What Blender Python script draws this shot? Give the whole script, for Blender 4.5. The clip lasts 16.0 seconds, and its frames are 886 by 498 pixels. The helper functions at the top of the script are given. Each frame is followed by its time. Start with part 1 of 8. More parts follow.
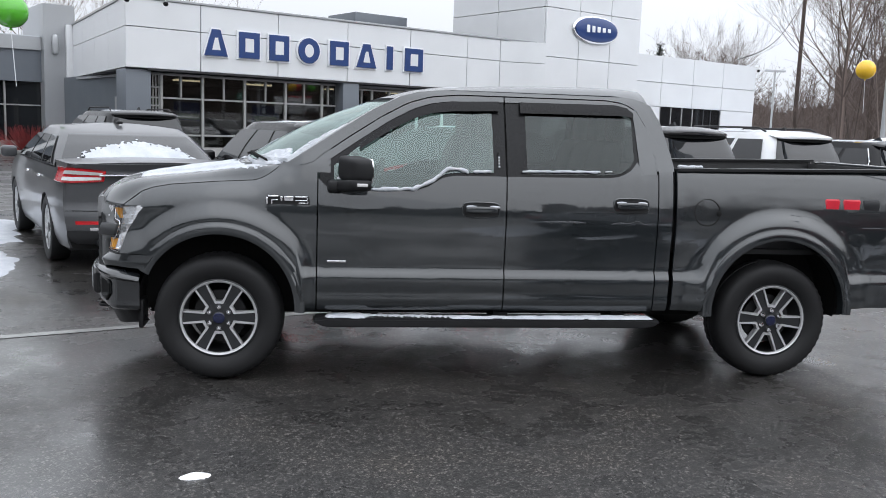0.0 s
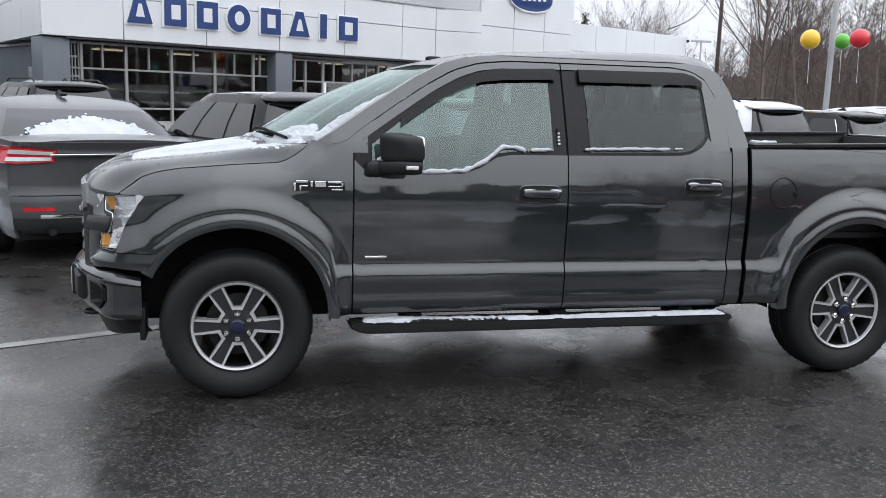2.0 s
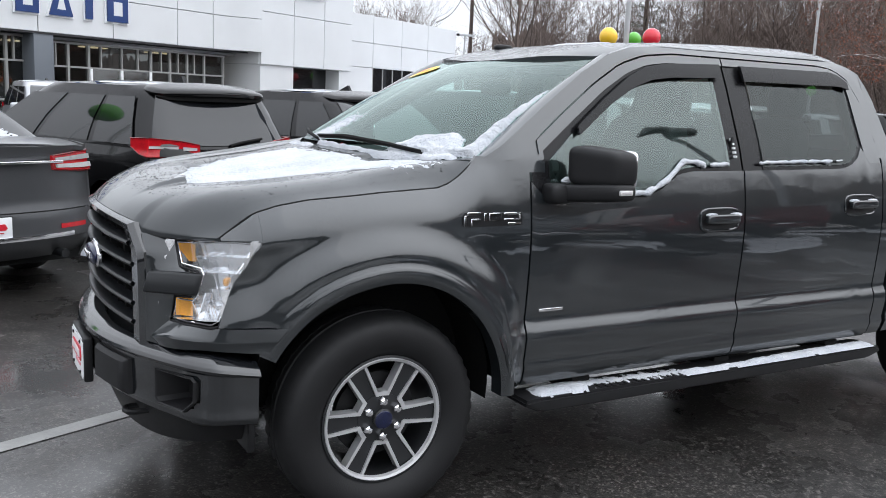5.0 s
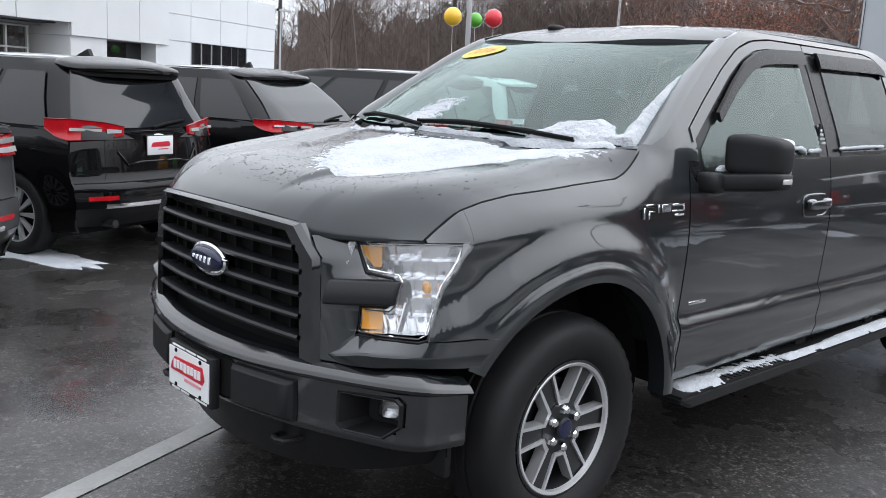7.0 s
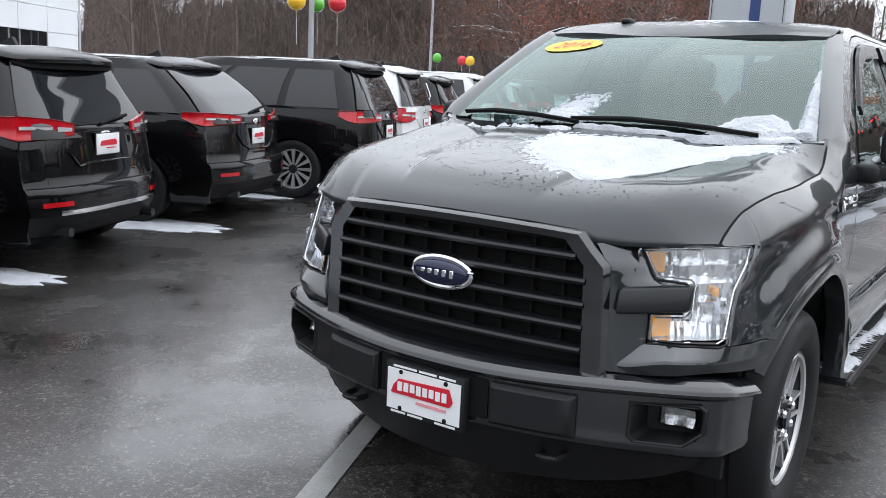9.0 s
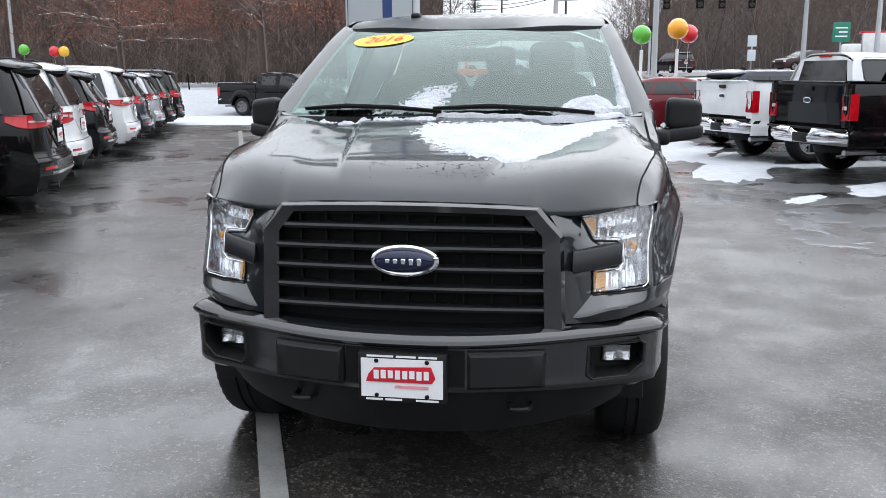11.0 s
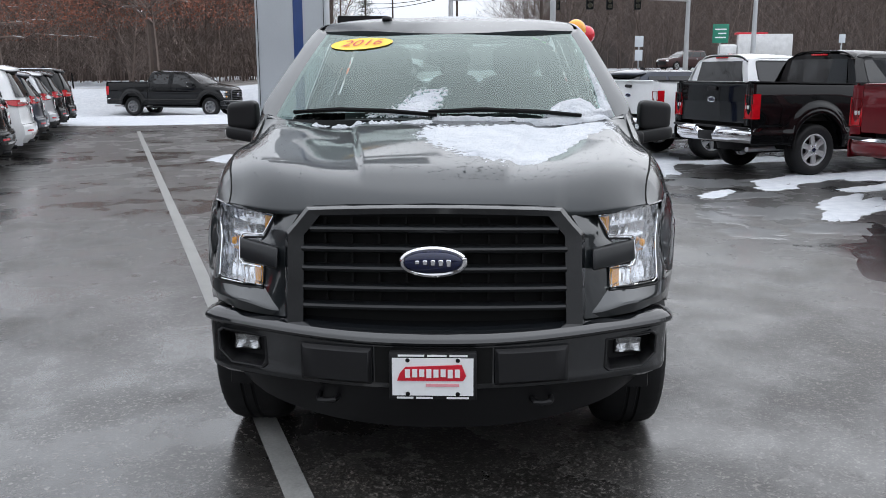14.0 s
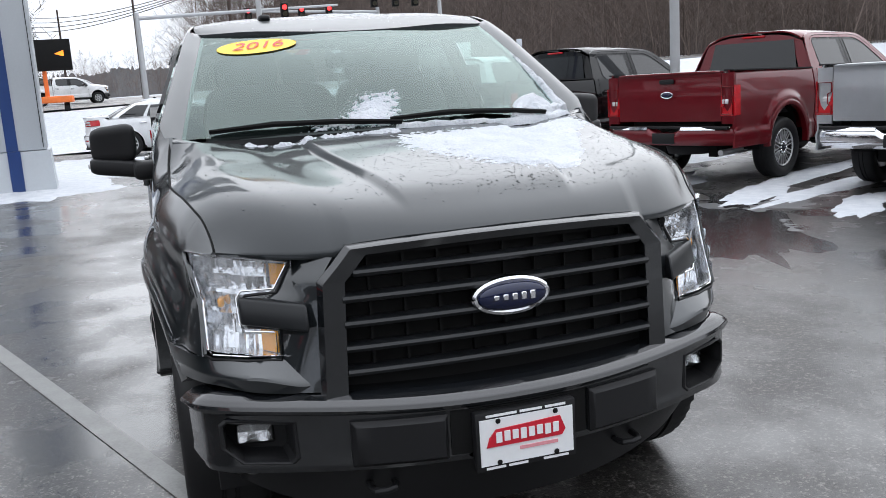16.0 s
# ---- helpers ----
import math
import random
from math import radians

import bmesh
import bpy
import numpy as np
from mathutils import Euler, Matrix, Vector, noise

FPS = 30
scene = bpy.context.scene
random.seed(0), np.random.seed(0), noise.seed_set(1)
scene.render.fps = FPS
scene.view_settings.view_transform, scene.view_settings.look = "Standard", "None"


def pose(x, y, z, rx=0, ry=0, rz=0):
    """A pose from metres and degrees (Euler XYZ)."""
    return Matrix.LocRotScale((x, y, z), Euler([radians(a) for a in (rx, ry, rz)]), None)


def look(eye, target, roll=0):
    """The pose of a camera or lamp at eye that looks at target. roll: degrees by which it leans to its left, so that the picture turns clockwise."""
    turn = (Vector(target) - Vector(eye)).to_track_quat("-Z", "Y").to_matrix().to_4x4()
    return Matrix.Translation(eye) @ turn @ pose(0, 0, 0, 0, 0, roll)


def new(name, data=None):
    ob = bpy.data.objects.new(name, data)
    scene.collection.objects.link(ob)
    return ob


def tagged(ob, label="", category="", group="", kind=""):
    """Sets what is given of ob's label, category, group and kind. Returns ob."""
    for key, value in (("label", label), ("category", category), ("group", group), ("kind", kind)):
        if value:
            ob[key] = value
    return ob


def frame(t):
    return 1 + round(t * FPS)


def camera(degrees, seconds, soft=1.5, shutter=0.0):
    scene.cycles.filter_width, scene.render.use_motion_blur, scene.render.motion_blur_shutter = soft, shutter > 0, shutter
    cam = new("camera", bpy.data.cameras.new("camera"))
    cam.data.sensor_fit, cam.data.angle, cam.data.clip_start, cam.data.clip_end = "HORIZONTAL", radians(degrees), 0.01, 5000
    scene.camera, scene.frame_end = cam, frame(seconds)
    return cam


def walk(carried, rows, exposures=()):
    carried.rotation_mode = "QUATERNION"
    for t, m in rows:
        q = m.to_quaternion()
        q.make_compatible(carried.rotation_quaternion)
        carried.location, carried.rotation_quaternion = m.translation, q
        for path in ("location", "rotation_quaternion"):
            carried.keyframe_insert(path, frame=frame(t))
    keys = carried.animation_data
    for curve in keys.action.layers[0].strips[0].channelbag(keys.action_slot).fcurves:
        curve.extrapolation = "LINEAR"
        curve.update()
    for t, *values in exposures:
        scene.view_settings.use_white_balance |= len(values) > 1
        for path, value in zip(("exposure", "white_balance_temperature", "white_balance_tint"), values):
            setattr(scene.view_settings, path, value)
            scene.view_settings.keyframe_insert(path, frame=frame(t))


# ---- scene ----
cam = camera(53.2, 16.0, 0.9)
PATH = [
    (0, (0.62, -6.505, 1.638), (0.896, -4.543, 1.364), 2.0),
    (0.5, (0.509, -6.362, 1.64), (0.858, -4.414, 1.351), 1.3),
    (1, (0.414, -6.097, 1.614), (0.79, -4.154, 1.321), 0.6),
    (1.5, (0.258, -5.844, 1.613), (0.648, -3.907, 1.309), 1.2),
    (2, (-0.001, -5.599, 1.615), (0.453, -3.68, 1.284), 1.8),
    (2.5, (-0.218, -5.283, 1.595), (0.289, -3.377, 1.262), 1.7),
    (3, (-0.402, -4.973, 1.6), (0.161, -3.08, 1.281), 2.9),
    (3.5, (-0.63, -4.711, 1.607), (0.045, -2.856, 1.282), 3.1),
    (4, (-0.835, -4.375, 1.583), (-0.076, -2.554, 1.255), 2.0),
    (4.2, (-0.952, -4.24, 1.596), (-0.151, -2.436, 1.27), 2.0),
    (6.3, (-2.052, -3.205, 1.571), (-0.794, -1.69, 1.222), 3.1),
    (6.5, (-2.131, -3.114, 1.564), (-0.844, -1.623, 1.215), 3.1),
    (7, (-2.341, -2.768, 1.549), (-0.998, -1.329, 1.192), 3.2),
    (7.5, (-2.62, -2.516, 1.549), (-1.164, -1.194, 1.184), 3.3),
    (8, (-2.86, -2.22, 1.527), (-1.356, -0.952, 1.161), 3.3),
    (8.2, (-2.914, -2.074, 1.524), (-1.397, -0.822, 1.159), 3.4),
    (10.3, (-3.741, -0.958, 1.545), (-1.861, -0.402, 1.147), 1.1),
    (10.5, (-3.79, -0.858, 1.555), (-1.882, -0.408, 1.154), 1.0),
    (11, (-3.839, -0.609, 1.558), (-1.901, -0.3, 1.172), -0.2),
    (11.5, (-3.964, -0.423, 1.598), (-2.015, -0.215, 1.202), -1.3),
    (12, (-4.033, -0.327, 1.625), (-2.079, -0.189, 1.22), -1.3),
    (12.5, (-4.034, -0.308, 1.632), (-2.074, -0.19, 1.256), -0.9),
    (13, (-4.047, -0.29, 1.627), (-2.082, -0.172, 1.271), -0.1),
    (13.5, (-4.044, -0.255, 1.625), (-2.081, -0.142, 1.262), -0.6),
    (14, (-3.968, -0.141, 1.585), (-2.008, -0.074, 1.195), -0.1),
    (14.5, (-3.757, 0.08, 1.567), (-1.797, 0.095, 1.166), -0.2),
    (15, (-3.587, 0.412, 1.544), (-1.63, 0.292, 1.149), -0.3),
    (15.5, (-3.433, 0.662, 1.559), (-1.5, 0.295, 1.199), -1.7),
    (16, (-3.196, 0.928, 1.547), (-1.322, 0.34, 1.171), -3.5),
]
walk(cam, [(t, look(eye, target, roll)) for t, eye, target, roll in PATH], ((0.0, 0.03), (0.5, -0.08), (1.5, -0.06), (2.0, 0.03), (2.5, 0.22), (3.0, 0.13), (4.0, 0.14), (6.5, 0.16), (7.5, 0.04), (8.0, 0.08), (10.5, 0.16), (11.0, 0.16), (12.0, 0.05), (13.5, -0.10), (14.0, -0.12), (15.0, -0.02), (16.0, 0.0)))

# ---- world, sun, exposure ----
SKY_RIM, SKY_TOP = (0.685, 0.72, 0.782), (1.84, 1.93, 2.10)
world = bpy.data.worlds.new("overcast_sky")
scene.world = world
world.use_nodes = True
wn = world.node_tree
wn.nodes.clear()
sky_n = wn.nodes.new("ShaderNodeTexSky")
sky_n.sky_type, sky_n.sun_disc = "NISHITA", False
sky_n.sun_elevation, sky_n.sun_rotation = radians(41), radians(130)
sky_n.air_density, sky_n.dust_density, sky_n.ozone_density = 1.0, 6.0, 1.0
# a cloud deck: the sky's light evened out, dim at the rim and three times as bright overhead
hsv = wn.nodes.new("ShaderNodeHueSaturation")
hsv.inputs["Saturation"].default_value = 0.0
ray_up = wn.nodes.new("ShaderNodeSeparateXYZ")
tex_at = wn.nodes.new("ShaderNodeTexCoord")
deck_ramp = wn.nodes.new("ShaderNodeValToRGB")
for e, (at_, c) in zip(deck_ramp.color_ramp.elements, ((0.0, SKY_RIM), (1.0, SKY_TOP))):
    e.position, e.color = at_, (*c, 1)
# the cloud is thinner towards the hidden sun
toward = wn.nodes.new("ShaderNodeVectorMath")
toward.operation = "DOT_PRODUCT"
toward.inputs[1].default_value = (0.13, -0.11, 0.0)
thin = wn.nodes.new("ShaderNodeMath")
thin.operation = "ADD"
thin.inputs[1].default_value = 1.0
glow = wn.nodes.new("ShaderNodeMixRGB")
glow.blend_type = "MULTIPLY"
glow.inputs[0].default_value = 1.0
deck = wn.nodes.new("ShaderNodeMixRGB")
deck.inputs[0].default_value = 0.95
bgn = wn.nodes.new("ShaderNodeBackground")
bgn.inputs["Strength"].default_value = 0.127
lift = wn.nodes.new("ShaderNodeMixRGB")
lift.blend_type = "MULTIPLY"
lift.inputs[0].default_value = 1.0
lift.inputs[2].default_value = (10, 10, 10, 1)
wo = wn.nodes.new("ShaderNodeOutputWorld")
wn.links.new(tex_at.outputs["Generated"], ray_up.inputs[0])
wn.links.new(ray_up.outputs["Z"], deck_ramp.inputs[0])
wn.links.new(tex_at.outputs["Generated"], toward.inputs[0])
wn.links.new(toward.outputs["Value"], thin.inputs[0])
wn.links.new(deck_ramp.outputs[0], glow.inputs[1])
wn.links.new(thin.outputs[0], glow.inputs[2])
wn.links.new(glow.outputs[0], lift.inputs[1])
wn.links.new(sky_n.outputs[0], hsv.inputs["Color"])
wn.links.new(hsv.outputs[0], deck.inputs[1])
wn.links.new(lift.outputs[0], deck.inputs[2])
wn.links.new(deck.outputs[0], bgn.inputs["Color"])
wn.links.new(bgn.outputs[0], wo.inputs["Surface"])
sun_ob = new("sun", bpy.data.lights.new("sun", "SUN"))
sun_ob.data.energy, sun_ob.data.angle, sun_ob.data.color = 0.5, radians(100), (1.0, 0.98, 0.95)
sun_ob.matrix_world = look((35, -30, 40), (0, 0, 0))


# ---- materials ----
def nodes_of(name):
    m = bpy.data.materials.new(name)
    m.use_nodes = True
    nt = m.node_tree
    return m, nt, nt.nodes["Principled BSDF"]


def coords(nt):
    return nt.nodes.new("ShaderNodeTexCoord").outputs["Object"]


def noise_n(nt, scale, detail=4, vec=None, rough=0.55):
    n = nt.nodes.new("ShaderNodeTexNoise")
    n.inputs["Scale"].default_value, n.inputs["Detail"].default_value, n.inputs["Roughness"].default_value = scale, detail, rough
    if vec is not None:
        nt.links.new(vec, n.inputs["Vector"])
    return n.outputs[0]


def ramp_n(nt, fac, stops):
    r = nt.nodes.new("ShaderNodeValToRGB")
    while len(r.color_ramp.elements) < len(stops):
        r.color_ramp.elements.new(0.5)
    for e, (p, c) in zip(r.color_ramp.elements, stops):
        e.position, e.color = p, (*c, 1) if len(c) == 3 else c
    nt.links.new(fac, r.inputs[0])
    return r.outputs[0]


def math_n(nt, op, a, b=0.0, clamp=False):
    n = nt.nodes.new("ShaderNodeMath")
    n.operation, n.use_clamp = op, clamp
    for i, v in enumerate((a, b)):
        if isinstance(v, (int, float)):
            n.inputs[i].default_value = v
        else:
            nt.links.new(v, n.inputs[i])
    return n.outputs[0]


def bump_n(nt, bsdf, height, strength, dist):
    b = nt.nodes.new("ShaderNodeBump")
    b.inputs["Strength"].default_value, b.inputs["Distance"].default_value = strength, dist
    nt.links.new(height, b.inputs["Height"])
    nt.links.new(b.outputs[0], bsdf.inputs["Normal"])


def grey3(v):
    return (v, v, v)


def mat(name, col, rough=0.5, metal=0.0, coat=0.0, vary=0.15, scale=3.0, fine=60.0, bump=0.0, dist=0.002, spec=0.5):
    """A surface with variation at two scales in colour, roughness and relief."""
    m, nt, p = nodes_of(name)
    v = coords(nt)
    big, small = noise_n(nt, scale, 5, v), noise_n(nt, fine, 3, v)
    both = math_n(nt, "ADD", math_n(nt, "MULTIPLY", big, 0.65), math_n(nt, "MULTIPLY", small, 0.35))
    lo = tuple(c * (1 - vary) for c in col)
    hi = tuple(min(1, c * (1 + vary)) for c in col)
    nt.links.new(ramp_n(nt, both, [(0.3, lo), (0.7, hi)]), p.inputs["Base Color"])
    nt.links.new(ramp_n(nt, both, [(0.3, grey3(max(0.02, rough * 0.8))), (0.7, grey3(min(1, rough * 1.2)))]), p.inputs["Roughness"])
    p.inputs["Metallic"].default_value = metal
    p.inputs["Specular IOR Level"].default_value = spec
    if coat:
        p.inputs["Coat Weight"].default_value, p.inputs["Coat Roughness"].default_value = coat, 0.03
    if bump:
        bump_n(nt, p, small, bump, dist)
    return m


def paint(name, col, metal=0.35, rough=0.42, drops=True, ior=1.45, coat=1.0, haze=0.0):
    """Wet clear-coated car paint: flakes and a dull film of dirt in the colour, a smooth coat over it with beads of melt water."""
    m, nt, p = nodes_of(name)
    v = coords(nt)
    flake, dirt, streak = noise_n(nt, 700, 2, v), noise_n(nt, 2.3, 6, v), noise_n(nt, 14, 5, v, 0.7)
    mixf = math_n(nt, "ADD", math_n(nt, "MULTIPLY", flake, 0.4), math_n(nt, "MULTIPLY", dirt, 0.6))
    nt.links.new(ramp_n(nt, mixf, [(0.32, tuple(c * 0.85 for c in col)), (0.68, tuple(min(1, c * 1.15) for c in col))]), p.inputs["Base Color"])
    p.inputs["Metallic"].default_value, p.inputs["Roughness"].default_value = metal, rough
    p.inputs["Coat Weight"].default_value = coat
    p.inputs["Coat IOR"].default_value = ior
    p.inputs["Specular IOR Level"].default_value = 0.20 if metal else 0.03
    nt.links.new(ramp_n(nt, streak, [(0.40, grey3(0.012 + haze)), (0.80, grey3(0.07 + 2 * haze))]), p.inputs["Coat Roughness"])
    if drops:
        vo = nt.nodes.new("ShaderNodeTexVoronoi")
        vo.inputs["Scale"].default_value = 85
        nt.links.new(v, vo.inputs["Vector"])
        few = ramp_n(nt, noise_n(nt, 5, 3, v), [(0.50, grey3(0)), (0.62, grey3(1))])
        bead = math_n(nt, "MULTIPLY", ramp_n(nt, vo.outputs["Distance"], [(0.0, grey3(1)), (0.20, grey3(0))]), few)
        b = nt.nodes.new("ShaderNodeBump")
        b.inputs["Strength"].default_value, b.inputs["Distance"].default_value = 0.25, 0.0008
        nt.links.new(bead, b.inputs["Height"])
        nt.links.new(b.outputs[0], p.inputs["Coat Normal"])
    return m


def glass(name, tint, gloss=(1, 1, 1), base=0.10):
    """Thin tinted pane: clear along the look, mirror-like at a slant."""
    m = bpy.data.materials.new(name)
    m.use_nodes = True
    nt = m.node_tree
    nt.nodes.clear()
    out, mix = nt.nodes.new("ShaderNodeOutputMaterial"), nt.nodes.new("ShaderNodeMixShader")
    clear, shine = nt.nodes.new("ShaderNodeBsdfTransparent"), nt.nodes.new("ShaderNodeBsdfGlossy")
    slant = nt.nodes.new("ShaderNodeLayerWeight")
    slant.inputs["Blend"].default_value = 0.5
    clear.inputs["Color"].default_value = (*tint, 1)
    shine.inputs["Roughness"].default_value = 0.02
    shine.inputs["Color"].default_value = (*gloss, 1)
    nt.links.new(math_n(nt, "ADD", math_n(nt, "MULTIPLY", math_n(nt, "POWER", slant.outputs["Facing"], 5.0), 0.87), base, True), mix.inputs[0])
    nt.links.new(clear.outputs[0], mix.inputs[1])
    nt.links.new(shine.outputs[0], mix.inputs[2])
    nt.links.new(mix.outputs[0], out.inputs["Surface"])
    return m


def lamp_mat(name, col, strength):
    m, nt, p = nodes_of(name)
    p.inputs["Base Color"].default_value = (*col, 1)
    p.inputs["Emission Color"].default_value = (*col, 1)
    p.inputs["Emission Strength"].default_value = strength
    return m


def snow_mat():
    m, nt, p = nodes_of("snow")
    v = coords(nt)
    a, b = noise_n(nt, 6, 5, v), noise_n(nt, 90, 4, v)
    both = math_n(nt, "ADD", math_n(nt, "MULTIPLY", a, 0.6), math_n(nt, "MULTIPLY", b, 0.4))
    nt.links.new(ramp_n(nt, both, [(0.25, (0.36, 0.39, 0.44)), (0.62, (0.56, 0.575, 0.60))]), p.inputs["Base Color"])
    p.inputs["Roughness"].default_value = 0.75
    p.inputs["Subsurface Weight"].default_value = 0.0
    bump_n(nt, p, both, 0.9, 0.025)
    return m


def asphalt_mat(name, base, wet_lo, wet_hi, rough_lo, rough_hi, film_min=0.45):
    """Wet asphalt: stones in bitumen, films and puddles of water over it."""
    m, nt, p = nodes_of(name)
    v = coords(nt)
    grain, patch, broad = noise_n(nt, 95, 3, v, 0.7), noise_n(nt, 1.1, 6, v, 0.6), noise_n(nt, 0.22, 4, v)
    vo = nt.nodes.new("ShaderNodeTexVoronoi")
    vo.inputs["Scale"].default_value = 130
    nt.links.new(v, vo.inputs["Vector"])
    pebble = nt.nodes.new("ShaderNodeTexVoronoi")
    pebble.inputs["Scale"].default_value = 62
    nt.links.new(v, pebble.inputs["Vector"])
    mixed = math_n(nt, "ADD", math_n(nt, "MULTIPLY", vo.outputs["Color"], 0.55), math_n(nt, "MULTIPLY", pebble.outputs["Color"], 0.45))
    stone = ramp_n(nt, mixed, [(0.28, grey3(base * 0.35)), (0.64, grey3(base * 1.2)), (0.80, grey3(base * 5.5))])
    tone = ramp_n(nt, patch, [(0.3, (0.76, 0.73, 0.71)), (0.55, (1.06, 0.98, 0.91)), (0.75, (1.42, 1.24, 1.06))])
    mul = nt.nodes.new("ShaderNodeMixRGB")
    mul.blend_type = "MULTIPLY"
    mul.inputs[0].default_value = 1
    nt.links.new(stone, mul.inputs[1])
    nt.links.new(tone, mul.inputs[2])
    nt.links.new(mul.outputs[0], p.inputs["Base Color"])
    film = math_n(nt, "ADD", math_n(nt, "MULTIPLY", patch, 0.5), math_n(nt, "MULTIPLY", broad, 0.5))
    wet = ramp_n(nt, film, [(wet_lo, grey3(0)), (wet_hi, grey3(1))])
    rr = ramp_n(nt, wet, [(0.0, grey3(rough_lo)), (1.0, grey3(rough_hi))])
    nt.links.new(ramp_n(nt, wet, [(0.0, grey3(0.92)), (1.0, grey3(film_min))]), p.inputs["Coat Weight"])
    nt.links.new(math_n(nt, "ADD", math_n(nt, "MULTIPLY", rr, 0.60), math_n(nt, "MULTIPLY", math_n(nt, "SUBTRACT", noise_n(nt, 14, 4, v, 0.7), 0.4), 0.10), True), p.inputs["Coat Roughness"])
    p.inputs["Coat IOR"].default_value = 1.43
    gr = math_n(nt, "ADD", rr, math_n(nt, "MULTIPLY", math_n(nt, "SUBTRACT", grain, 0.5), 0.12), True)
    nt.links.new(gr, p.inputs["Roughness"])
    p.inputs["Specular IOR Level"].default_value = 0.35
    h = math_n(nt, "ADD", math_n(nt, "MULTIPLY", vo.outputs["Distance"], 0.7), math_n(nt, "MULTIPLY", grain, 0.5))
    b = nt.nodes.new("ShaderNodeBump")
    b.inputs["Distance"].default_value = 0.004
    nt.links.new(math_n(nt, "ADD", math_n(nt, "MULTIPLY", wet, 0.32), 0.05), b.inputs["Strength"])
    nt.links.new(h, b.inputs["Height"])
    nt.links.new(b.outputs[0], p.inputs["Normal"])
    c = nt.nodes.new("ShaderNodeBump")
    c.inputs["Distance"].default_value = 0.004
    nt.links.new(math_n(nt, "ADD", math_n(nt, "MULTIPLY", wet, 0.24), 0.035), c.inputs["Strength"])
    nt.links.new(math_n(nt, "ADD", h, math_n(nt, "MULTIPLY", pebble.outputs["Distance"], 0.8)), c.inputs["Height"])
    nt.links.new(c.outputs[0], p.inputs["Coat Normal"])
    return m


def brown_wood_mat():
    m, nt, p = nodes_of("wet_bark")
    v = coords(nt)
    rnd = nt.nodes.new("ShaderNodeNewGeometry").outputs["Random Per Island"]
    n = noise_n(nt, 7, 5, v)
    both = math_n(nt, "ADD", math_n(nt, "MULTIPLY", rnd, 0.7), math_n(nt, "MULTIPLY", n, 0.3))
    nt.links.new(ramp_n(nt, both, [(0.1, (0.036, 0.026, 0.022)), (0.5, (0.105, 0.077, 0.064)), (0.8, (0.185, 0.142, 0.122)), (0.97, (0.27, 0.225, 0.20))]), p.inputs["Base Color"])
    p.inputs["Roughness"].default_value = 0.9
    return m


M = {}
M["grey_paint"] = paint("grey_paint", (0.0155, 0.019, 0.0215), 0.3, 0.36, True, 1.78)
M["roof_paint"] = paint("frosted_grey_paint", (0.0155, 0.019, 0.0215), 0.3, 0.45, True, 1.40, 0.85, 0.13)
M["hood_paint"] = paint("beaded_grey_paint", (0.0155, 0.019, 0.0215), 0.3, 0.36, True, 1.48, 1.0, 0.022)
M["bumper_paint"] = paint("bumper_paint", (0.0075, 0.0085, 0.0100), 0.0, 0.35, True, 1.78, 1.0, 0.05)
M["black_paint"] = paint("black_paint", (0.0022, 0.0022, 0.0027), 0.0, 0.5, False, 1.44, 0.85)
M["white_paint"] = paint("white_paint", (0.74, 0.75, 0.76), 0.0, 0.35, False)
M["red_paint"] = paint("red_paint", (0.125, 0.004, 0.009), 0.25, 0.35, True, 1.40)
M["silver_paint"] = paint("silver_paint", (0.42, 0.43, 0.45), 0.6, 0.33, False)
M["sedan_paint"] = paint("sedan_paint", (0.070, 0.072, 0.076), 0.4, 0.36, True, 1.34, 0.7, 0.05)
M["dark_blue_paint"] = paint("dark_blue_paint", (0.02, 0.025, 0.04), 0.4, 0.33)
M["maroon_paint"] = paint("maroon_paint", (0.05, 0.02, 0.02), 0.4, 0.33)
M["black_plastic"] = mat("black_plastic", (0.010, 0.010, 0.011), 0.5, 0, 0, 0.25, 5, 400, 0.15, 0.0008, 0.3)
M["visor"] = mat("visor", (0.006, 0.006, 0.007), 0.26, 0, 0.0, 0.2, 5, 200, 0.0, 0.001, 0.22)
M["grille_plastic"] = mat("grille_plastic", (0.009, 0.010, 0.0115), 0.36, 0, 0.0, 0.15, 5, 300, 0.1, 0.0008, 0.4)
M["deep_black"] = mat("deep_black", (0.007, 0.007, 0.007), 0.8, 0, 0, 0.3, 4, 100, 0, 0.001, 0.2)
M["rubber"] = mat("rubber", (0.010, 0.010, 0.0107), 0.6, 0, 0, 0.3, 8, 160, 0.3, 0.002, 0.3)
M["alloy"] = mat("alloy", (0.55, 0.55, 0.56), 0.34, 0.55, 0.2, 0.08, 12, 220)
M["dark_alloy"] = mat("dark_alloy", (0.018, 0.019, 0.021), 0.42, 0.3, 0.2, 0.15, 12, 220)
M["chrome"] = mat("chrome", (0.8, 0.8, 0.82), 0.08, 1.0, 0, 0.05, 10, 120)
M["reflector"] = mat("reflector", (0.86, 0.87, 0.89), 0.09, 0.86, 0.0, 0.10, 30, 70, 0.25, 0.004)
M["fog_bowl"] = mat("fog_bowl", (0.78, 0.79, 0.80), 0.10, 0.85, 0.4, 0.3, 40, 120, 0.6, 0.005)
M["amber"] = mat("amber", (0.85, 0.36, 0.03), 0.15, 0, 0.8, 0.15, 30, 180, 0.5, 0.004)
M["red_lens"] = mat("red_lens", (0.44, 0.004, 0.010), 0.12, 0, 0.35, 0.35, 14, 90, 0.4, 0.004)
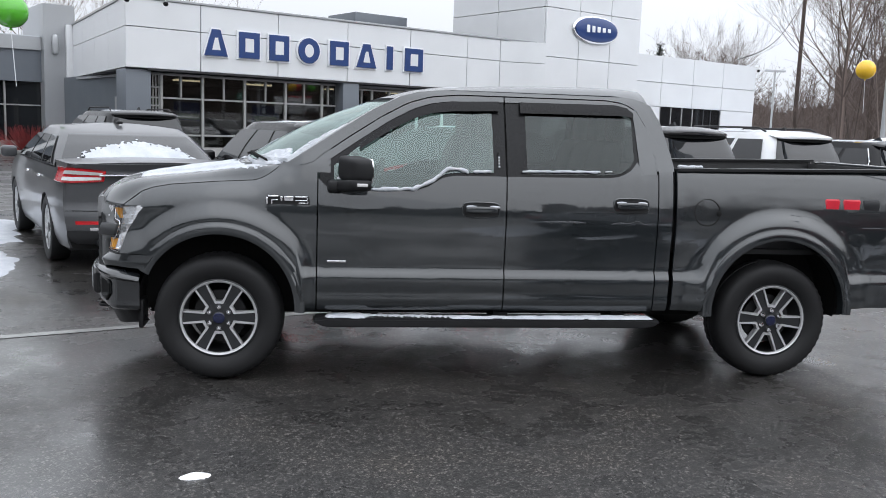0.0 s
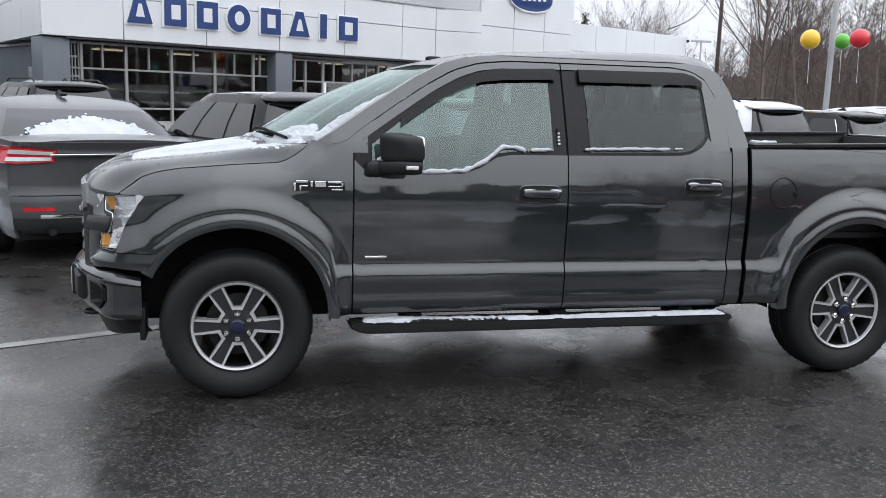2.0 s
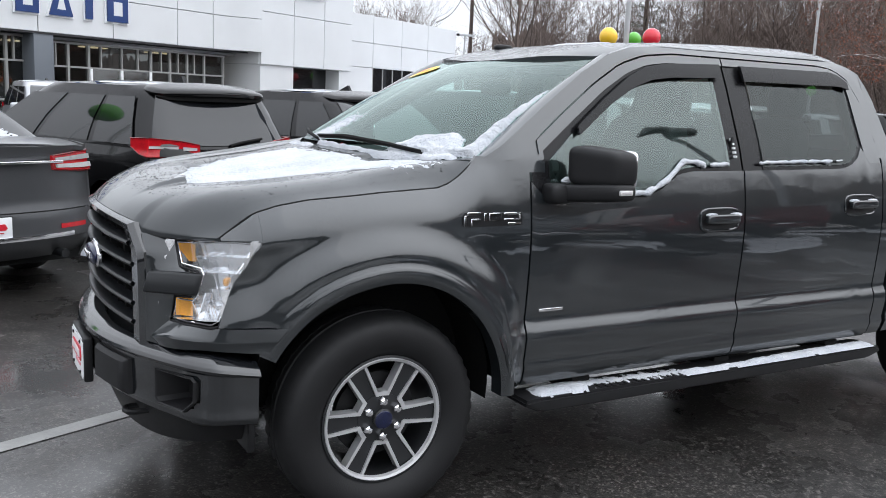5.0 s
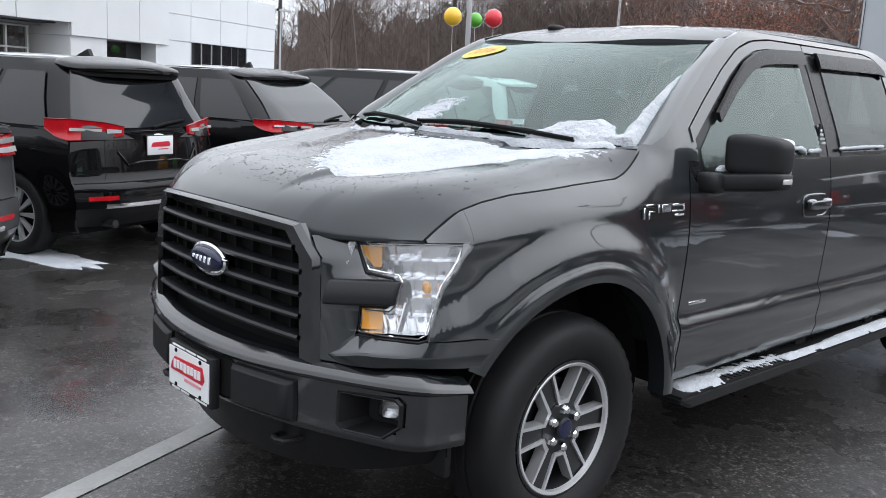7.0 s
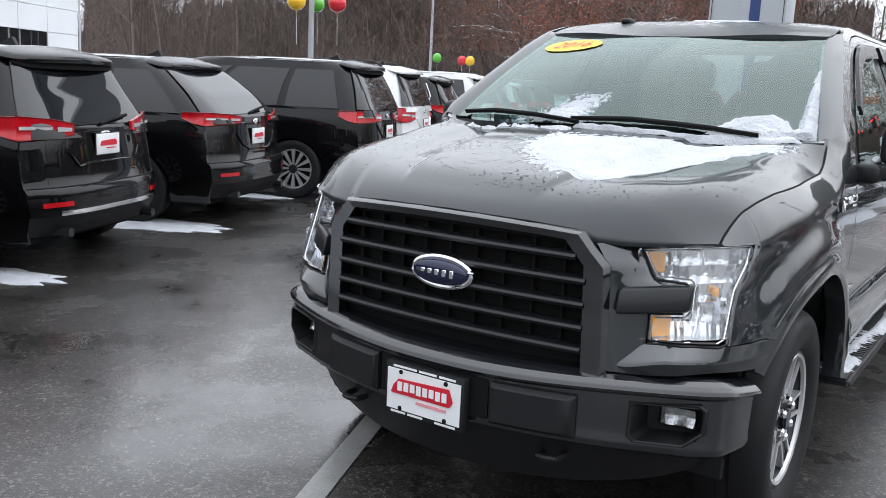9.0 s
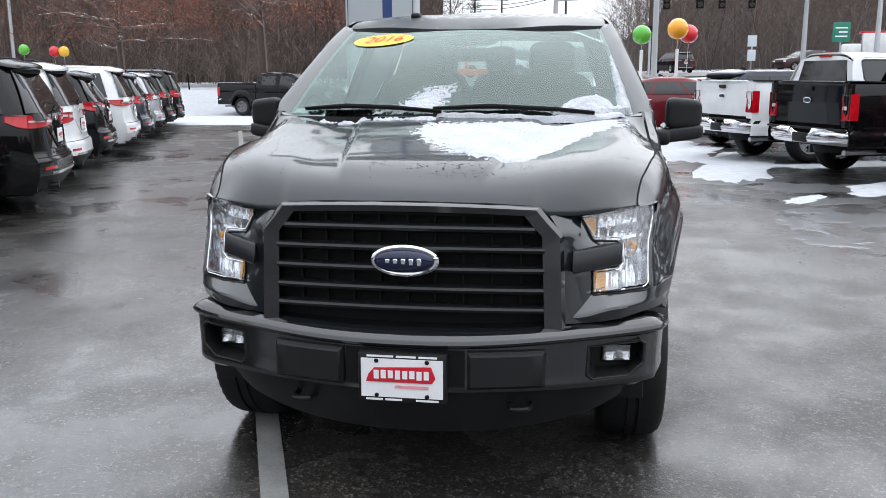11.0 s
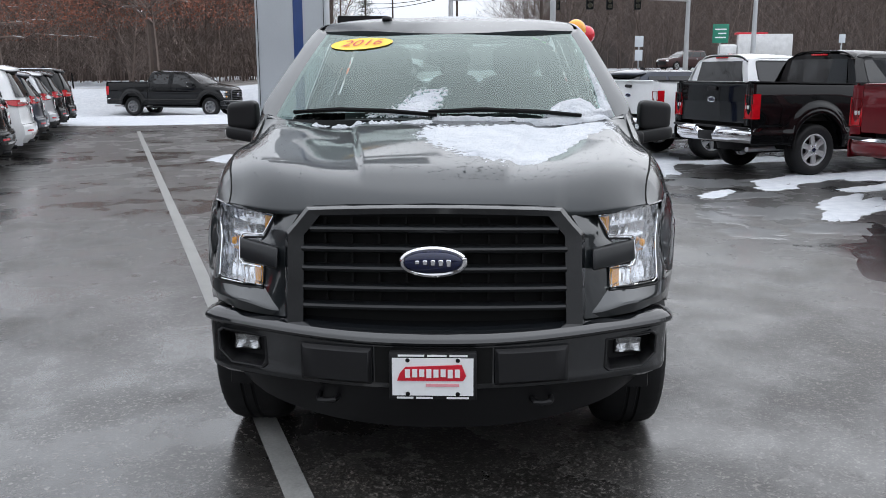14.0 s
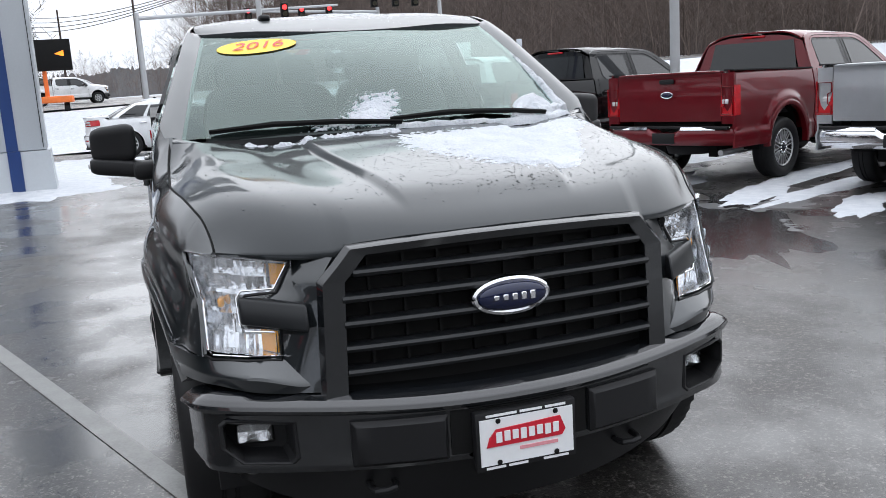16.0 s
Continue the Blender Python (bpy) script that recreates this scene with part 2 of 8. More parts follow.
M["dark_red_lens"] = mat("dark_red_lens", (0.16, 0.002, 0.004), 0.15, 0, 0.3, 0.2, 14, 90)
M["clear_lens"] = mat("clear_lens", (0.62, 0.60, 0.60), 0.12, 0.3, 1.0, 0.15, 25, 160, 0.4, 0.004)
M["glass"] = glass("car_glass", (0.54, 0.66, 0.63), (0.86, 1.0, 0.96), 0.092)
M["cab_glass"] = glass("door_glass", (0.60, 0.76, 0.72), (0.88, 1.0, 0.97), 0.100)
M["dark_glass"] = glass("privacy_glass", (0.20, 0.225, 0.22), (0.94, 1, 0.99), 0.045)
M["lens_glass"] = glass("lamp_lens", (0.94, 0.95, 0.96))
M["far_glass"] = mat("tinted_glass", (0.010, 0.011, 0.0125), 0.03, 0, 0.0, 0.2, 2, 40, 0.0, 0.002, 0.62)
M["rear_glass"] = glass("rear_screen_glass", (0.55, 0.60, 0.59))
M["seat_cloth"] = mat("seat_cloth", (0.05, 0.05, 0.052), 0.9, 0, 0, 0.2, 8, 300, 0.3, 0.002)
M["snow"] = snow_mat()
M["lot"] = asphalt_mat("wet_asphalt", 0.024, 0.42, 0.60, 0.22, 0.58, 0.45)
M["slush"] = mat("grey_slush", (0.12, 0.122, 0.125), 0.36, 0, 0.4, 0.5, 7, 90, 0.35, 0.003)
M["road"] = asphalt_mat("road_asphalt", 0.11, 0.35, 0.6, 0.45, 0.65, 0.1)
M["line_paint"] = mat("worn_line_paint", (0.235, 0.235, 0.227), 0.34, 0, 0, 0.35, 5, 70, 0.3, 0.002)
M["panel"] = mat("white_metal_panel", (0.66, 0.67, 0.68), 0.42, 0.0, 0, 0.05, 0.6, 30)
M["panel_grey"] = mat("grey_metal_panel", (0.34, 0.35, 0.36), 0.4, 0.2, 0, 0.06, 0.6, 30)
M["panel_blue"] = mat("slate_metal_panel", (0.13, 0.145, 0.165), 0.45, 0.2, 0, 0.08, 0.8, 40)
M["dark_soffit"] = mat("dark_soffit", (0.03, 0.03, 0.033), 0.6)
M["blue_sign"] = mat("blue_sign_face", (0.010, 0.040, 0.16), 0.35, 0, 0.3, 0.12, 3, 40)
M["badge_blue"] = mat("badge_blue", (0.004, 0.008, 0.040), 0.2, 0.2, 0.5, 0.1, 30, 200)
M["sign_white"] = mat("sign_white", (0.78, 0.79, 0.8), 0.4, 0, 0, 0.05, 2, 40)
M["mullion"] = mat("silver_mullion", (0.30, 0.30, 0.295), 0.45, 0.2, 0, 0.1, 4, 60)
M["shop_glass"] = glass("showroom_glass", (0.42, 0.43, 0.42), (1, 1, 1), 0.075)
M["concrete"] = mat("concrete", (0.30, 0.295, 0.285), 0.8, 0, 0, 0.15, 1.5, 60, 0.3, 0.004)
M["pylon"] = mat("pylon_panel", (0.50, 0.53, 0.56), 0.4, 0.15, 0, 0.06, 0.7, 30)
M["water"] = mat("puddle_water", (0.020, 0.020, 0.0202), 0.17, 0, 0.15, 0.5, 9, 90, 0.30, 0.003, 0.45)
M["bark"] = brown_wood_mat()
M["pole_wood"] = mat("pole_wood", (0.060, 0.042, 0.035), 0.85, 0, 0, 0.3, 2, 30, 0.4, 0.01)
M["pole_metal"] = mat("galvanised_pole", (0.42, 0.43, 0.44), 0.5, 0.4, 0, 0.12, 2, 60)
M["red"] = mat("red_plate_print", (0.55, 0.012, 0.03), 0.4)
M["yellow"] = mat("yellow_sticker", (0.85, 0.55, 0.02), 0.4, 0, 0, 0.06)
M["orange"] = mat("orange_paint", (0.75, 0.17, 0.03), 0.5)
M["text_red"] = mat("sticker_red", (0.55, 0.03, 0.02), 0.4)
M["bed_liner"] = mat("bed_liner", (0.022, 0.022, 0.023), 0.6, 0, 0, 0.2, 4, 120, 0.5, 0.004)
M["oak_leaf"] = mat("dry_oak_leaf", (0.19, 0.062, 0.034), 0.8, 0, 0, 0.4, 2, 20)
M["pine"] = mat("pine_needles", (0.03, 0.045, 0.028), 0.8, 0, 0, 0.4, 2, 20)


# ---- mesh helpers ----
def finish(name, bm, material, sharp=38):
    me = bpy.data.meshes.new(name)
    bm.to_mesh(me)
    bm.free()
    me.materials.append(material)
    me.shade_smooth()
    me.set_sharp_from_angle(angle=radians(sharp))
    return me


def part(name, bm, material, parent, label="", sharp=38):
    ob = new(name, finish(name, bm, material, sharp))
    ob.parent = parent
    if label:
        tagged(ob, label)
    return ob


def share(name, me, parent, m=None):
    ob = new(name, me)
    ob.parent = parent
    if m is not None:
        ob.matrix_basis = m
    return ob


def thing(name, m, label, category, group="", kind=""):
    ob = new(name)
    ob.empty_display_size = 0.2
    ob.matrix_basis = m
    return tagged(ob, label, category, group, kind)


def solo(name, bm, material, m, label, category, group="", kind="", sharp=38):
    ob = new(name, finish(name, bm, material, sharp))
    ob.matrix_basis = m
    return tagged(ob, label, category, group, kind)


def box(bm, x0, y0, z0, x1, y1, z1, bevel=0.0, seg=2):
    r = bmesh.ops.create_cube(bm, size=1.0, matrix=Matrix.Translation(((x0 + x1) / 2, (y0 + y1) / 2, (z0 + z1) / 2)) @ Matrix.Diagonal((abs(x1 - x0), abs(y1 - y0), abs(z1 - z0), 1)))
    if bevel:
        edges = list({e for v in r["verts"] for e in v.link_edges})
        bmesh.ops.bevel(bm, geom=edges, offset=bevel, segments=seg, affect="EDGES", profile=0.5)
    return bm


def boxed(x0, y0, z0, x1, y1, z1, bevel=0.0, seg=2):
    return box(bmesh.new(), x0, y0, z0, x1, y1, z1, bevel, seg)


def grid(bm, fn, nu, nv, us=None, vs=None):
    """A sheet of quads through fn(u, v)."""
    us = us or [i / nu for i in range(nu + 1)]
    vs = vs or [j / nv for j in range(nv + 1)]
    vt = [[bm.verts.new(fn(u, v)) for v in vs] for u in us]
    for i in range(len(us) - 1):
        for j in range(len(vs) - 1):
            bm.faces.new((vt[i][j], vt[i + 1][j], vt[i + 1][j + 1], vt[i][j + 1]))
    return bm


def sheet(fn, nu, nv, depth=0.0, inward=(0, 1, 0), flip=False, us=None, vs=None):
    """A panel: a sheet whose rim is folded inward by depth, so that gaps between panels are real gaps."""
    bm = grid(bmesh.new(), fn, nu, nv, us, vs)
    if depth:
        rim = [e for e in bm.edges if e.is_boundary]
        r = bmesh.ops.extrude_edge_only(bm, edges=rim)
        d = Vector(inward).normalized() * depth
        for g in r["geom"]:
            if isinstance(g, bmesh.types.BMVert):
                g.co += d
    bmesh.ops.recalc_face_normals(bm, faces=bm.faces)
    if flip:
        bmesh.ops.reverse_faces(bm, faces=bm.faces)
    return bm


def mirrored(bm):
    """The same mesh on the other side of the truck's middle plane."""
    for v in bm.verts:
        v.co.y = -v.co.y
    bmesh.ops.reverse_faces(bm, faces=bm.faces)
    return bm


def prism(bm, pts, axis, lo, hi):
    """An outline in the plane across axis (0 x: y,z; 1 y: x,z; 2 z: x,y), drawn out from lo to hi."""
    def at(p, h):
        return {0: (h, p[0], p[1]), 1: (p[0], h, p[1]), 2: (p[0], p[1], h)}[axis]
    a, b = [bm.verts.new(at(p, lo)) for p in pts], [bm.verts.new(at(p, hi)) for p in pts]
    n = len(pts)
    fs = [bm.faces.new(a), bm.faces.new(b[::-1])]
    for i in range(n):
        fs.append(bm.faces.new((a[i], b[i], b[(i + 1) % n], a[(i + 1) % n])))
    bmesh.ops.recalc_face_normals(bm, faces=bm.faces)
    return bm


def turned(bm, profile, n=32, axis="y", centre=(0, 0, 0), a0=0.0, a1=2 * math.pi, ripple=None):
    """A profile of (radius, height) turned round an axis."""
    full = abs(a1 - a0) > 6.28
    m = n if full else n + 1
    rings = []
    for i in range(m):
        a = a0 + (a1 - a0) * i / n
        ring = []
        for k, (r, h) in enumerate(profile):
            if ripple:
                r = r + ripple(a, k)
            c, s = r * math.cos(a), r * math.sin(a)
            co = {"y": (c, h, s), "z": (c, s, h), "x": (h, c, s)}[axis]
            ring.append(bm.verts.new(Vector(co) + Vector(centre)))
        rings.append(ring)
    for i in range(n):
        p, q = rings[i], rings[(i + 1) % m]
        for k in range(len(profile) - 1):
            bm.faces.new((p[k], q[k], q[k + 1], p[k + 1]))
    bmesh.ops.recalc_face_normals(bm, faces=bm.faces)
    return bm


def blob(bm, c, h, p=4.0, nu=20, nv=12, warp=None):
    """A rounded block (superellipsoid) of half sizes h round c; p: how square it is."""
    def sp(w, e):
        return math.copysign(abs(w) ** e, w)
    e = 2 / p
    vt = []
    for j in range(1, nv):
        b = -math.pi / 2 + math.pi * j / nv
        row = []
        for i in range(nu):
            a = 2 * math.pi * i / nu
            q = Vector((h[0] * sp(math.cos(b), e) * sp(math.cos(a), e), h[1] * sp(math.cos(b), e) * sp(math.sin(a), e), h[2] * sp(math.sin(b), e)))
            row.append(bm.verts.new((warp(q) if warp else q) + Vector(c)))
        vt.append(row)
    lo, hi = Vector((0, 0, -h[2])), Vector((0, 0, h[2]))
    s, n = bm.verts.new((warp(lo) if warp else lo) + Vector(c)), bm.verts.new((warp(hi) if warp else hi) + Vector(c))
    for i in range(nu):
        k = (i + 1) % nu
        bm.faces.new((s, vt[0][k], vt[0][i]))
        bm.faces.new((n, vt[-1][i], vt[-1][k]))
        for j in range(len(vt) - 1):
            bm.faces.new((vt[j][i], vt[j][k], vt[j + 1][k], vt[j + 1][i]))
    return bm


def tube(bm, pts, r, n=8, ends=True):
    """A round bar along points; r: one radius or one for each point."""
    pts = [Vector(p) for p in pts]
    rs = r if isinstance(r, (list, tuple)) else [r] * len(pts)
    rings = []
    up = Vector((0.13, 0.31, 0.94)).normalized()
    for i, p in enumerate(pts):
        d = (pts[min(i + 1, len(pts) - 1)] - pts[max(i - 1, 0)]).normalized()
        if abs(d.dot(up)) > 0.98:
            up = Vector((0.94, 0.31, 0.13)).normalized()
        a = d.cross(up).normalized()
        b = d.cross(a)
        rings.append([bm.verts.new(p + (a * math.cos(2 * math.pi * k / n) + b * math.sin(2 * math.pi * k / n)) * rs[i]) for k in range(n)])
    for p, q in zip(rings, rings[1:]):
        for k in range(n):
            bm.faces.new((p[k], p[(k + 1) % n], q[(k + 1) % n], q[k]))
    if ends:
        bm.faces.new(rings[0][::-1])
        bm.faces.new(rings[-1])
    return bm


def lin(table, x):
    """Straight-line interpolation in rows of (x, value)."""
    if x <= table[0][0]:
        return table[0][1]
    for (a, p), (b, q) in zip(table, table[1:]):
        if x <= b:
            return p + (q - p) * (x - a) / (b - a)
    return table[-1][1]


def smooth(a, b, x):
    """Eased step from 0 at a to 1 at b."""
    t = max(0.0, min(1.0, (x - a) / (b - a)))
    return t * t * (3 - 2 * t)


def cosines(n):
    return [(1 - math.cos(math.pi * i / n)) / 2 for i in range(n + 1)]


def heap(bm, cx, cy, rx, ry, h, turn=0.0, n=40, rings=7, seed=1, rough=0.35, z=0.0):
    """A flat, ragged patch of snow that thins out to its rim."""
    mid = bm.verts.new((cx, cy, z + h))
    ct, st = math.cos(turn), math.sin(turn)
    prev = None
    for k in range(1, rings + 1):
        f = k / rings
        ring = []
        for i in range(n):
            a = 2 * math.pi * i / n
            w = 1 + rough * (noise.noise((math.cos(a) * 1.6 + seed * 7.1, math.sin(a) * 1.6, seed)) + 0.7 * noise.noise((math.cos(a) * 5 + seed, math.sin(a) * 5, 3.3 + seed)))
            x, y = rx * f * w * math.cos(a), ry * f * w * math.sin(a)
            hh = h * (1 - f ** 3) * (0.8 + 0.5 * noise.noise((x * 2, y * 2, seed))) if k < rings else -0.012
            ring.append(bm.verts.new((cx + x * ct - y * st, cy + x * st + y * ct, z + hh)))
        for i in range(n):
            j = (i + 1) % n
            if prev is None:
                bm.faces.new((mid, ring[i], ring[j]))
            else:
                bm.faces.new((prev[i], ring[i], ring[j], prev[j]))
        prev = ring
    return bm


def inside(poly, x, y):
    """How far (x, y) lies inside an outline; below zero outside it."""
    best, odd = 1e9, False
    for (a, b), (c, d) in zip(poly, poly[1:] + poly[:1]):
        if (b > y) != (d > y) and x < (c - a) * (y - b) / (d - b) + a:
            odd = not odd
        dx, dy = c - a, d - b
        t = max(0.0, min(1.0, ((x - a) * dx + (y - b) * dy) / max(1e-9, dx * dx + dy * dy)))
        best = min(best, math.hypot(x - a - t * dx, y - b - t * dy))
    return best if odd else -best


def snow_cover(surf, poly, box4, nu, nv, su, sv, thick, ragged, seed, up, edge=0.05, grain=9.0):
    """Snow lying on a surface inside an outline in (u, v): thick in the middle, ragged and thin at the rim, broken where it melts."""
    u0, u1, v0, v1 = box4
    bm = bmesh.new()
    vt, hs = {}, {}
    out = [(a * su, b * sv) for a, b in poly]
    for i in range(nu + 1):
        for j in range(nv + 1):
            u, v = u0 + (u1 - u0) * i / nu, v0 + (v1 - v0) * j / nv
            q = Vector((u * su, v * sv, seed))
            d = inside(out, u * su, v * sv) + ragged * (noise.noise(q * grain) + 0.7 * noise.noise(q * grain * 3.1) + 0.4 * noise.noise(q * grain * 8))
            h = thick * smooth(0.0, edge, d) * (0.75 + 0.5 * noise.noise(q * 14) + 0.25 * noise.noise(q * 45))
            hs[i, j] = d
            vt[i, j] = (surf(u, v), h)
    made = {}

    def vert(k):
        if k not in made:
            p, h = vt[k]
            made[k] = bm.verts.new(p + up * (h if hs[k] > 0 else -0.004))
        return made[k]
    for i in range(nu):
        for j in range(nv):
            ks = ((i, j), (i + 1, j), (i + 1, j + 1), (i, j + 1))
            if sum(hs[k] > 0 for k in ks) >= 2:
                bm.faces.new([vert(k) for k in ks])
    bmesh.ops.recalc_face_normals(bm, faces=bm.faces)
    return bm


def lumpy(bm, pts, r, seed, n=8, k=6):
    """A ragged string of snow along points."""
    ps, rs = [], []
    pts = [Vector(p) for p in pts]
    for a, b in zip(pts, pts[1:]):
        m_ = max(2, int((b - a).length / (r * 0.8)))
        for i in range(m_):
            p = a.lerp(b, i / m_)
            ps.append(p + Vector((0, 0, r * 0.5 * noise.noise((p.x * 30, p.z * 30, seed)))))
            rs.append(r * (0.85 + 0.6 * noise.noise((p.x * 22, p.z * 22 + seed, 5))))
    ps.append(pts[-1])
    rs.append(r * 0.3)
    rs[0] = r * 0.3
    return tube(bm, ps, rs, n)

# ---- ground ----
def flat(name, pts, z, material, label, category):
    bm = bmesh.new()
    bm.faces.new([bm.verts.new((x, y, z)) for x, y in pts])
    bmesh.ops.recalc_face_normals(bm, faces=bm.faces)
    return solo(name, bm, material, Matrix.Identity(4), label, category, kind="structure")


E1, E2 = Vector((math.cos(radians(23)), math.sin(radians(23)), 0)), Vector((-math.sin(radians(23)), math.cos(radians(23)), 0))


def lot(a, b, z=0.0):
    """A place in the parking lot: a along its rows, b across them."""
    return E1 * a + E2 * b + Vector((0, 0, z))


ground = flat("ground", [(-2500, -2500), (2500, -2500), (2500, 2500), (-2500, 2500)], -0.42, M["snow"], "snow-covered ground reaching to the horizon", "ground")
flat("pavement", [tuple(lot(a, b)[:2]) for a, b in ((-70, -75), (22, -75), (22, -9), (25.4, -6.2), (28.6, -3.0), (26.6, -0.6), (26, 2.6), (27, 10), (42, 40), (-70, 40))], 0.0, M["lot"], "wet black asphalt parking lot", "parking lot")

# ---- pickup trucks: x runs from the nose (below zero) to the tailgate, y to the right-hand side, z up; front axle at x = 0 ----
AXLE_B, TYRE_R = 3.683, 0.402
SIDE = [(0.44, 0.925), (0.48, 0.962), (0.515, 0.972), (0.535, 0.978), (0.55, 0.977), (0.565, 0.972), (0.62, 0.980), (0.67, 0.984), (0.70, 0.977), (0.73, 0.960), (0.80, 0.966), (0.95, 0.974), (1.04, 0.976), (1.10, 0.974), (1.18, 0.966), (1.25, 0.956), (1.32, 0.944), (1.38, 0.930),
        (1.60, 0.838), (1.78, 0.762), (1.84, 0.730), (1.885, 0.688), (1.91, 0.640)]


def blister(x, z):
    d = min(math.hypot(x, z - 0.47), math.hypot(x - AXLE_B, z - 0.49))
    return 0.036 * (1 - smooth(0.56, 0.68, d)) + 0.014 * (1 - smooth(0.515, 0.545, d))


def half_width(x, z):
    w = lin(SIDE, z)
    w *= 1 - 0.092 * smooth(-0.05, -0.62, x) - 0.012 * smooth(4.2, 4.95, x)
    if x < 0.60 or 2.98 < x:
        k = 1 - smooth(0.52, 0.60, x) if x < 0.6 else smooth(2.98, 3.06, x)
        w += blister(x, z) * k
    return w


def bumper_x(y):
    a = abs(y)
    return -0.930 + 0.33 * a * a + 0.12 * a ** 16


def arch(x, c, r, zc, foot):
    d = r * r - (x - c) ** 2
    return max(foot, zc + math.sqrt(d)) if d > 0 else foot


SEAM = [(-0.586, 1.094), (-0.556, 1.116), (-0.476, 1.178), (-0.40, 1.206), (-0.29, 1.228), (-0.03, 1.253), (0.214, 1.268), (0.27, 1.288), (0.31, 1.314), (0.35, 1.346), (0.38, 1.372)]
RIDGE = [(-0.90, 1.190), (-0.75, 1.214), (-0.53, 1.250), (-0.30, 1.279), (-0.10, 1.304), (0.10, 1.338), (0.25, 1.356), (0.372, 1.372)]
LAMP_OUT = [(0.78, 0.868), (0.80, 0.868), (0.90, 0.862), (0.945, 0.862), (1.0, 0.876), (1.09, 0.884)]


def lamp_x(a, z):
    """The headlight's face: it leans back towards its outer top corner."""
    return -0.889 + 0.46 * a * a + 0.25 * a ** 6 - 0.44 * (a - 0.63) + (0.16 + 1.05 * (a - 0.63)) * (z - 0.93)


def fender_w(x, z):
    zs = lin(SEAM, x)
    return half_width(x, z) - 0.052 * max(0.0, min(1.0, (z - zs + 0.13) / 0.13)) ** 2.2 * (1 - smooth(0.36, 0.50, x)) - 0.025 * (1 - smooth(-0.58, -0.38, x))


def fender_pt(u, v):
    """The front fender on the driver's side; its front edge follows the headlight."""
    x = -0.46 + 1.058 * u
    for _ in range(8):
        lo, hi = arch(x, 0.0, 0.500, 0.47, 0.455 if x > 0 else 0.795), SEAM_TOP(max(x, -0.46))
        z = lo + (hi - lo) * v
        lead = lamp_x(lin(LAMP_OUT, z), max(z, 0.79)) - 0.012
        lead = min(lead + (-0.46 - lead) * smooth(1.05, 1.09, z), -0.44)
        x = lead + (0.598 - lead) * u
    k = max(0.0, 1 - u / 0.17)
    w = fender_w(max(x, -0.46), z)
    y = w + (lin(LAMP_OUT, z) + 0.004 - w) * k * k * (1 - smooth(1.03, 1.09, z))
    return Vector((x, -y, z))


HOOD_EDGE = [(0.0, 1.130), (0.30, 1.124), (0.455, 1.113), (0.50, 1.088), (0.60, 1.083), (0.83, 1.094)]


def hood_pt(u, v):
    """The hood: a rolled front edge, a dome between two creases that spread towards the windshield, and shoulders falling to the seams."""
    xe = -0.586 + 0.958 * u
    ze, a = lin(SEAM, xe), abs(v)
    yw = fender_w(xe, ze) - 0.007
    y0, y = 0.826 * a, yw * a
    x0, x1 = -0.848 + 0.19 * y0 ** 2 + 0.27 * y0 ** 4, 0.10 + 0.272 * a * a
    x = x0 + (x1 - x0) * u
    top = lin(RIDGE, x)
    crease = 0.235 + 0.165 * u
    top += 0.017 * (1 - smooth(crease - 0.004, crease + 0.034, y)) * smooth(0.06, 0.20, u) + 0.016 * smooth(0.1, 0.9, u) * max(0.0, 1 - (y / crease) ** 2)
    top -= 0.008 * smooth(crease, crease + 0.14, y) * (1 - smooth(crease + 0.14, crease + 0.26, y)) * smooth(0.1, 0.5, u)
    vo = 0.735 + 0.155 * u
    if a > vo:
        k = (a - vo) / (1 - vo)
        top += (ze - top) * (0.55 * k * k + 0.45 * k)
    roll = 1 - math.exp(-max(0.0, x - x0) / 0.062)
    edge = lin(HOOD_EDGE, y0)
    z = edge + (top - edge) * roll
    return Vector((x, math.copysign(y, v), z + (ze - z) * a ** 24))


def hood_grid(u, p):
    """The hood by lines that keep to its creases at p = 0.4."""
    xe = -0.586 + 0.958 * u
    c = (0.250 + 0.165 * u) / (fender_w(xe, lin(SEAM, xe)) - 0.007)
    a = abs(p) / 0.4 * c if abs(p) < 0.4 else c + (abs(p) - 0.4) / 0.6 * (1 - c)
    return hood_pt(u, math.copysign(min(1.0, a), p))


WS_LOW = lambda v: Vector((0.115 + 0.30 * abs(v) ** 2.2, 0.832 * v, 1.388 - 0.012 * abs(v)))
WS_TOP = lambda v: Vector((0.935 + 0.175 * abs(v) ** 2, 0.672 * v, 1.792 + 0.018 * abs(v) ** 3))


def shield_pt(u, v):
    p = WS_LOW(v).lerp(WS_TOP(v), u)
    bow = 0.035 * math.sin(math.pi * u) * (1 - 0.4 * v * v)
    return p + Vector((-bow * 0.6, 0, bow * 0.8))


ROOF = [(0.935, 1.794), (1.02, 1.820), (1.12, 1.847), (1.22, 1.872), (1.35, 1.897), (1.50, 1.913), (1.70, 1.928), (2.10, 1.946), (2.50, 1.953), (2.70, 1.949), (2.82, 1.938)]


def roof_pt(u, v):
    """v across, u from the windscreen's head to the rear window's head."""
    a = abs(v)
    x0, x1 = 0.935 + 0.175 * a * a, 2.815 - 0.02 * a * a
    x = x0 + (x1 - x0) * u
    z = lin(ROOF, x) - 0.010 * (1 - (1 - a) ** 2) * smooth(1.2, 1.6, x)
    return Vector((x, 0.700 * v, z + (lin(A_LINE, x) - 0.004 - z) * max(0.0, (a - 0.45) / 0.55) ** 2.6))


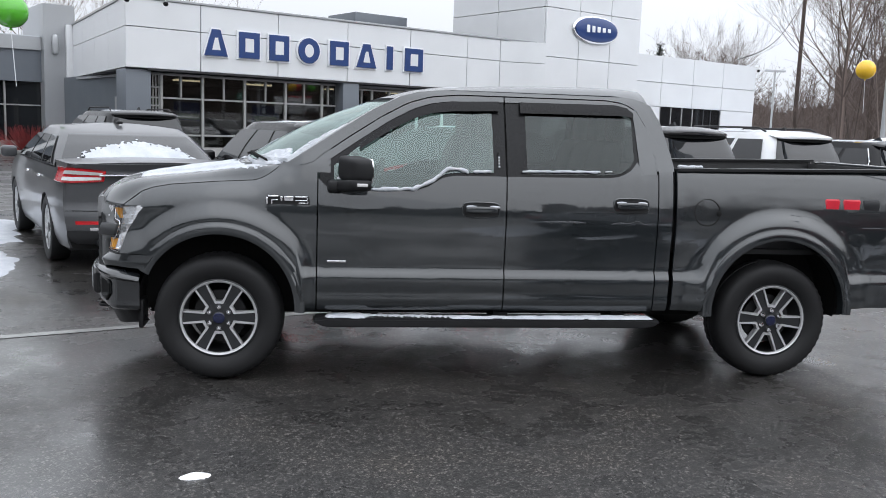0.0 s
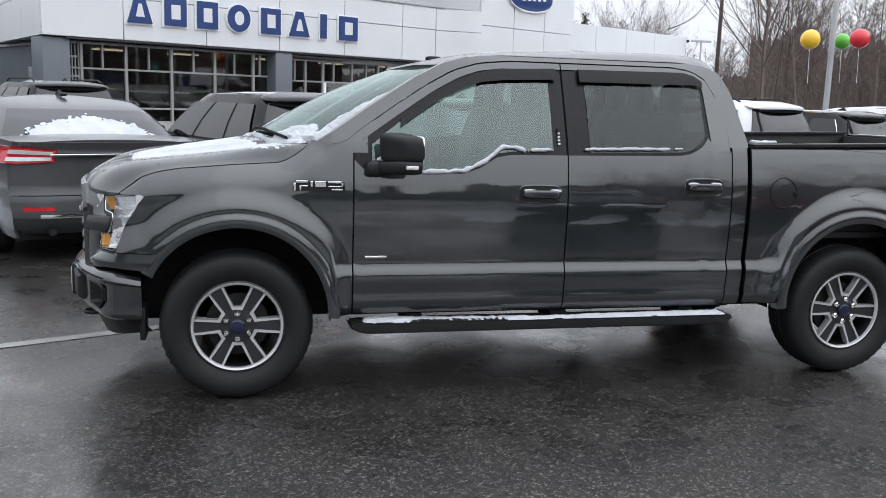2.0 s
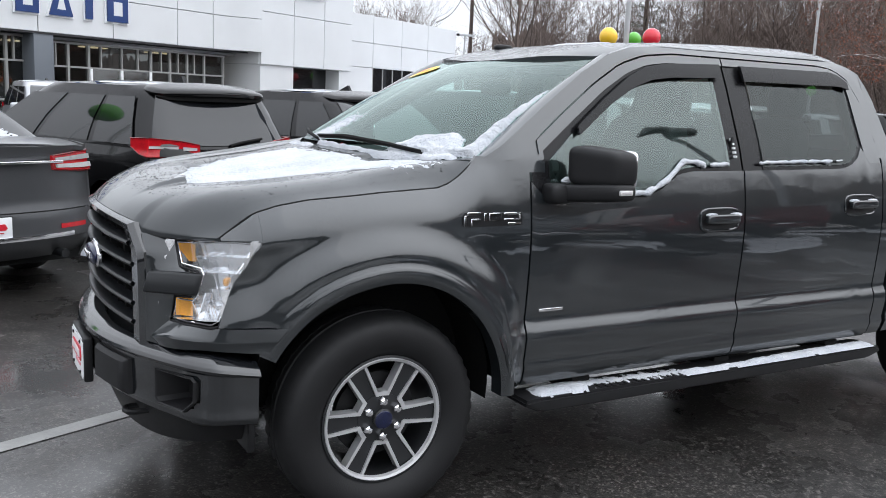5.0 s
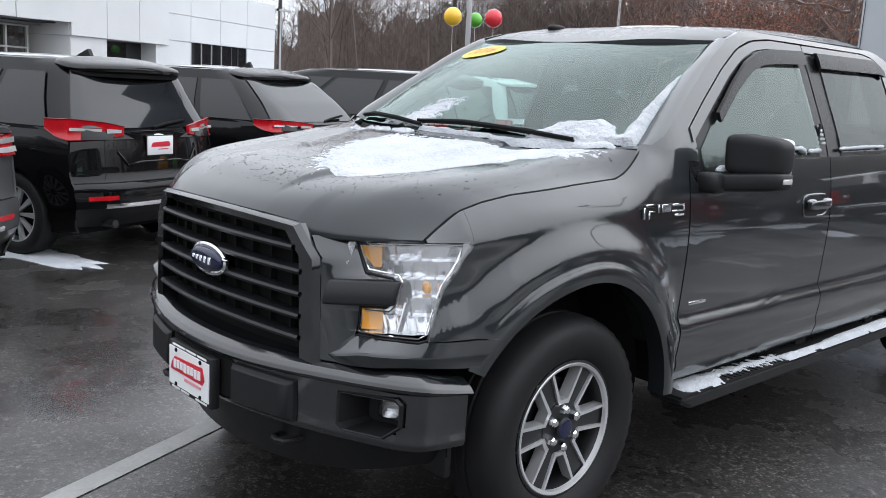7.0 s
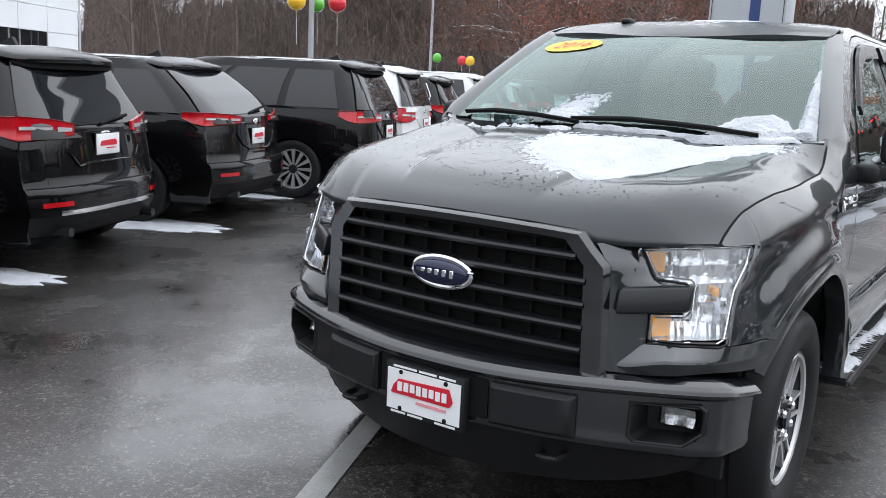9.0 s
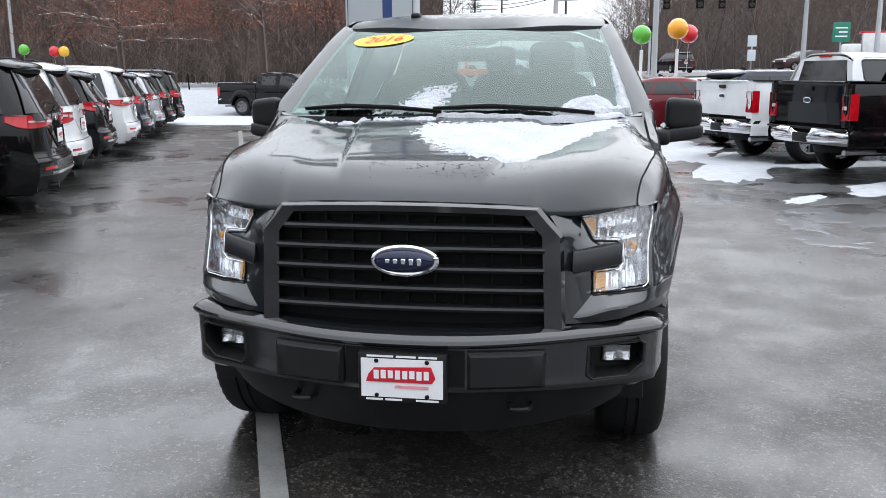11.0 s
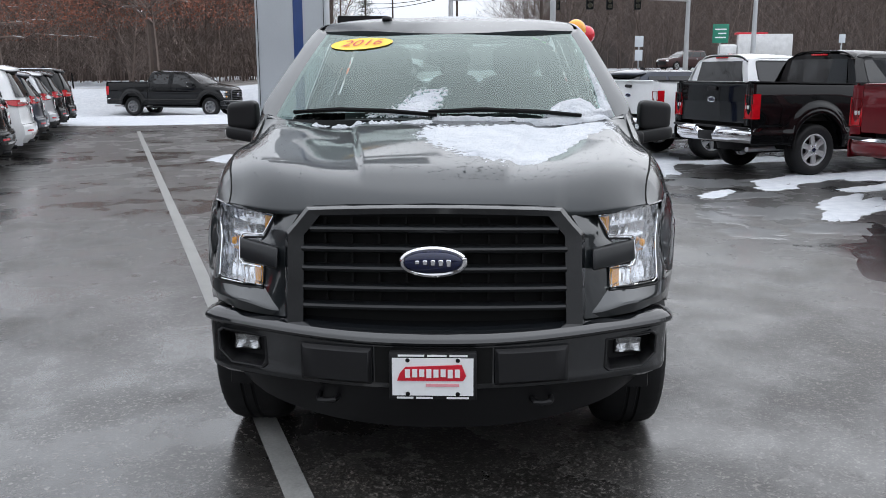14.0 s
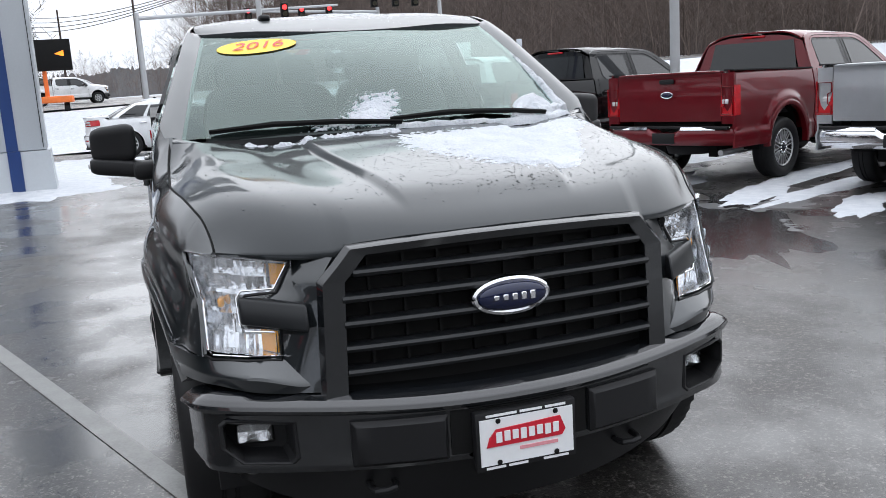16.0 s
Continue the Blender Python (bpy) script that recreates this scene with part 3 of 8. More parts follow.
A_LINE = [(0.40, 1.375), (0.70, 1.575), (0.95, 1.735), (1.12, 1.822), (1.25, 1.858), (1.45, 1.878), (2.55, 1.883), (2.72, 1.860), (2.80, 1.82), (2.86, 1.70), (2.92, 1.45), (2.93, 1.40)]
DOOR_TOP = [(0.62, 1.43), (0.80, 1.555), (1.00, 1.685), (1.17, 1.778), (1.32, 1.822), (1.50, 1.840), (2.50, 1.842), (2.62, 1.825), (2.70, 1.775), (2.76, 1.66), (2.81, 1.42)]
WIN_F_TOP = [(0.68, 1.36), (0.86, 1.50), (1.05, 1.625), (1.20, 1.705), (1.32, 1.745), (1.45, 1.762), (1.72, 1.772)]
WIN_F_LOW = [(0.68, 1.245), (1.20, 1.245), (1.30, 1.285), (1.38, 1.335), (1.46, 1.350), (1.72, 1.356)]
WIN_R_TOP = [(1.93, 1.775), (2.57, 1.782), (2.63, 1.772), (2.655, 1.745)]
WIN_R_LOW = [(1.93, 1.352), (2.48, 1.360), (2.56, 1.372), (2.62, 1.410), (2.655, 1.460)]


def strip(x0, x1, lo, hi, nx, nz, depth=0.012, off=0.0, wf=half_width, xs=None):
    """A body-side panel on the driver's side between two heights given along x."""
    def f(u, v):
        x = x0 + (x1 - x0) * u
        a, b = (lin(lo, x) if isinstance(lo, list) else lo(x)), (lin(hi, x) if isinstance(hi, list) else hi(x))
        z = a + (b - a) * v
        return Vector((x, -(wf(x, z) + off), z))
    return sheet(f, nx, nz, depth, (0, 1, 0), us=xs)


def both_sides(name, make, material, parent, label="", sharp=38):
    a = part(name, make(), material, parent, label, sharp)
    part(name, mirrored(make()), material, parent, label, sharp)
    return a


def wheel_meshes(spoke_n=6, dark="dark_alloy", bright="alloy", rim=0.243):
    """Tyre, rim barrel, one spoke with its machined edges, brake disc and nut: centre at the hub, outside towards -y."""
    tyre = bmesh.new()
    tread = [(rim + 0.004, -0.105), (rim + 0.03, -0.128), (0.315, -0.139), (0.352, -0.137), (0.376, -0.127), (0.391, -0.108), (TYRE_R - 0.002, -0.078), (TYRE_R, -0.03), (TYRE_R - 0.008, -0.026), (TYRE_R - 0.008, -0.018), (TYRE_R, -0.014), (TYRE_R, 0.014),
             (TYRE_R - 0.008, 0.018), (TYRE_R - 0.008, 0.026), (TYRE_R, 0.03), (TYRE_R - 0.002, 0.078), (0.391, 0.108), (0.376, 0.127), (0.352, 0.137), (rim + 0.03, 0.128), (rim + 0.004, 0.105)]
    turned(tyre, tread, 96, "y", ripple=lambda a, k: (-0.007 if int(a / (2 * math.pi) * 96 + 0.5) % 2 and k in (4, 5, 6, 14, 15, 16) else 0.0))
    barrel = turned(bmesh.new(), [(rim + 0.006, -0.112), (rim - 0.002, -0.114), (rim - 0.012, -0.104), (rim - 0.020, -0.05), (rim - 0.03, 0.10)], 64, "y")
    spoke, edge = bmesh.new(), bmesh.new()
    t = math.pi / spoke_n
    r0, r1 = 0.101, rim - 0.010
    k6 = 6 / spoke_n

    def slab(bm, pts, y0, dep, rise=0.0):
        f = [bm.verts.new((r * math.cos(a), y0 - rise * (r - r0) / (r1 - r0), r * math.sin(a))) for r, a in pts]
        g = [bm.verts.new((v.co.x, v.co.y + dep, v.co.z)) for v in f]
        n_ = len(f)
        bm.faces.new(f)
        bm.faces.new(g[::-1])
        for i in range(n_):
            bm.faces.new((f[i], g[i], g[(i + 1) % n_], f[(i + 1) % n_]))
        bmesh.ops.recalc_face_normals(bm, faces=bm.faces)
    a_in, a_out = radians(13.0) * k6, radians(8.2) * k6
    w_in, w_out = 0.0115 / r0, 0.0105 / r1
    slab(spoke, [(0.05, -t), (0.05, t), (r0 - 0.010, t), (r0 - 0.010, a_in), (r1, a_out), (r1, -a_out), (r0 - 0.010, -a_in), (r0 - 0.010, -t)], -0.088, 0.05, 0.006)
    for sg in (-1, 1):
        slab(edge, [(r0 - 0.006, sg * a_in), (r1, sg * a_out), (r1, sg * (a_out + w_out)), (r0 + 0.006, sg * (a_in + w_in))], -0.097, 0.045, 0.006)
        slab(edge, [(r0 - 0.010, sg * a_in), (r0 + 0.007, sg * (a_in + 0.3 * w_in)), (r0 + 0.004, sg * t), (r0 - 0.012, sg * t)], -0.0965, 0.045)
    # the bright ring and the bridge between two spokes near the hub
    ring = turned(bmesh.new(), [(rim - 0.002, -0.111), (rim - 0.006, -0.116), (rim - 0.016, -0.112), (rim - 0.020, -0.100)], 64, "y")
    hub = turned(bmesh.new(), [(0.098, -0.06), (0.096, -0.0905), (0.05, -0.093), (0.036, -0.094), (0.040, -0.108), (0.034, -0.112), (0.0005, -0.113)], 36, "y")
    nut = turned(bmesh.new(), [(0.019, -0.085), (0.017, -0.112), (0.011, -0.119), (0.0005, -0.121)], 6, "y")
    disc = turned(bmesh.new(), [(0.06, 0.0), (0.06, -0.03), (0.165, -0.03), (0.165, 0.0)], 40, "y")
    cap = blob(bmesh.new(), (0, -0.1135, 0), (0.036, 0.004, 0.036), 2.0, 24, 8)
    return {"tyre": finish("tyre", tyre, M["rubber"]), "rim": finish("rim", barrel, M[dark]), "spoke": finish("spoke", spoke, M[dark], 20), "spoke_edge": finish("spoke_edge", edge, M[bright], 20),
            "ring": finish("rim_lip", ring, M[bright]), "hub": finish("hub", hub, M[dark]), "nut": finish("lug_nut", nut, M["chrome"], 20), "disc": finish("brake_or_dark_disc", disc, M["rubber"]), "cap": finish("cap", cap, M["badge_blue"])}


def put_wheel(parent, meshes, x, y, z, spoke_n, side, turn=0.3, nuts=True):
    w = share("wheel", meshes["tyre"], parent, pose(x, y, z, 0, 0, 180 if side > 0 else 0) @ Matrix.Rotation(turn, 4, "Y"))
    tagged(w, "black rubber tyre on an alloy rim")
    for k in ("rim", "ring", "hub", "disc", "cap"):
        share({"ring": "rim_lip", "cap": "centre_cap", "disc": "brake_or_dark_disc"}.get(k, k), meshes[k], w)
    for i in range(spoke_n):
        r = Matrix.Rotation(2 * math.pi * i / spoke_n, 4, "Y")
        share("spoke", meshes["spoke"], w, r)
        share("spoke_edge", meshes["spoke_edge"], w, r)
        if nuts:
            share("lug_nut", meshes["nut"], w, Matrix.Rotation(2 * math.pi * (i + 0.5) / spoke_n, 4, "Y") @ Matrix.Translation((0.068, 0, 0)))
    return w


WHEELS = {"hero": wheel_meshes(), "bright": wheel_meshes(6, "alloy", "alloy"), "twin": wheel_meshes(10, "dark_alloy", "alloy", 0.25)}


def headlamp(truck, s):
    """C-shaped lamp, s = -1 driver's side, 1 the other."""
    def fr(inset, p0, p1, zlo, zhi):
        def f(u, v):
            a = p0 + (p1 - p0) * u
            lo, hi = (zlo(a) if callable(zlo) else zlo), (zhi(a) if callable(zhi) else zhi)
            z = lo + (hi - lo) * v
            a = min(a, p0 + (lin(LAMP_OUT, z) - p0) * (a - p0) / (0.885 - p0)) if p1 > 0.88 else a
            return Vector((lamp_x(a, z) - 0.004 + inset, s * a, z))
        return f
    top = lambda a: 1.068 + 0.025 * (a - 0.60) / 0.28
    base = lambda a: 0.795 + 0.02 * (a - 0.64) / 0.24
    bowl = fr(0.072, 0.605, 0.885, base, top)

    def facets(u, v):
        p = bowl(u, v)
        row = v * 5.0
        return p - Vector((0.030 * (row - math.floor(min(row, 4.999))) + 0.014 * abs(math.sin(u * 9.0 + 0.6 + math.floor(row) * 1.1)) + 0.003 * math.sin(u * 60), 0, 0))
    lamp = part("headlight", sheet(facets, 60, 40, 0.074, (-1, 0, 0)), M["reflector"], truck, "clear headlight with a chrome bowl and amber corners", 14)
    rim_bm = bmesh.new()
    outline = [(0.602, 1.066), (0.74, 1.080), (0.880, 1.089), (0.880, 1.03), (0.864, 0.955), (0.864, 0.90), (0.866, 0.80), (0.845, 0.788), (0.75, 0.786), (0.655, 0.783), (0.650, 0.872), (0.735, 0.880), (0.746, 0.893), (0.746, 0.955), (0.735, 0.968), (0.650, 0.975)]
    pts = [Vector((lamp_x(a, z) - 0.006, s * a, z)) for a, z in outline]
    tube(rim_bm, pts + [pts[0]], 0.005, 6)
    part("lamp_rim", rim_bm, M["black_plastic"], lamp)
    inner_rim = bmesh.new()
    pts = [Vector((lamp_x(a, z) - 0.004, s * a, z)) for a, z in ((0.613, 1.056), (0.74, 1.069), (0.866, 1.078), (0.866, 1.03), (0.851, 0.955), (0.851, 0.90), (0.853, 0.812), (0.84, 0.80), (0.75, 0.797), (0.665, 0.795), (0.662, 0.862), (0.745, 0.868), (0.760, 0.890), (0.760, 0.960), (0.745, 0.980), (0.655, 0.986))]
    tube(inner_rim, pts + [pts[0]], 0.0032, 6)
    part("chrome_rim", inner_rim, M["chrome"], lamp)
    for a0, z0, z1 in ((0.622, 0.990, 1.054), (0.664, 0.802, 0.866)):
        part("turn_signal", sheet(lambda u, v: Vector((lamp_x(a0, z0) + 0.004 + 0.050 * u, s * (a0 + 0.036 * u), z0 + (z1 - z0) * v)), 4, 4, 0.006, (0, -s, 0)), M["amber"], lamp, "amber turn signal lens")
    part("marker_bulb", blob(bmesh.new(), (lamp_x(0.80, 0.94) + 0.040, s * 0.80, 0.938), (0.010, 0.010, 0.014), 3.2, 14, 8), M["amber"], lamp, "amber bulb behind the clear lens")
    part("divider", sheet(fr(0.012, 0.772, 0.776, 0.81, 0.90), 2, 6, 0.02, (1, 0, 0)), M["chrome"], lamp)
    part("lens", sheet(fr(0.0, 0.605, 0.885, base, top), 14, 14, 0.0), M["lens_glass"], lamp)
    clamp = boxed(-0.040, -0.088, -0.039, 0.040, 0.088, 0.039, 0.009, 3)
    for v in clamp.verts:
        a, k = 0.668 + v.co.y, (v.co.y + 0.088) / 0.176
        v.co = Vector((-0.800 + 0.80 * (a - 0.58) + 0.036 + v.co.x + 0.022 * smooth(0.008, 0.039, v.co.z), s * a, 0.913 + 0.012 * k + v.co.z))
    if s < 0:
        bmesh.ops.reverse_faces(clamp, faces=clamp.faces)
    part("lamp_bar", clamp, M["grille_plastic"], lamp, "dark grey bar reaching into the headlight")


def tail_lamp(truck, s):
    def f(u, v):
        return Vector((4.935 - 0.015 * v, s * (0.775 + 0.175 * u), 0.90 + 0.37 * v))
    lamp = part("tail_light", sheet(f, 4, 5, 0.03, (-1, 0, 0)), M["red_lens"], truck, "red tail light with a clear band")
    part("side_lens", sheet(lambda u, v: Vector((4.80 + 0.135 * u, s * (half_width(4.8 + 0.13 * u, 1.08) + 0.004), 0.90 + 0.37 * v)), 3, 4, 0.01, (0, -s, 0)), M["red_lens"], lamp)
    ol = bmesh.new()
    pts = [Vector((4.940, s * a, z)) for a, z in ((0.79, 0.915), (0.94, 0.915), (0.94, 1.255), (0.79, 1.255), (0.79, 1.15), (0.83, 1.13), (0.83, 1.02), (0.79, 1.00))]
    tube(ol, pts + [pts[0]], 0.007, 6)
    part("lamp_outline", ol, M["dark_red_lens"], lamp)
    part("reverse_lens", boxed(4.932, s * 0.80, 1.045, 4.942, s * 0.885, 1.10, 0.006), M["clear_lens"], lamp, "clear reversing lens")


def seat(truck, x, y, w=0.27, name="seat"):
    s = part(name, blob(bmesh.new(), (x, y, 1.22), (0.09, w, 0.36), 4, 20, 12, lambda q: q + Vector((q.z * 0.22, 0, 0))), M["seat_cloth"], truck, "dark cloth seat")
    part("cushion", blob(bmesh.new(), (x - 0.25, y, 0.93), (0.28, w, 0.09), 4), M["seat_cloth"], s)
    part("headrest", blob(bmesh.new(), (x + 0.12, y, 1.66), (0.05, w * 0.52, 0.10), 3.5), M["seat_cloth"], s)


def pickup(m, body, label, hero=False, wheels="bright", steer=0.0, group=""):
    truck = thing("pickup_truck", m, label, "pickup truck", group)
    P = M[body]
    # side panels
    n = 34
    both_sides("front_fender", lambda: sheet(fender_pt, n, 30, 0.014, (0, 1, 0), us=cosines(n)), P, truck)
    both_sides("fender_tip", lambda: strip(-0.583, -0.4605, lambda x: 1.086 + 0.02 * (-0.46 - x), SEAM, 12, 5, 0.012, 0.0, fender_w), P, truck)
    both_sides("hood_seam", lambda: tube(bmesh.new(), [Vector((x, -(fender_w(x, lin(SEAM, x)) - 0.0035), lin(SEAM, x) + 0.0005)) for x in [-0.583 + 0.958 * i / 40 for i in range(41)]], 0.0042, 6), M["deep_black"], truck)
    foot_o, foot_i = Vector((0.415, -fender_w(0.415, 1.385), 1.386)), shield_pt(0, -1) + Vector((-0.002, -0.002, 0.004))
    both_sides("cowl_corner", lambda: sheet(lambda u, v: foot_i.lerp(foot_o, v).lerp(hood_pt(1, -0.86).lerp(Vector((0.382, -fender_w(0.382, 1.372), 1.374)), v), u), 4, 6, 0.02, (0, 0, -1)), P, truck)
    both_sides("sail_panel", lambda: strip(0.40, 0.68, lambda x: 1.33, lambda x: RAIL_LOW(x) + 0.012, 10, 5, 0.0, -0.006, fender_w), P, truck)
    both_sides("front_door", lambda: strip(0.606, 1.797, lambda x: 0.462, WIN_LOW_ALL, 26, 40, 0.014), P, truck)
    both_sides("rear_door", lambda: strip(1.805, 2.812, lambda x: 0.462, WIN_LOW_ALL, 22, 40, 0.014), P, truck)
    both_sides("cab_corner", lambda: strip(2.820, 2.915, lambda x: 0.47, lambda x: 1.40, 5, 40, 0.03), P, truck)
    foot_r = lambda x: arch(x, AXLE_B, 0.500, 0.49, 0.475 if x < AXLE_B else 0.50)
    both_sides("bed_side", lambda: strip(2.945, 4.925, foot_r, lambda x: 1.405 + 0.022 * (x - 2.9), 60, 30, 0.02, 0.0, half_width, [0.5 * c for c in cosines(30)] + [0.5 + 0.5 * c for c in cosines(30)][1:]), P, truck)
    # wheel-arch lips
    for c, zc, x0, x1, label_ in ((0.0, 0.47, -0.455, 0.503, "front"), (AXLE_B, 0.49, AXLE_B - 0.503, AXLE_B + 0.503, "rear")):
        def lip(c=c, zc=zc, x0=x0, x1=x1):
            a0, a1 = math.acos(max(-1, min(1, (x1 - c) / 0.503))), math.acos(max(-1, min(1, (x0 - c) / 0.503)))
            lo = -0.06 if c > 1 else -0.03
            def f(u, v):
                a = lo + (a1 - lo + (0.09 if c > 1 else 0)) * u
                r = 0.470 + 0.062 * v
                x, z = c + r * math.cos(a), zc + r * math.sin(a)
                flare = 0.985 * (1 - 0.095 * smooth(-0.05, -0.62, x)) + 0.032 + 0.006 * math.sin(math.pi * v)
                return Vector((x, -(flare + (0.918 - flare) * smooth(-0.36, -0.52, x)), z))
            return sheet(f, 40, 4, 0.07, (0, 1, 0))
        both_sides("arch_lip", lip, P, truck)
    # upper cab
    both_sides("door_frame", lambda: strip(0.655, 1.797, WIN_F_FRAME, DOOR_TOP, 30, 3, 0.012), P, truck)
    both_sides("door_frame", lambda: strip(1.805, 2.805, WIN_R_FRAME, DOOR_TOP, 26, 6, 0.012, xs=REAR_STEPS), P, truck)
    for t0, t1, g0, g1, wl, wt in ((0.615, 1.795, 0.70, 1.715, WIN_F_LOW, WIN_F_TOP), (1.807, 2.78, 1.935, 2.655, WIN_R_LOW, WIN_R_TOP)):
        for x0, x1, lo, hi, nx in ((t0, g0, TRIM_LOW, TRIM_TOP, 4), (g1, t1, TRIM_LOW, TRIM_TOP if t1 < 2 else (lambda x: lin(DOOR_TOP, x) - 0.012), 6), (g0, g1, TRIM_LOW, lambda x, wl=wl: lin(wl, x) + 0.004, 24), (g0, g1, lambda x, wt=wt: lin(wt, x) - 0.004, TRIM_TOP, 24)):
            both_sides("window_trim", lambda: strip(x0, x1, lo, hi, nx, 4, 0.0, -0.007), M["visor"], truck, "black window surround")
    both_sides("door_pillar", lambda: strip(1.72, 1.93, lambda x: 1.30, lambda x: 1.86, 4, 8, 0.01, -0.022), M["deep_black"], truck)
    both_sides("roof_rail", lambda: strip(0.42, 2.80, RAIL_LOW, A_LINE, 46, 4, 0.014, 0.0, fender_w), P, truck)
    both_sides("rear_pillar", lambda: strip(2.800, 2.925, lambda x: 1.395, A_LINE, 8, 8, 0.012), P, truck)
    both_sides("front_pillar", lambda: sheet(lambda w, v: (lambda u: shield_pt(u, -1).lerp(Vector((0.415 + 0.71 * u, -fender_w(0.415 + 0.71 * u, lin(A_LINE, 0.415 + 0.71 * u)), lin(A_LINE, 0.415 + 0.71 * u))), v))(w) + Vector((-0.004, -0.004, 0.006)) * math.sin(math.pi * v), 20, 5, 0.015, (0.3, 1, -0.3)), P, truck)
    part("roof", sheet(roof_pt, 44, 32, 0.02, (0, 0, -1), vs=[(-1 + 2 * j / 32) for j in range(33)]), M["roof_paint"] if hero else P, truck, "dark roof" if hero else "")
    def back_pt(a, z):
        v = (z - 0.6) / 1.29
        return Vector((2.925 - 0.11 * max(0, (v - 0.3) / 0.7), a * (half_width(2.9, z) - 0.035), z))
    part("cab_back", sheet(lambda u, v: back_pt(-1 + 2 * u, 0.6 + 0.82 * v), 10, 6, 0.02, (-1, 0, 0)), P, truck)
    part("cab_back", sheet(lambda u, v: back_pt(-1 + 2 * u, 1.80 - 0.05 * abs(2 * u - 1) ** 6 + (0.085 - 0.06 * abs(2 * u - 1) ** 4) * v), 10, 3, 0.02, (-1, 0, 0)), P, truck)
    for sg in (-1, 1):
        part("cab_back", sheet(lambda u, v: back_pt(sg * (0.80 + 0.20 * u), 1.42 + (0.38 - 0.06 * u * u) * v), 3, 5, 0.02, (-1, 0, 0)), P, truck)
    gls = M["cab_glass"] if hero else M["far_glass"]
    win = lambda lo, hi, x0, x1: (lambda: strip(x0, x1, lo, hi, 24, 6, 0.0, -0.004))
    for sgn in (-1, 1):
        a = strip(0.70, 1.715, WIN_F_LOW, WIN_F_TOP, 30, 6, 0.0, -0.002)
        b = strip(1.935, 2.655, WIN_R_LOW, WIN_R_TOP, 24, 6, 0.0, -0.002)
        for bm, gm, lab in ((a, gls, "greenish clear door glass" if hero else ""), (b, M["dark_glass"] if hero else M["far_glass"], "dark privacy glass" if hero else "")):
            if sgn > 0:
                mirrored(bm)
            g = part("window", bm, gm, truck, lab)
            g.visible_shadow = not hero
    part("rear_window", sheet(lambda u, v: Vector((2.925 - 0.11 * (0.45 + 0.5 * v) + 0.012, (-1 + 2 * u) * (0.68 - 0.07 * v), 1.42 + 0.38 * v)), 6, 4, 0.0), M["rear_glass"] if hero else M["far_glass"], truck, "dark tinted rear window").visible_shadow = not hero
    part("stop_lamp", boxed(2.80, -0.17, 1.855, 2.845, 0.17, 1.885, 0.008), M["red_lens"], truck, "red high stop lamp")
    shield = part("windshield", sheet(shield_pt, 16, 24, 0.0, vs=[-1 + 2 * j / 24 for j in range(25)]), M["glass"] if hero else M["far_glass"], truck, "slanted windshield flecked with snow" if hero else "")
    shield.visible_shadow = not hero
    # hood and front end
    across = sorted(set([-1 + 2 * j / 64 for j in range(65)] + [sg * q for sg in (-1, 1) for q in (0.355, 0.365, 0.380, 0.388, 0.395, 0.405, 0.413, 0.421, 0.430, 0.605, 0.618, 0.632, 0.645, 0.665)]))
    along = [0.0, 0.006, 0.015, 0.027, 0.042, 0.06, 0.08, 0.105, 0.135, 0.17] + [0.21 + 0.79 * i / 26 for i in range(27)]
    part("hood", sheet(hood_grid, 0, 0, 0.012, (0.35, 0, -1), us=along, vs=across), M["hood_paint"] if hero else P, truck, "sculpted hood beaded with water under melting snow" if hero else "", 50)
    # near-black sheets paint the shade in the gaps below the hood's front edge
    both_sides("lamp_gap_shade", lambda: sheet(lambda u, v: Vector((lamp_x(0.50 + 0.375 * u, 1.07) + 0.006, -(0.50 + 0.375 * u), 1.062 + 0.026 * u)).lerp(hood_pt(0.012, -0.61 - 0.388 * u) + Vector((0, 0, -0.012)), v), 16, 3), M["deep_black"], truck)
    part("hood_gap_shade", sheet(lambda u, v: hood_pt(0.010, -0.62 + 1.24 * u) + Vector((-0.004 * v, 0, -0.010 - 0.05 * v)), 40, 2), M["deep_black"], truck)
    part("cowl", sheet(lambda u, v: hood_pt(1, -1 + 2 * v).lerp(WS_LOW(-1 + 2 * v), 0.02 + 0.98 * u) + Vector((0.02 * (1 - u), 0, -0.012 - 0.03 * math.sin(math.pi * u))), 4, 24), M["black_plastic"], truck)
    frame_y = [(0.69, 0.560), (1.010, 0.543), (1.083, 0.494)]
    lamp_in = [(0.69, 0.654), (0.87, 0.652), (0.90, 0.690), (0.95, 0.690), (0.979, 0.650), (1.075, 0.602)]

    def cheek(u, v):
        z = 0.69 + 0.387 * v
        a, b = lin(frame_y, z), lin(lamp_in, z)
        p, q = Vector((-0.784, -a, z)), Vector((lamp_x(b, z) - 0.002, -b, z))
        return p.lerp(q, u) + Vector((-0.006 * math.sin(math.pi * u), 0, 0))
    both_sides("cheek", lambda: sheet(cheek, 6, 26, 0.04, (1, 0, 0)), P, truck)

    def shelf_front(a, v):
        out = lamp_x(a, 0.79) - 0.006 - 0.050 * (1 - 0.75 * smooth(0.74, 0.87, a))
        out = out + (-0.772 - out) * (1 - smooth(0.585, 0.66, a))
        low = 0.688 + 0.022 * smooth(0.6, 0.87, a)
        ridge = 0.716 + 0.030 * smooth(0.585, 0.75, a)
        z = lin([(0.0, low), (0.45, ridge - 0.006), (0.52, ridge + 0.003), (1.0, 0.789)], v)
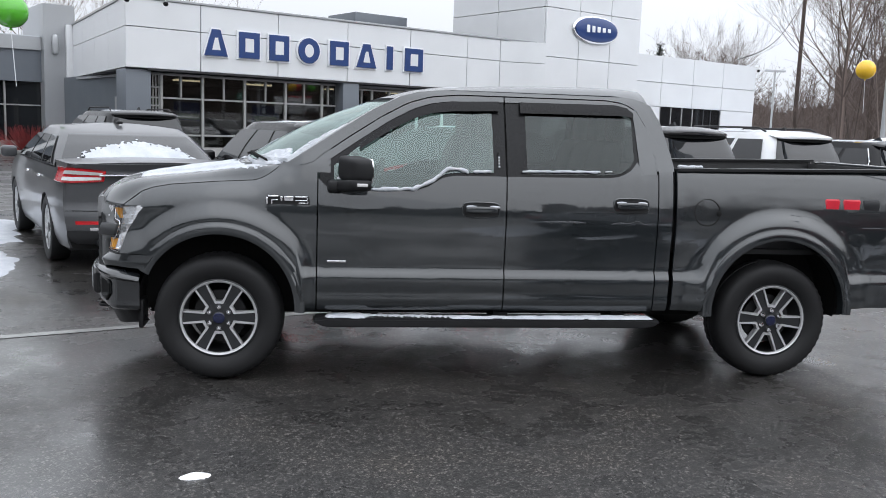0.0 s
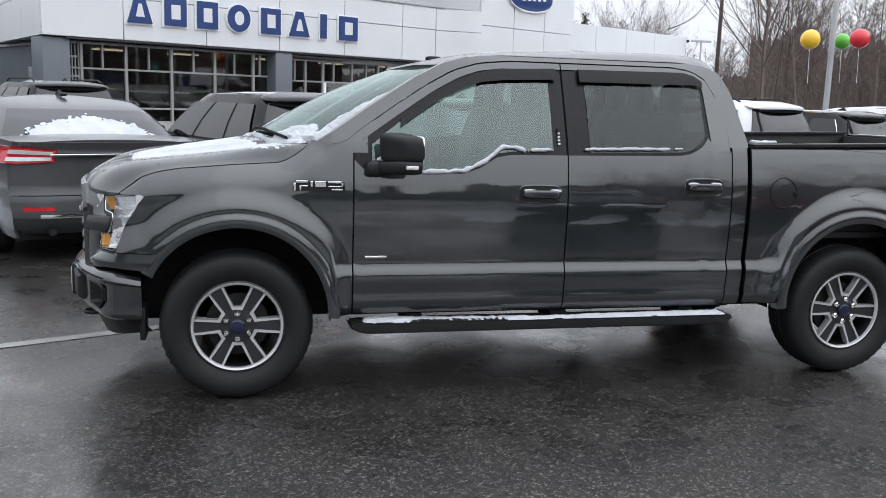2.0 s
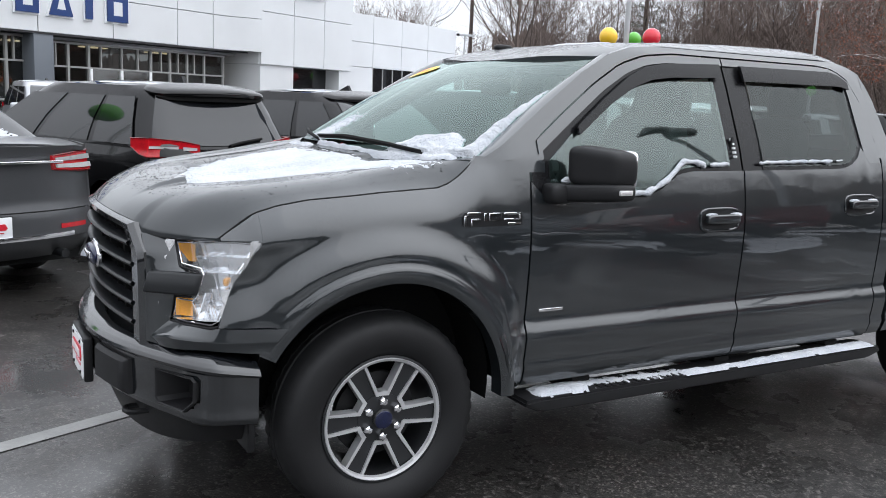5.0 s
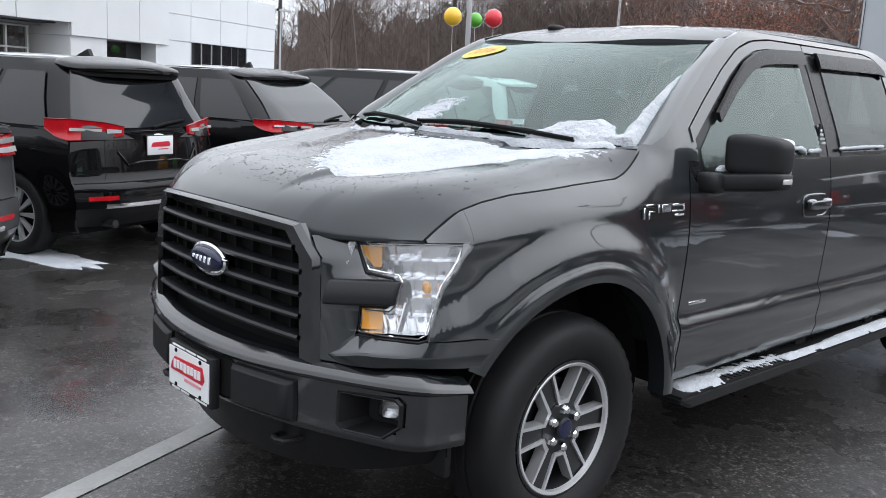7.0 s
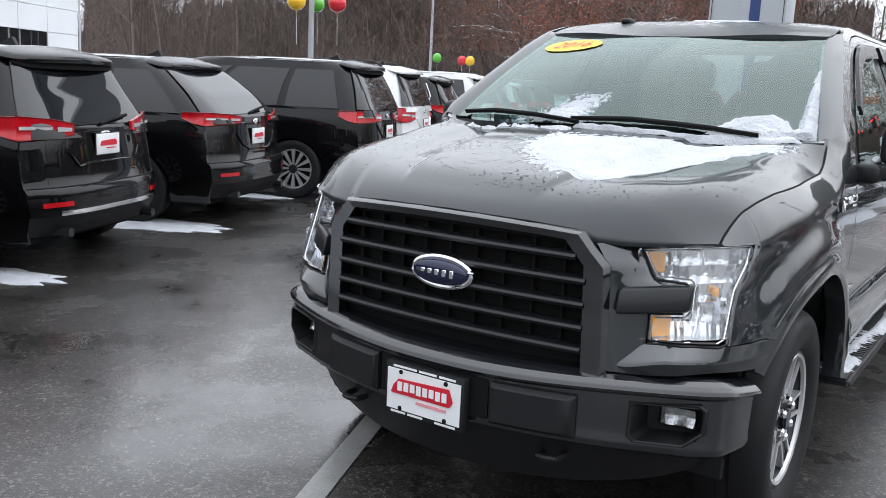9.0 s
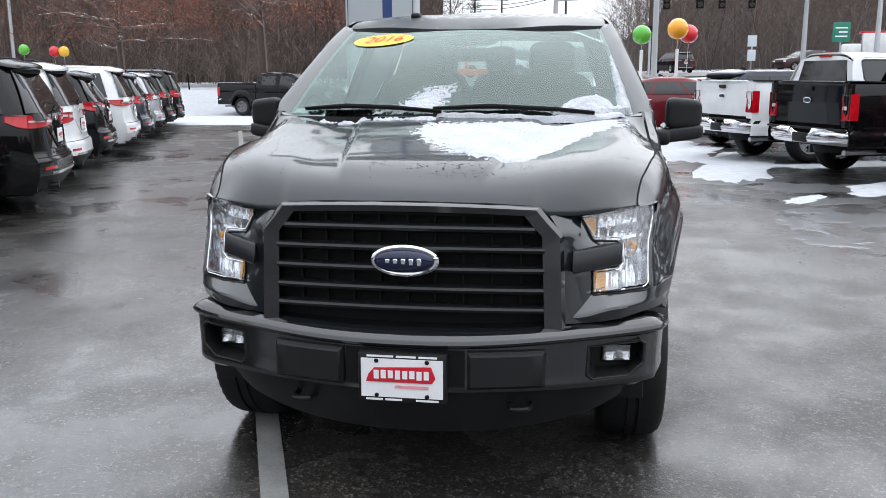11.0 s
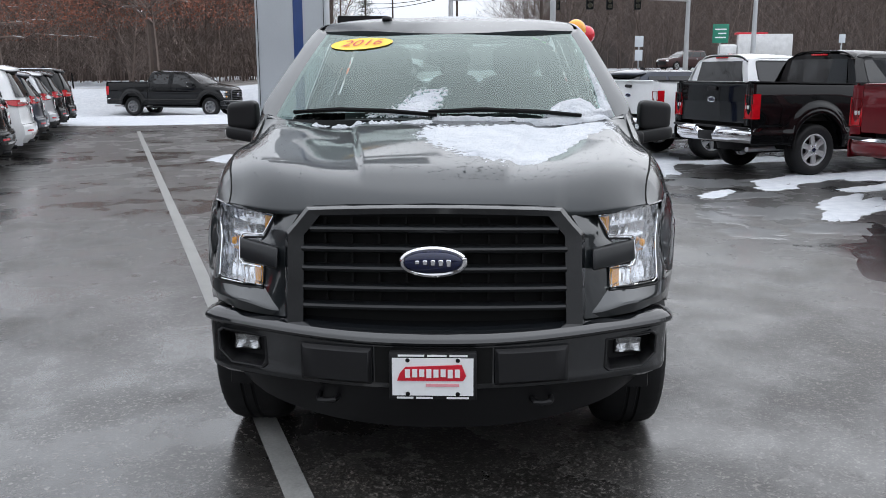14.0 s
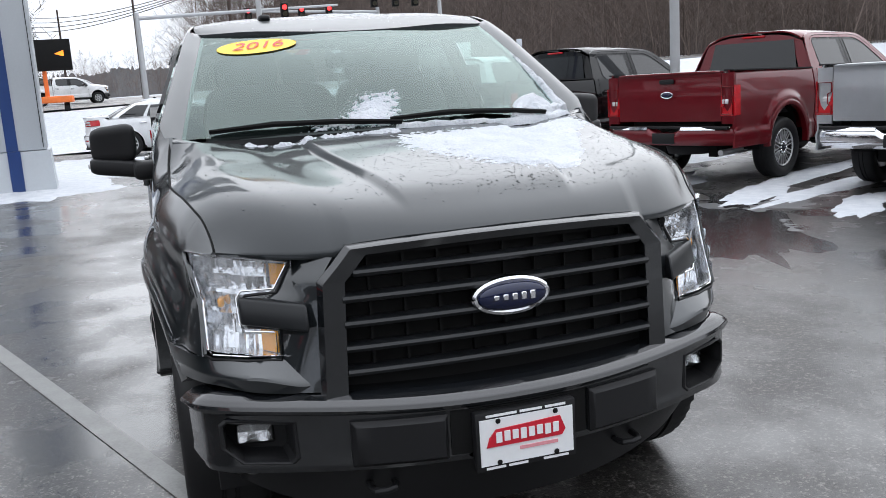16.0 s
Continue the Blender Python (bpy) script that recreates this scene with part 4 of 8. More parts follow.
        x = lin([(0.0, out + 0.016), (0.45, out), (0.52, out + 0.003), (1.0, lamp_x(a, 0.79) - 0.002)], v)
        return Vector((x, -a, z))

    def shelf(u, v):
        if u < 0.7:
            return shelf_front(0.585 + 0.255 * u / 0.7, v)
        p, k = shelf_front(0.840, v), (u - 0.7) / 0.3
        d = (p - shelf_front(0.835, v)) * 12
        z = lin([(0.0, 0.706), (0.45, 0.744), (0.52, 0.752), (1.0, 0.793)], v)
        x = -math.sqrt(max(0.0, 0.25 - (z - 0.47) ** 2)) - 0.006
        q = Vector((x, -fender_w(max(x, -0.46), z) - lin([(0.0, -0.012), (0.48, 0.004), (1.0, 0.001)], v), z))
        c = p + d
        c.z = (p.z + q.z) / 2
        return p * (1 - k) ** 2 + c * 2 * k * (1 - k) + q * k * k
    both_sides("cheek", lambda: sheet(shelf, 30, 0, 0.03, (1, 0.6, 0), vs=[0.0, 0.2, 0.40, 0.45, 0.485, 0.52, 0.6, 0.8, 1.0]), P, truck, "", 30)
    headlamp(truck, -1)
    headlamp(truck, 1)
    # grille
    grille_x = lambda y: -0.862 + 0.22 * y * y
    outer = [(-0.463, 1.110), (0.463, 1.110), (0.548, 1.012), (0.562, 0.672), (-0.562, 0.672), (-0.548, 1.012)]
    crest = [(-0.453, 1.100), (0.453, 1.100), (0.535, 1.006), (0.549, 0.672), (-0.549, 0.672), (-0.535, 1.006)]
    inner = [(-0.412, 1.078), (0.412, 1.078), (0.474, 1.008), (0.488, 0.672), (-0.488, 0.672), (-0.474, 1.008)]
    bow = lambda y, z: 0.016 * (1 - (y / 0.47) ** 2) * smooth(1.02, 1.07, z)
    bm = bmesh.new()

    def ringpts(pts, k, dx):
        out = []
        for (a, b), (c, d) in zip(pts, pts[1:] + pts[:1]):
            for i in range(k):
                y, z = a + (c - a) * i / k, b + (d - b) * i / k
                out.append(bm.verts.new((grille_x(y) + dx, y, z + bow(y, z))))
        return out
    rings = [ringpts(outer, 8, 0.04), ringpts(outer, 8, 0.010), ringpts(crest, 8, -0.009), ringpts(inner, 8, -0.003), ringpts(inner, 8, 0.06)]
    for p, q in zip(rings, rings[1:]):
        for i in range(len(p)):
            j = (i + 1) % len(p)
            bm.faces.new((p[i], p[j], q[j], q[i]))
    bmesh.ops.recalc_face_normals(bm, faces=bm.faces)
    grille = part("grille", bm, M["bumper_paint"], truck, "dark grey grille surround with black bars", 30)
    part("mesh_back", sheet(lambda u, v: Vector((grille_x(-0.5 + u) + 0.062, -0.5 + u, 0.665 + 0.42 * v)), 16, 2), M["deep_black"], grille)
    for z in (1.040, 0.967, 0.894, 0.822, 0.752):
        w = 0.484 if z < 1.0 else 0.450
        bar = bmesh.new()
        sec = [(0.006, 0.010), (-0.008, 0.006), (-0.013, -0.002), (-0.006, -0.012), (0.045, -0.026), (0.045, 0.008)]
        rows = []
        for i in range(17):
            y = -w + 2 * w * i / 16
            droop = -0.006 * (y / w) ** 2
            rows.append([bar.verts.new((grille_x(y) + a, y, z + b + droop)) for a, b in sec])
        for p, q in zip(rows, rows[1:]):
            for i in range(6):
                j = (i + 1) % 6
                bar.faces.new((p[i], p[j], q[j], q[i]))
        bmesh.ops.recalc_face_normals(bar, faces=bar.faces)
        part("grille_bar", bar, M["grille_plastic"], grille, "", 25)
        for i in range(9 if hero else 0):
            y = -0.40 + 0.10 * i
            share("rib", RIB, grille, Matrix.Translation((grille_x(y) + 0.046, y, z + 0.030)))
    badge = part("badge", blob(bmesh.new(), (-0.882, 0, 0.922), (0.020, 0.106, 0.041), 2.2, 40, 10), M["badge_blue"], grille, "dark blue oval badge with chrome rim")
    rim_bm = bmesh.new()
    tube(rim_bm, [(-0.882 + 0.014, 0.111 * math.cos(a), 0.922 + 0.047 * math.sin(a)) for a in [2 * math.pi * i / 40 for i in range(41)]], 0.012, 8, False)
    part("badge_rim", rim_bm, M["chrome"], badge)
    mk = bmesh.new()
    for i in range(5):
        y = -0.056 + 0.028 * i
        box(mk, -0.905 + 0.5 * y * y, y - 0.008, 0.910 + 0.002 * i, -0.890, y + 0.008, 0.936 - 0.001 * i, 0.002, 1)
    part("badge_mark", mk, M["chrome"], badge, "pale script strokes on the badge")
    # bumper
    sec = [(0.15, 0.682, 0.694), (0.060, 0.680, 0.692), (0.042, 0.674, 0.687), (0.020, 0.661, 0.675), (0.005, 0.647, 0.662), (0.000, 0.634, 0.651), (0.006, 0.624, 0.641), (0.024, 0.614, 0.631), (0.028, 0.500, 0.500), (0.026, 0.470, 0.470), (0.032, 0.452, 0.452), (0.06, 0.438, 0.438), (0.14, 0.438, 0.438)]

    def bump_pt(u, v):
        k = u * (len(sec) - 1)
        i = min(int(k), len(sec) - 2)
        f = k - i
        a = -1 + 2 * v
        # past the corner the ends run back along the sides
        run = max(0.0, (abs(a) - 0.86) / 0.14)
        y = 0.910 * min(1.0, abs(a) / 0.86)
        mixz = smooth(0.15, 0.80, y)
        p, q = sec[i], sec[i + 1]
        dx = p[0] + (q[0] - p[0]) * f
        z = (p[1] + (q[1] - p[1]) * f) * (1 - mixz) + (p[2] + (q[2] - p[2]) * f) * mixz
        z -= 0.022 * run * max(0.0, min(1.0, (z - 0.60) / 0.06))
        turn = smooth(0.70, 0.910, y)
        x = bumper_x(y) + dx * (1 - turn) + 0.150 * run
        return Vector((x, math.copysign(y - dx * turn + 0.040 * run ** 0.7, a), z))
    rec = [(0.646, 0.606), (0.826, 0.614), (0.842, 0.600), (0.840, 0.532), (0.790, 0.488), (0.662, 0.486), (0.645, 0.502)]
    shell = sheet(bump_pt, 60, 170, 0.0)
    bmesh.ops.delete(shell, geom=[f for f in shell.faces if inside(rec, abs(f.calc_center_median().y), f.calc_center_median().z) > -0.004 and f.calc_center_median().x < -0.55], context="FACES")
    bumper = part("front_bumper", shell, M["bumper_paint"], truck, "dark grey satin front bumper", 28)
    for s in (-1, 1):
        part("bumper_pad", sheet(lambda u, v: Vector((bumper_x(0.225 + 0.27 * u) - 0.004 + 0.016 * max(smooth(0.05, 0.0, min(u, 1 - u)), smooth(0.10, 0.0, min(v, 1 - v))), s * (0.225 + 0.27 * u), 0.470 + 0.136 * v)), 0, 0, 0.03, (1, 0, 0), us=[0, 0.015, 0.03, 0.05, 0.2, 0.4, 0.6, 0.8, 0.95, 0.97, 0.985, 1], vs=[0, 0.03, 0.06, 0.10, 0.5, 0.90, 0.94, 0.97, 1]), M["black_plastic"], bumper, "black plastic bumper pad")
        f = bmesh.new()
        mid_a, mid_z = 0.745, 0.552
        loops = []
        for grow, back in ((1.10, -0.001), (1.04, -0.007), (0.98, -0.004), (0.95, 0.030), (0.88, 0.105)):
            loops.append([f.verts.new((bumper_x(mid_a + (a - mid_a) * grow) + back + 0.028 * (1 - smooth(0.70, 0.91, mid_a + (a - mid_a) * grow)), s * (mid_a + (a - mid_a) * grow), mid_z + (z - mid_z) * grow)) for a, z in rec])
        for p, q in zip(loops, loops[1:]):
            for i in range(len(p)):
                f.faces.new((p[i], p[(i + 1) % len(p)], q[(i + 1) % len(p)], q[i]))
        f.faces.new(loops[-1])
        bmesh.ops.recalc_face_normals(f, faces=f.faces)
        pocket = part("fog_pocket", f, M["black_plastic"], bumper, "", 20)
        fw = lambda u: 0.699 + 0.098 * u
        fx_ = lambda a: -0.630 + 0.20 * (a - 0.70)
        fog = part("fog_light", sheet(lambda u, v: Vector((fx_(fw(u)) - 0.020 * abs(math.sin(u * 4.6 + 0.4)) * (0.3 + 0.7 * abs(2 * v - 1)), s * fw(u), 0.520 + 0.056 * v)), 30, 10, 0.02, (1, 0, 0)), M["fog_bowl"], pocket, "small rectangular clear fog light", 20)
        fb = bmesh.new()
        pf_ = [Vector((fx_(a) - 0.012, s * a, z)) for a, z in ((0.694, 0.517), (0.801, 0.517), (0.801, 0.579), (0.694, 0.579))]
        tube(fb, pf_ + [pf_[0]], 0.005, 6)
        part("fog_rim", fb, M["deep_black"], pocket)
        part("fog_lens", sheet(lambda u, v: Vector((fx_(fw(u)) - 0.020, s * fw(u), 0.520 + 0.056 * v)), 8, 4), M["lens_glass"], pocket)
        part("tow_hook", tube(bmesh.new(), [(-0.70, s * 0.440, 0.380), (-0.805, s * 0.440, 0.380), (-0.828, s * 0.432, 0.380), (-0.836, s * 0.404, 0.380), (-0.830, s * 0.376, 0.380), (-0.808, s * 0.368, 0.380), (-0.70, s * 0.368, 0.380)], 0.011, 8), M["black_plastic"], bumper)
    part("valance", sheet(lambda u, v: Vector((bumper_x((-1 + 2 * u) * 0.86) + 0.05 + 0.10 * v + 0.25 * max(0, abs(-1 + 2 * u) - 0.85), (-1 + 2 * u) * (0.86 - 0.06 * v), 0.490 - (0.235 - 0.10 * abs(-1 + 2 * u) ** 3) * v)), 30, 5, 0.05, (1, 0, 0)), M["black_plastic"], bumper, "black plastic air dam")
    part("centre_recess", sheet(lambda u, v: Vector((bumper_x(-0.215 + 0.43 * u) + 0.022, -0.215 + 0.43 * u, 0.474 + 0.135 * v)), 6, 3), M["deep_black"], bumper)
    for s in (-1, 1):
        part("mud_flap", boxed(-0.50, s * 0.70, 0.32, -0.47, s * 0.86, 0.50, 0.008), M["black_plastic"], truck)
    # running board, chassis, wheel wells
    for s in (-1, 1):
        step = bmesh.new()
        ypts = [(0.58, 0.40), (0.66, 0.365), (2.76, 0.365), (2.84, 0.385), (2.86, 0.415), (2.80, 0.425), (0.66, 0.425), (0.585, 0.42)]
        prism(step, ypts, 1, s * 0.87, s * 1.035)
        bmesh.ops.bevel(step, geom=list(step.edges), offset=0.012, segments=2, affect="EDGES")
        board = part("running_board", step, M["black_plastic"], truck, "black tubular running board" + (" dusted with snow" if hero else ""))
        for x in (0.95, 1.8, 2.6):
            part("bracket", boxed(x - 0.05, s * 0.70, 0.38, x + 0.05, s * 0.92, 0.45, 0.01), M["deep_black"], board)
        for i in range(14 if hero else 0):
            x = 0.98 + i * 0.035
            part("tread_rib", boxed(x, s * 0.90, 0.422, x + 0.015, s * 1.02, 0.4285), M["black_plastic"], board)
    ch = bmesh.new()
    box(ch, -0.62, -0.60, 0.42, 0.62, 0.60, 1.02)
    box(ch, 0.60, -0.88, 0.44, 2.9, 0.88, 0.60)
    box(ch, -0.5, -0.45, 0.34, 4.50, -0.33, 0.50)
    box(ch, -0.5, 0.33, 0.34, 4.50, 0.45, 0.50)
    box(ch, 2.95, -0.62, 0.50, 4.82, 0.62, 0.84)
    part("chassis", ch, M["deep_black"], truck)
    part("axle", tube(bmesh.new(), [(AXLE_B, -0.8, 0.40), (AXLE_B, 0.8, 0.40)], 0.055), M["deep_black"], truck)
    part("axle", tube(bmesh.new(), [(0, -0.8, 0.40), (0, 0.8, 0.40)], 0.045), M["deep_black"], truck)
    for c, zc in ((0.0, 0.47), (AXLE_B, 0.49)):
        for s in (-1, 1):
            well = turned(bmesh.new(), [(0.502, s * 0.865), (0.50, s * 0.62), (0.30, s * 0.60)], 24, "y", (c, 0, zc), -0.15, math.pi + 0.15)
            part("wheel_well", well, M["deep_black"], truck)
    part("exhaust", tube(bmesh.new(), [(3.0, 0.5, 0.40), (4.3, 0.62, 0.42), (4.75, 0.66, 0.42)], 0.04), M["alloy"], truck)
    for x, s, st in ((0, -1, steer), (0, 1, steer), (AXLE_B, -1, 0), (AXLE_B, 1, 0)):
        put_wheel(truck, WHEELS[wheels], x, s * 0.825, TYRE_R, 10 if wheels == "twin" else 6, s, (0.0 if hero else 0.3) + 0.02 * x)
    # bed
    part("bed_floor", boxed(2.95, -0.80, 0.84, 4.86, 0.80, 0.88), M["bed_liner"], truck)
    for s in (-1, 1):
        part("bed_wall", sheet(lambda u, v: Vector((2.95 + 1.95 * u, s * (0.80 + 0.04 * v), 0.88 + (0.53 + 0.043 * u) * v)), 6, 4, 0.03, (0, s, 0)), M["bed_liner"], truck)
        part("bed_rail", prism(bmesh.new(), [(2.95, 1.400), (4.92, 1.443), (4.92, 1.460), (2.95, 1.417)], 1, s * 0.815, s * 0.945), M["black_plastic"], truck, "black plastic bed rail cap")
        part("stake_pocket", boxed(3.25, s * 0.86, 1.405, 3.38, s * 0.91, 1.4265, 0.004), M["deep_black"], truck)
    part("bed_front", boxed(2.945, -0.85, 0.86, 2.985, 0.85, 1.41, 0.01), M["bed_liner"], truck)
    gate = part("tailgate", sheet(lambda u, v: Vector((4.93 - 0.02 * abs(v - 0.55) + 0.012 * smooth(0.93, 1, v), (-1 + 2 * u) * 0.775, 0.83 + 0.61 * v)), 10, 14, 0.06, (-1, 0, 0)), P, truck)
    part("gate_inner", boxed(4.845, -0.77, 0.85, 4.87, 0.77, 1.43), M["bed_liner"], gate)
    part("gate_handle", blob(bmesh.new(), (4.945, 0, 1.34), (0.012, 0.11, 0.03), 5), M["black_plastic"], gate)
    part("badge", blob(bmesh.new(), (4.942, 0, 1.17), (0.012, 0.085, 0.036), 2.2, 28, 8), M["badge_blue"], gate, "dark blue oval badge")
    rb = bmesh.new()
    tube(rb, [(4.945, 0.088 * math.cos(a), 1.17 + 0.038 * math.sin(a)) for a in [2 * math.pi * i / 28 for i in range(29)]], 0.006, 6, False)
    part("badge_rim", rb, M["chrome"], gate)
    both_sides("bed_corner", lambda: sheet(lambda u, v: Vector((4.925 + 0.008 * math.sin(u * 3.14), -(0.785 + 0.165 * u), 0.80 + 0.62 * v)), 4, 6, 0.05, (-1, 0, 0)), P, truck)
    tail_lamp(truck, -1)
    tail_lamp(truck, 1)
    rbm = M["grey_paint"] if hero else (P if body == "red_paint" else M["chrome"])
    rb = part("rear_bumper", sheet(lambda u, v: Vector((5.04 - 0.14 * abs(-1 + 2 * u) ** 3 - 0.05 * abs(2 * v - 1) ** 4, (-1 + 2 * u) * 0.96, 0.53 + 0.23 * v - (0.07 * (1 - smooth(0.16, 0.24, abs(-1 + 2 * u) * 0.96)) if v > 0.5 else 0))), 30, 8, 0.12, (-1, 0, 0)), rbm, truck, "" if hero else ("body-coloured rear bumper" if body == "red_paint" else "bright chrome rear bumper"))
    for sg in (-1, 1):
        part("bumper_trim", sheet(lambda u, v: Vector((5.046 - 0.14 * (0.27 + 0.66 * u) ** 3 - 0.02 * v, sg * 0.96 * (0.27 + 0.66 * u), 0.728 + 0.036 * v)), 10, 2, 0.02, (-1, 0, 0)), M["chrome"], rb, "bright strip along the bumper's top")
    part("spare_tyre", turned(bmesh.new(), [(0.16, -0.1), (0.33, -0.1), (0.36, 0.0), (0.33, 0.1), (0.16, 0.1)], 28, "z", (4.35, 0.0, 0.48)), M["rubber"], truck)
    part("gate_lip", blob(bmesh.new(), (4.915, 0, 1.438), (0.045, 0.77, 0.016), 4, 24, 8), P, truck)
    part("step_pad", boxed(4.93, -0.90, 0.74, 5.00, 0.90, 0.775, 0.01), M["black_plastic"], rb)
    part("plate_recess", boxed(5.02, -0.17, 0.55, 5.045, 0.17, 0.69, 0.01), M["black_plastic"], rb)
    # mirrors and handles
    for s in (-1, 1):
        mir = part("door_mirror", blob(bmesh.new(), (0.832, s * 1.102, 1.362), (0.068, 0.094, 0.077), 4.6, 32, 20, lambda q: q + Vector((0.55 * q.y * s - 0.10 * max(0.0, q.z), 0, -0.10 * q.y * s * (q.z > 0)))), M["black_plastic"], truck, "large black door mirror")
        part("mirror_skirt", blob(bmesh.new(), (0.815, s * 1.088, 1.262), (0.066, 0.118, 0.036), 5, 32, 12, lambda q: q + Vector((0.50 * q.y * s, 0, 0.10 * q.y * s))), M["black_plastic"], mir)
        part("mirror_arm", blob(bmesh.new(), (0.715, s * 0.975, 1.250), (0.055, 0.055, 0.040), 4, 24, 10), M["black_plastic"], mir)
        part("mirror_glass", blob(bmesh.new(), (0.892, s * 1.108, 1.355), (0.006, 0.082, 0.078), 6, 20, 10, lambda q: q + Vector((0.45 * q.y * s, 0, 0))), M["chrome"], mir)
        part("mirror_lens", boxed(0.835, s * 1.165, 1.262, 0.900, s * 1.212, 1.284, 0.006), M["clear_lens"], mir, "clear turn-signal strip")
        for x in (1.635, 2.63):
            z = 1.118 + (0.045 if x > 2 else 0)
            y = half_width(x, z)
            # flat black plate on the door skin paints the shaded hollow behind the handle
            edge = lambda a, k: (lambda dx, dz: Vector((x + dx, s * (half_width(x + dx, z + dz) + 0.003), z + dz)))(0.118 * k * math.copysign(abs(math.cos(a)) ** 0.45, math.cos(a)), 0.049 * k * math.copysign(abs(math.sin(a)) ** 0.45, math.sin(a)))
            plate = part("handle_shade_plate", sheet(lambda u, v: edge(2 * math.pi * u, 0.02 + 0.98 * v) - Vector((0, 0.002 * s * (1 - v), 0)), 40, 4), M["black_plastic"], truck)
            part("recess_rim", tube(bmesh.new(), [edge(2 * math.pi * q / 48, 1.0) for q in range(49)], 0.0055, 6, False), P, plate)
            part("door_handle", blob(bmesh.new(), (x, s * (y + 0.024), z + 0.006), (0.104, 0.017, 0.021), 5, 24, 10), P, truck)
    # window visors
    if hero:
        for sgn in (-1, 1):
            a = strip(0.86, 1.76, VIS_F_LOW, VIS_F_TOP, 30, 4, 0.016, 0.022)
            b = strip(1.90, 2.665, VIS_R_LOW, VIS_R_TOP, 24, 4, 0.016, 0.022)
            for bm in (a, b):
                if sgn > 0:
                    mirrored(bm)
                part("window_visor", bm, M["visor"], truck, "smoked rain visor")
    else:
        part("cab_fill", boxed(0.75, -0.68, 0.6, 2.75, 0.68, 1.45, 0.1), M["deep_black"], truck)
    return truck


SEAM_TOP = lambda x: lin(SEAM, x) if x < 0.38 else 1.39 - 0.035 * smooth(0.38, 0.6, x)
WIN_LOW_ALL = lambda x: 1.372 if x > 2.70 else min(lin([(0.60, 1.30), (0.66, 1.24), (1.20, 1.226), (1.30, 1.262), (1.38, 1.315), (1.46, 1.332), (1.80, 1.334), (2.48, 1.342), (2.56, 1.354), (2.63, 1.395), (2.67, 1.445), (2.70, 1.46)], x), 1.46)
WIN_F_FRAME = [(0.655, 1.40), (0.86, 1.540), (1.05, 1.665), (1.20, 1.745), (1.32, 1.785), (1.45, 1.802), (1.80, 1.808)]
WIN_R_FRAME = [(1.80, 1.808), (2.57, 1.812), (2.635, 1.800), (2.665, 1.765), (2.675, 1.70), (2.688, 1.45), (2.692, 1.36), (2.81, 1.36)]
REAR_STEPS = [0.765 * i / 12 for i in range(13)] + [x - 1.805 for x in (2.60, 2.635, 2.65, 2.665, 2.670, 2.675, 2.680, 2.684, 2.688, 2.692, 2.70, 2.72, 2.74, 2.76, 2.78, 2.805)]
TRIM_LOW = lambda x: WIN_LOW_ALL(x) - 0.02
TRIM_TOP = lambda x: (lin(WIN_F_FRAME, x) if x < 1.8 else lin(WIN_R_FRAME, x)) + 0.015
RAIL_LOW = lambda x: lin(DOOR_TOP, x) + 0.008 if x > 0.62 else lin([(0.40, 1.36), (0.56, 1.385), (0.62, 1.437)], x)
VIS_F_LOW = [(0.86, 1.478), (1.05, 1.603), (1.20, 1.682), (1.32, 1.722), (1.45, 1.738), (1.76, 1.750)]
VIS_F_TOP = [(0.86, 1.515), (1.05, 1.645), (1.20, 1.735), (1.32, 1.780), (1.45, 1.800), (1.76, 1.812)]
VIS_R_LOW = [(1.90, 1.742), (2.60, 1.748), (2.665, 1.735)]
VIS_R_TOP = [(1.90, 1.812), (2.55, 1.818), (2.62, 1.80), (2.665, 1.77)]
RIB = finish("rib", boxed(-0.012, -0.004, -0.03, 0.01, 0.004, 0.03), M["deep_black"])

# ---- the grey pickup in the lane ----
hero = pickup(Matrix.Identity(4), "grey_paint", "dark grey four-door pickup with melting snow on its hood", hero=True, wheels="hero")

# ---- what belongs to the grey pickup alone ----
def on_side(x, z, off=0.0):
    return Vector((x, -(half_width(x, z) + off), z))


seat(hero, 1.62, -0.40, name="front_seat")
seat(hero, 1.62, 0.40, name="front_seat")
for y in (-0.42, 0.0, 0.42):
    seat(hero, 2.55, y, 0.21, "rear_seat")
dash = part("dashboard", blob(bmesh.new(), (0.62, 0, 1.18), (0.30, 0.80, 0.17), 5, 32, 12), M["seat_cloth"], hero, "dark moulded dashboard")
part("console", boxed(0.8, -0.14, 0.62, 1.5, 0.14, 1.02, 0.04), M["seat_cloth"], dash)
sw = bmesh.new()
tube(sw, [(0.98 + 0.06 * math.sin(a), -0.40 + 0.19 * math.cos(a), 1.22 + 0.18 * math.sin(a)) for a in [2 * math.pi * i / 28 for i in range(29)]], 0.016, 8, False)
tube(sw, [(0.98, -0.58, 1.22), (0.95, -0.40, 1.20), (0.98, -0.22, 1.22)], 0.02, 6)
tube(sw, [(0.95, -0.40, 1.20), (0.80, -0.40, 1.12)], 0.04, 8)
part("steering_wheel", sw, M["seat_cloth"], hero, "dark steering wheel")
part("rear_view_mirror", blob(bmesh.new(), (1.03, 0.0, 1.665), (0.02, 0.125, 0.036), 4), M["deep_black"], hero)
part("sensor_pod", blob(bmesh.new(), (1.02, 0.0, 1.742), (0.05, 0.14, 0.030), 3), M["deep_black"], hero)
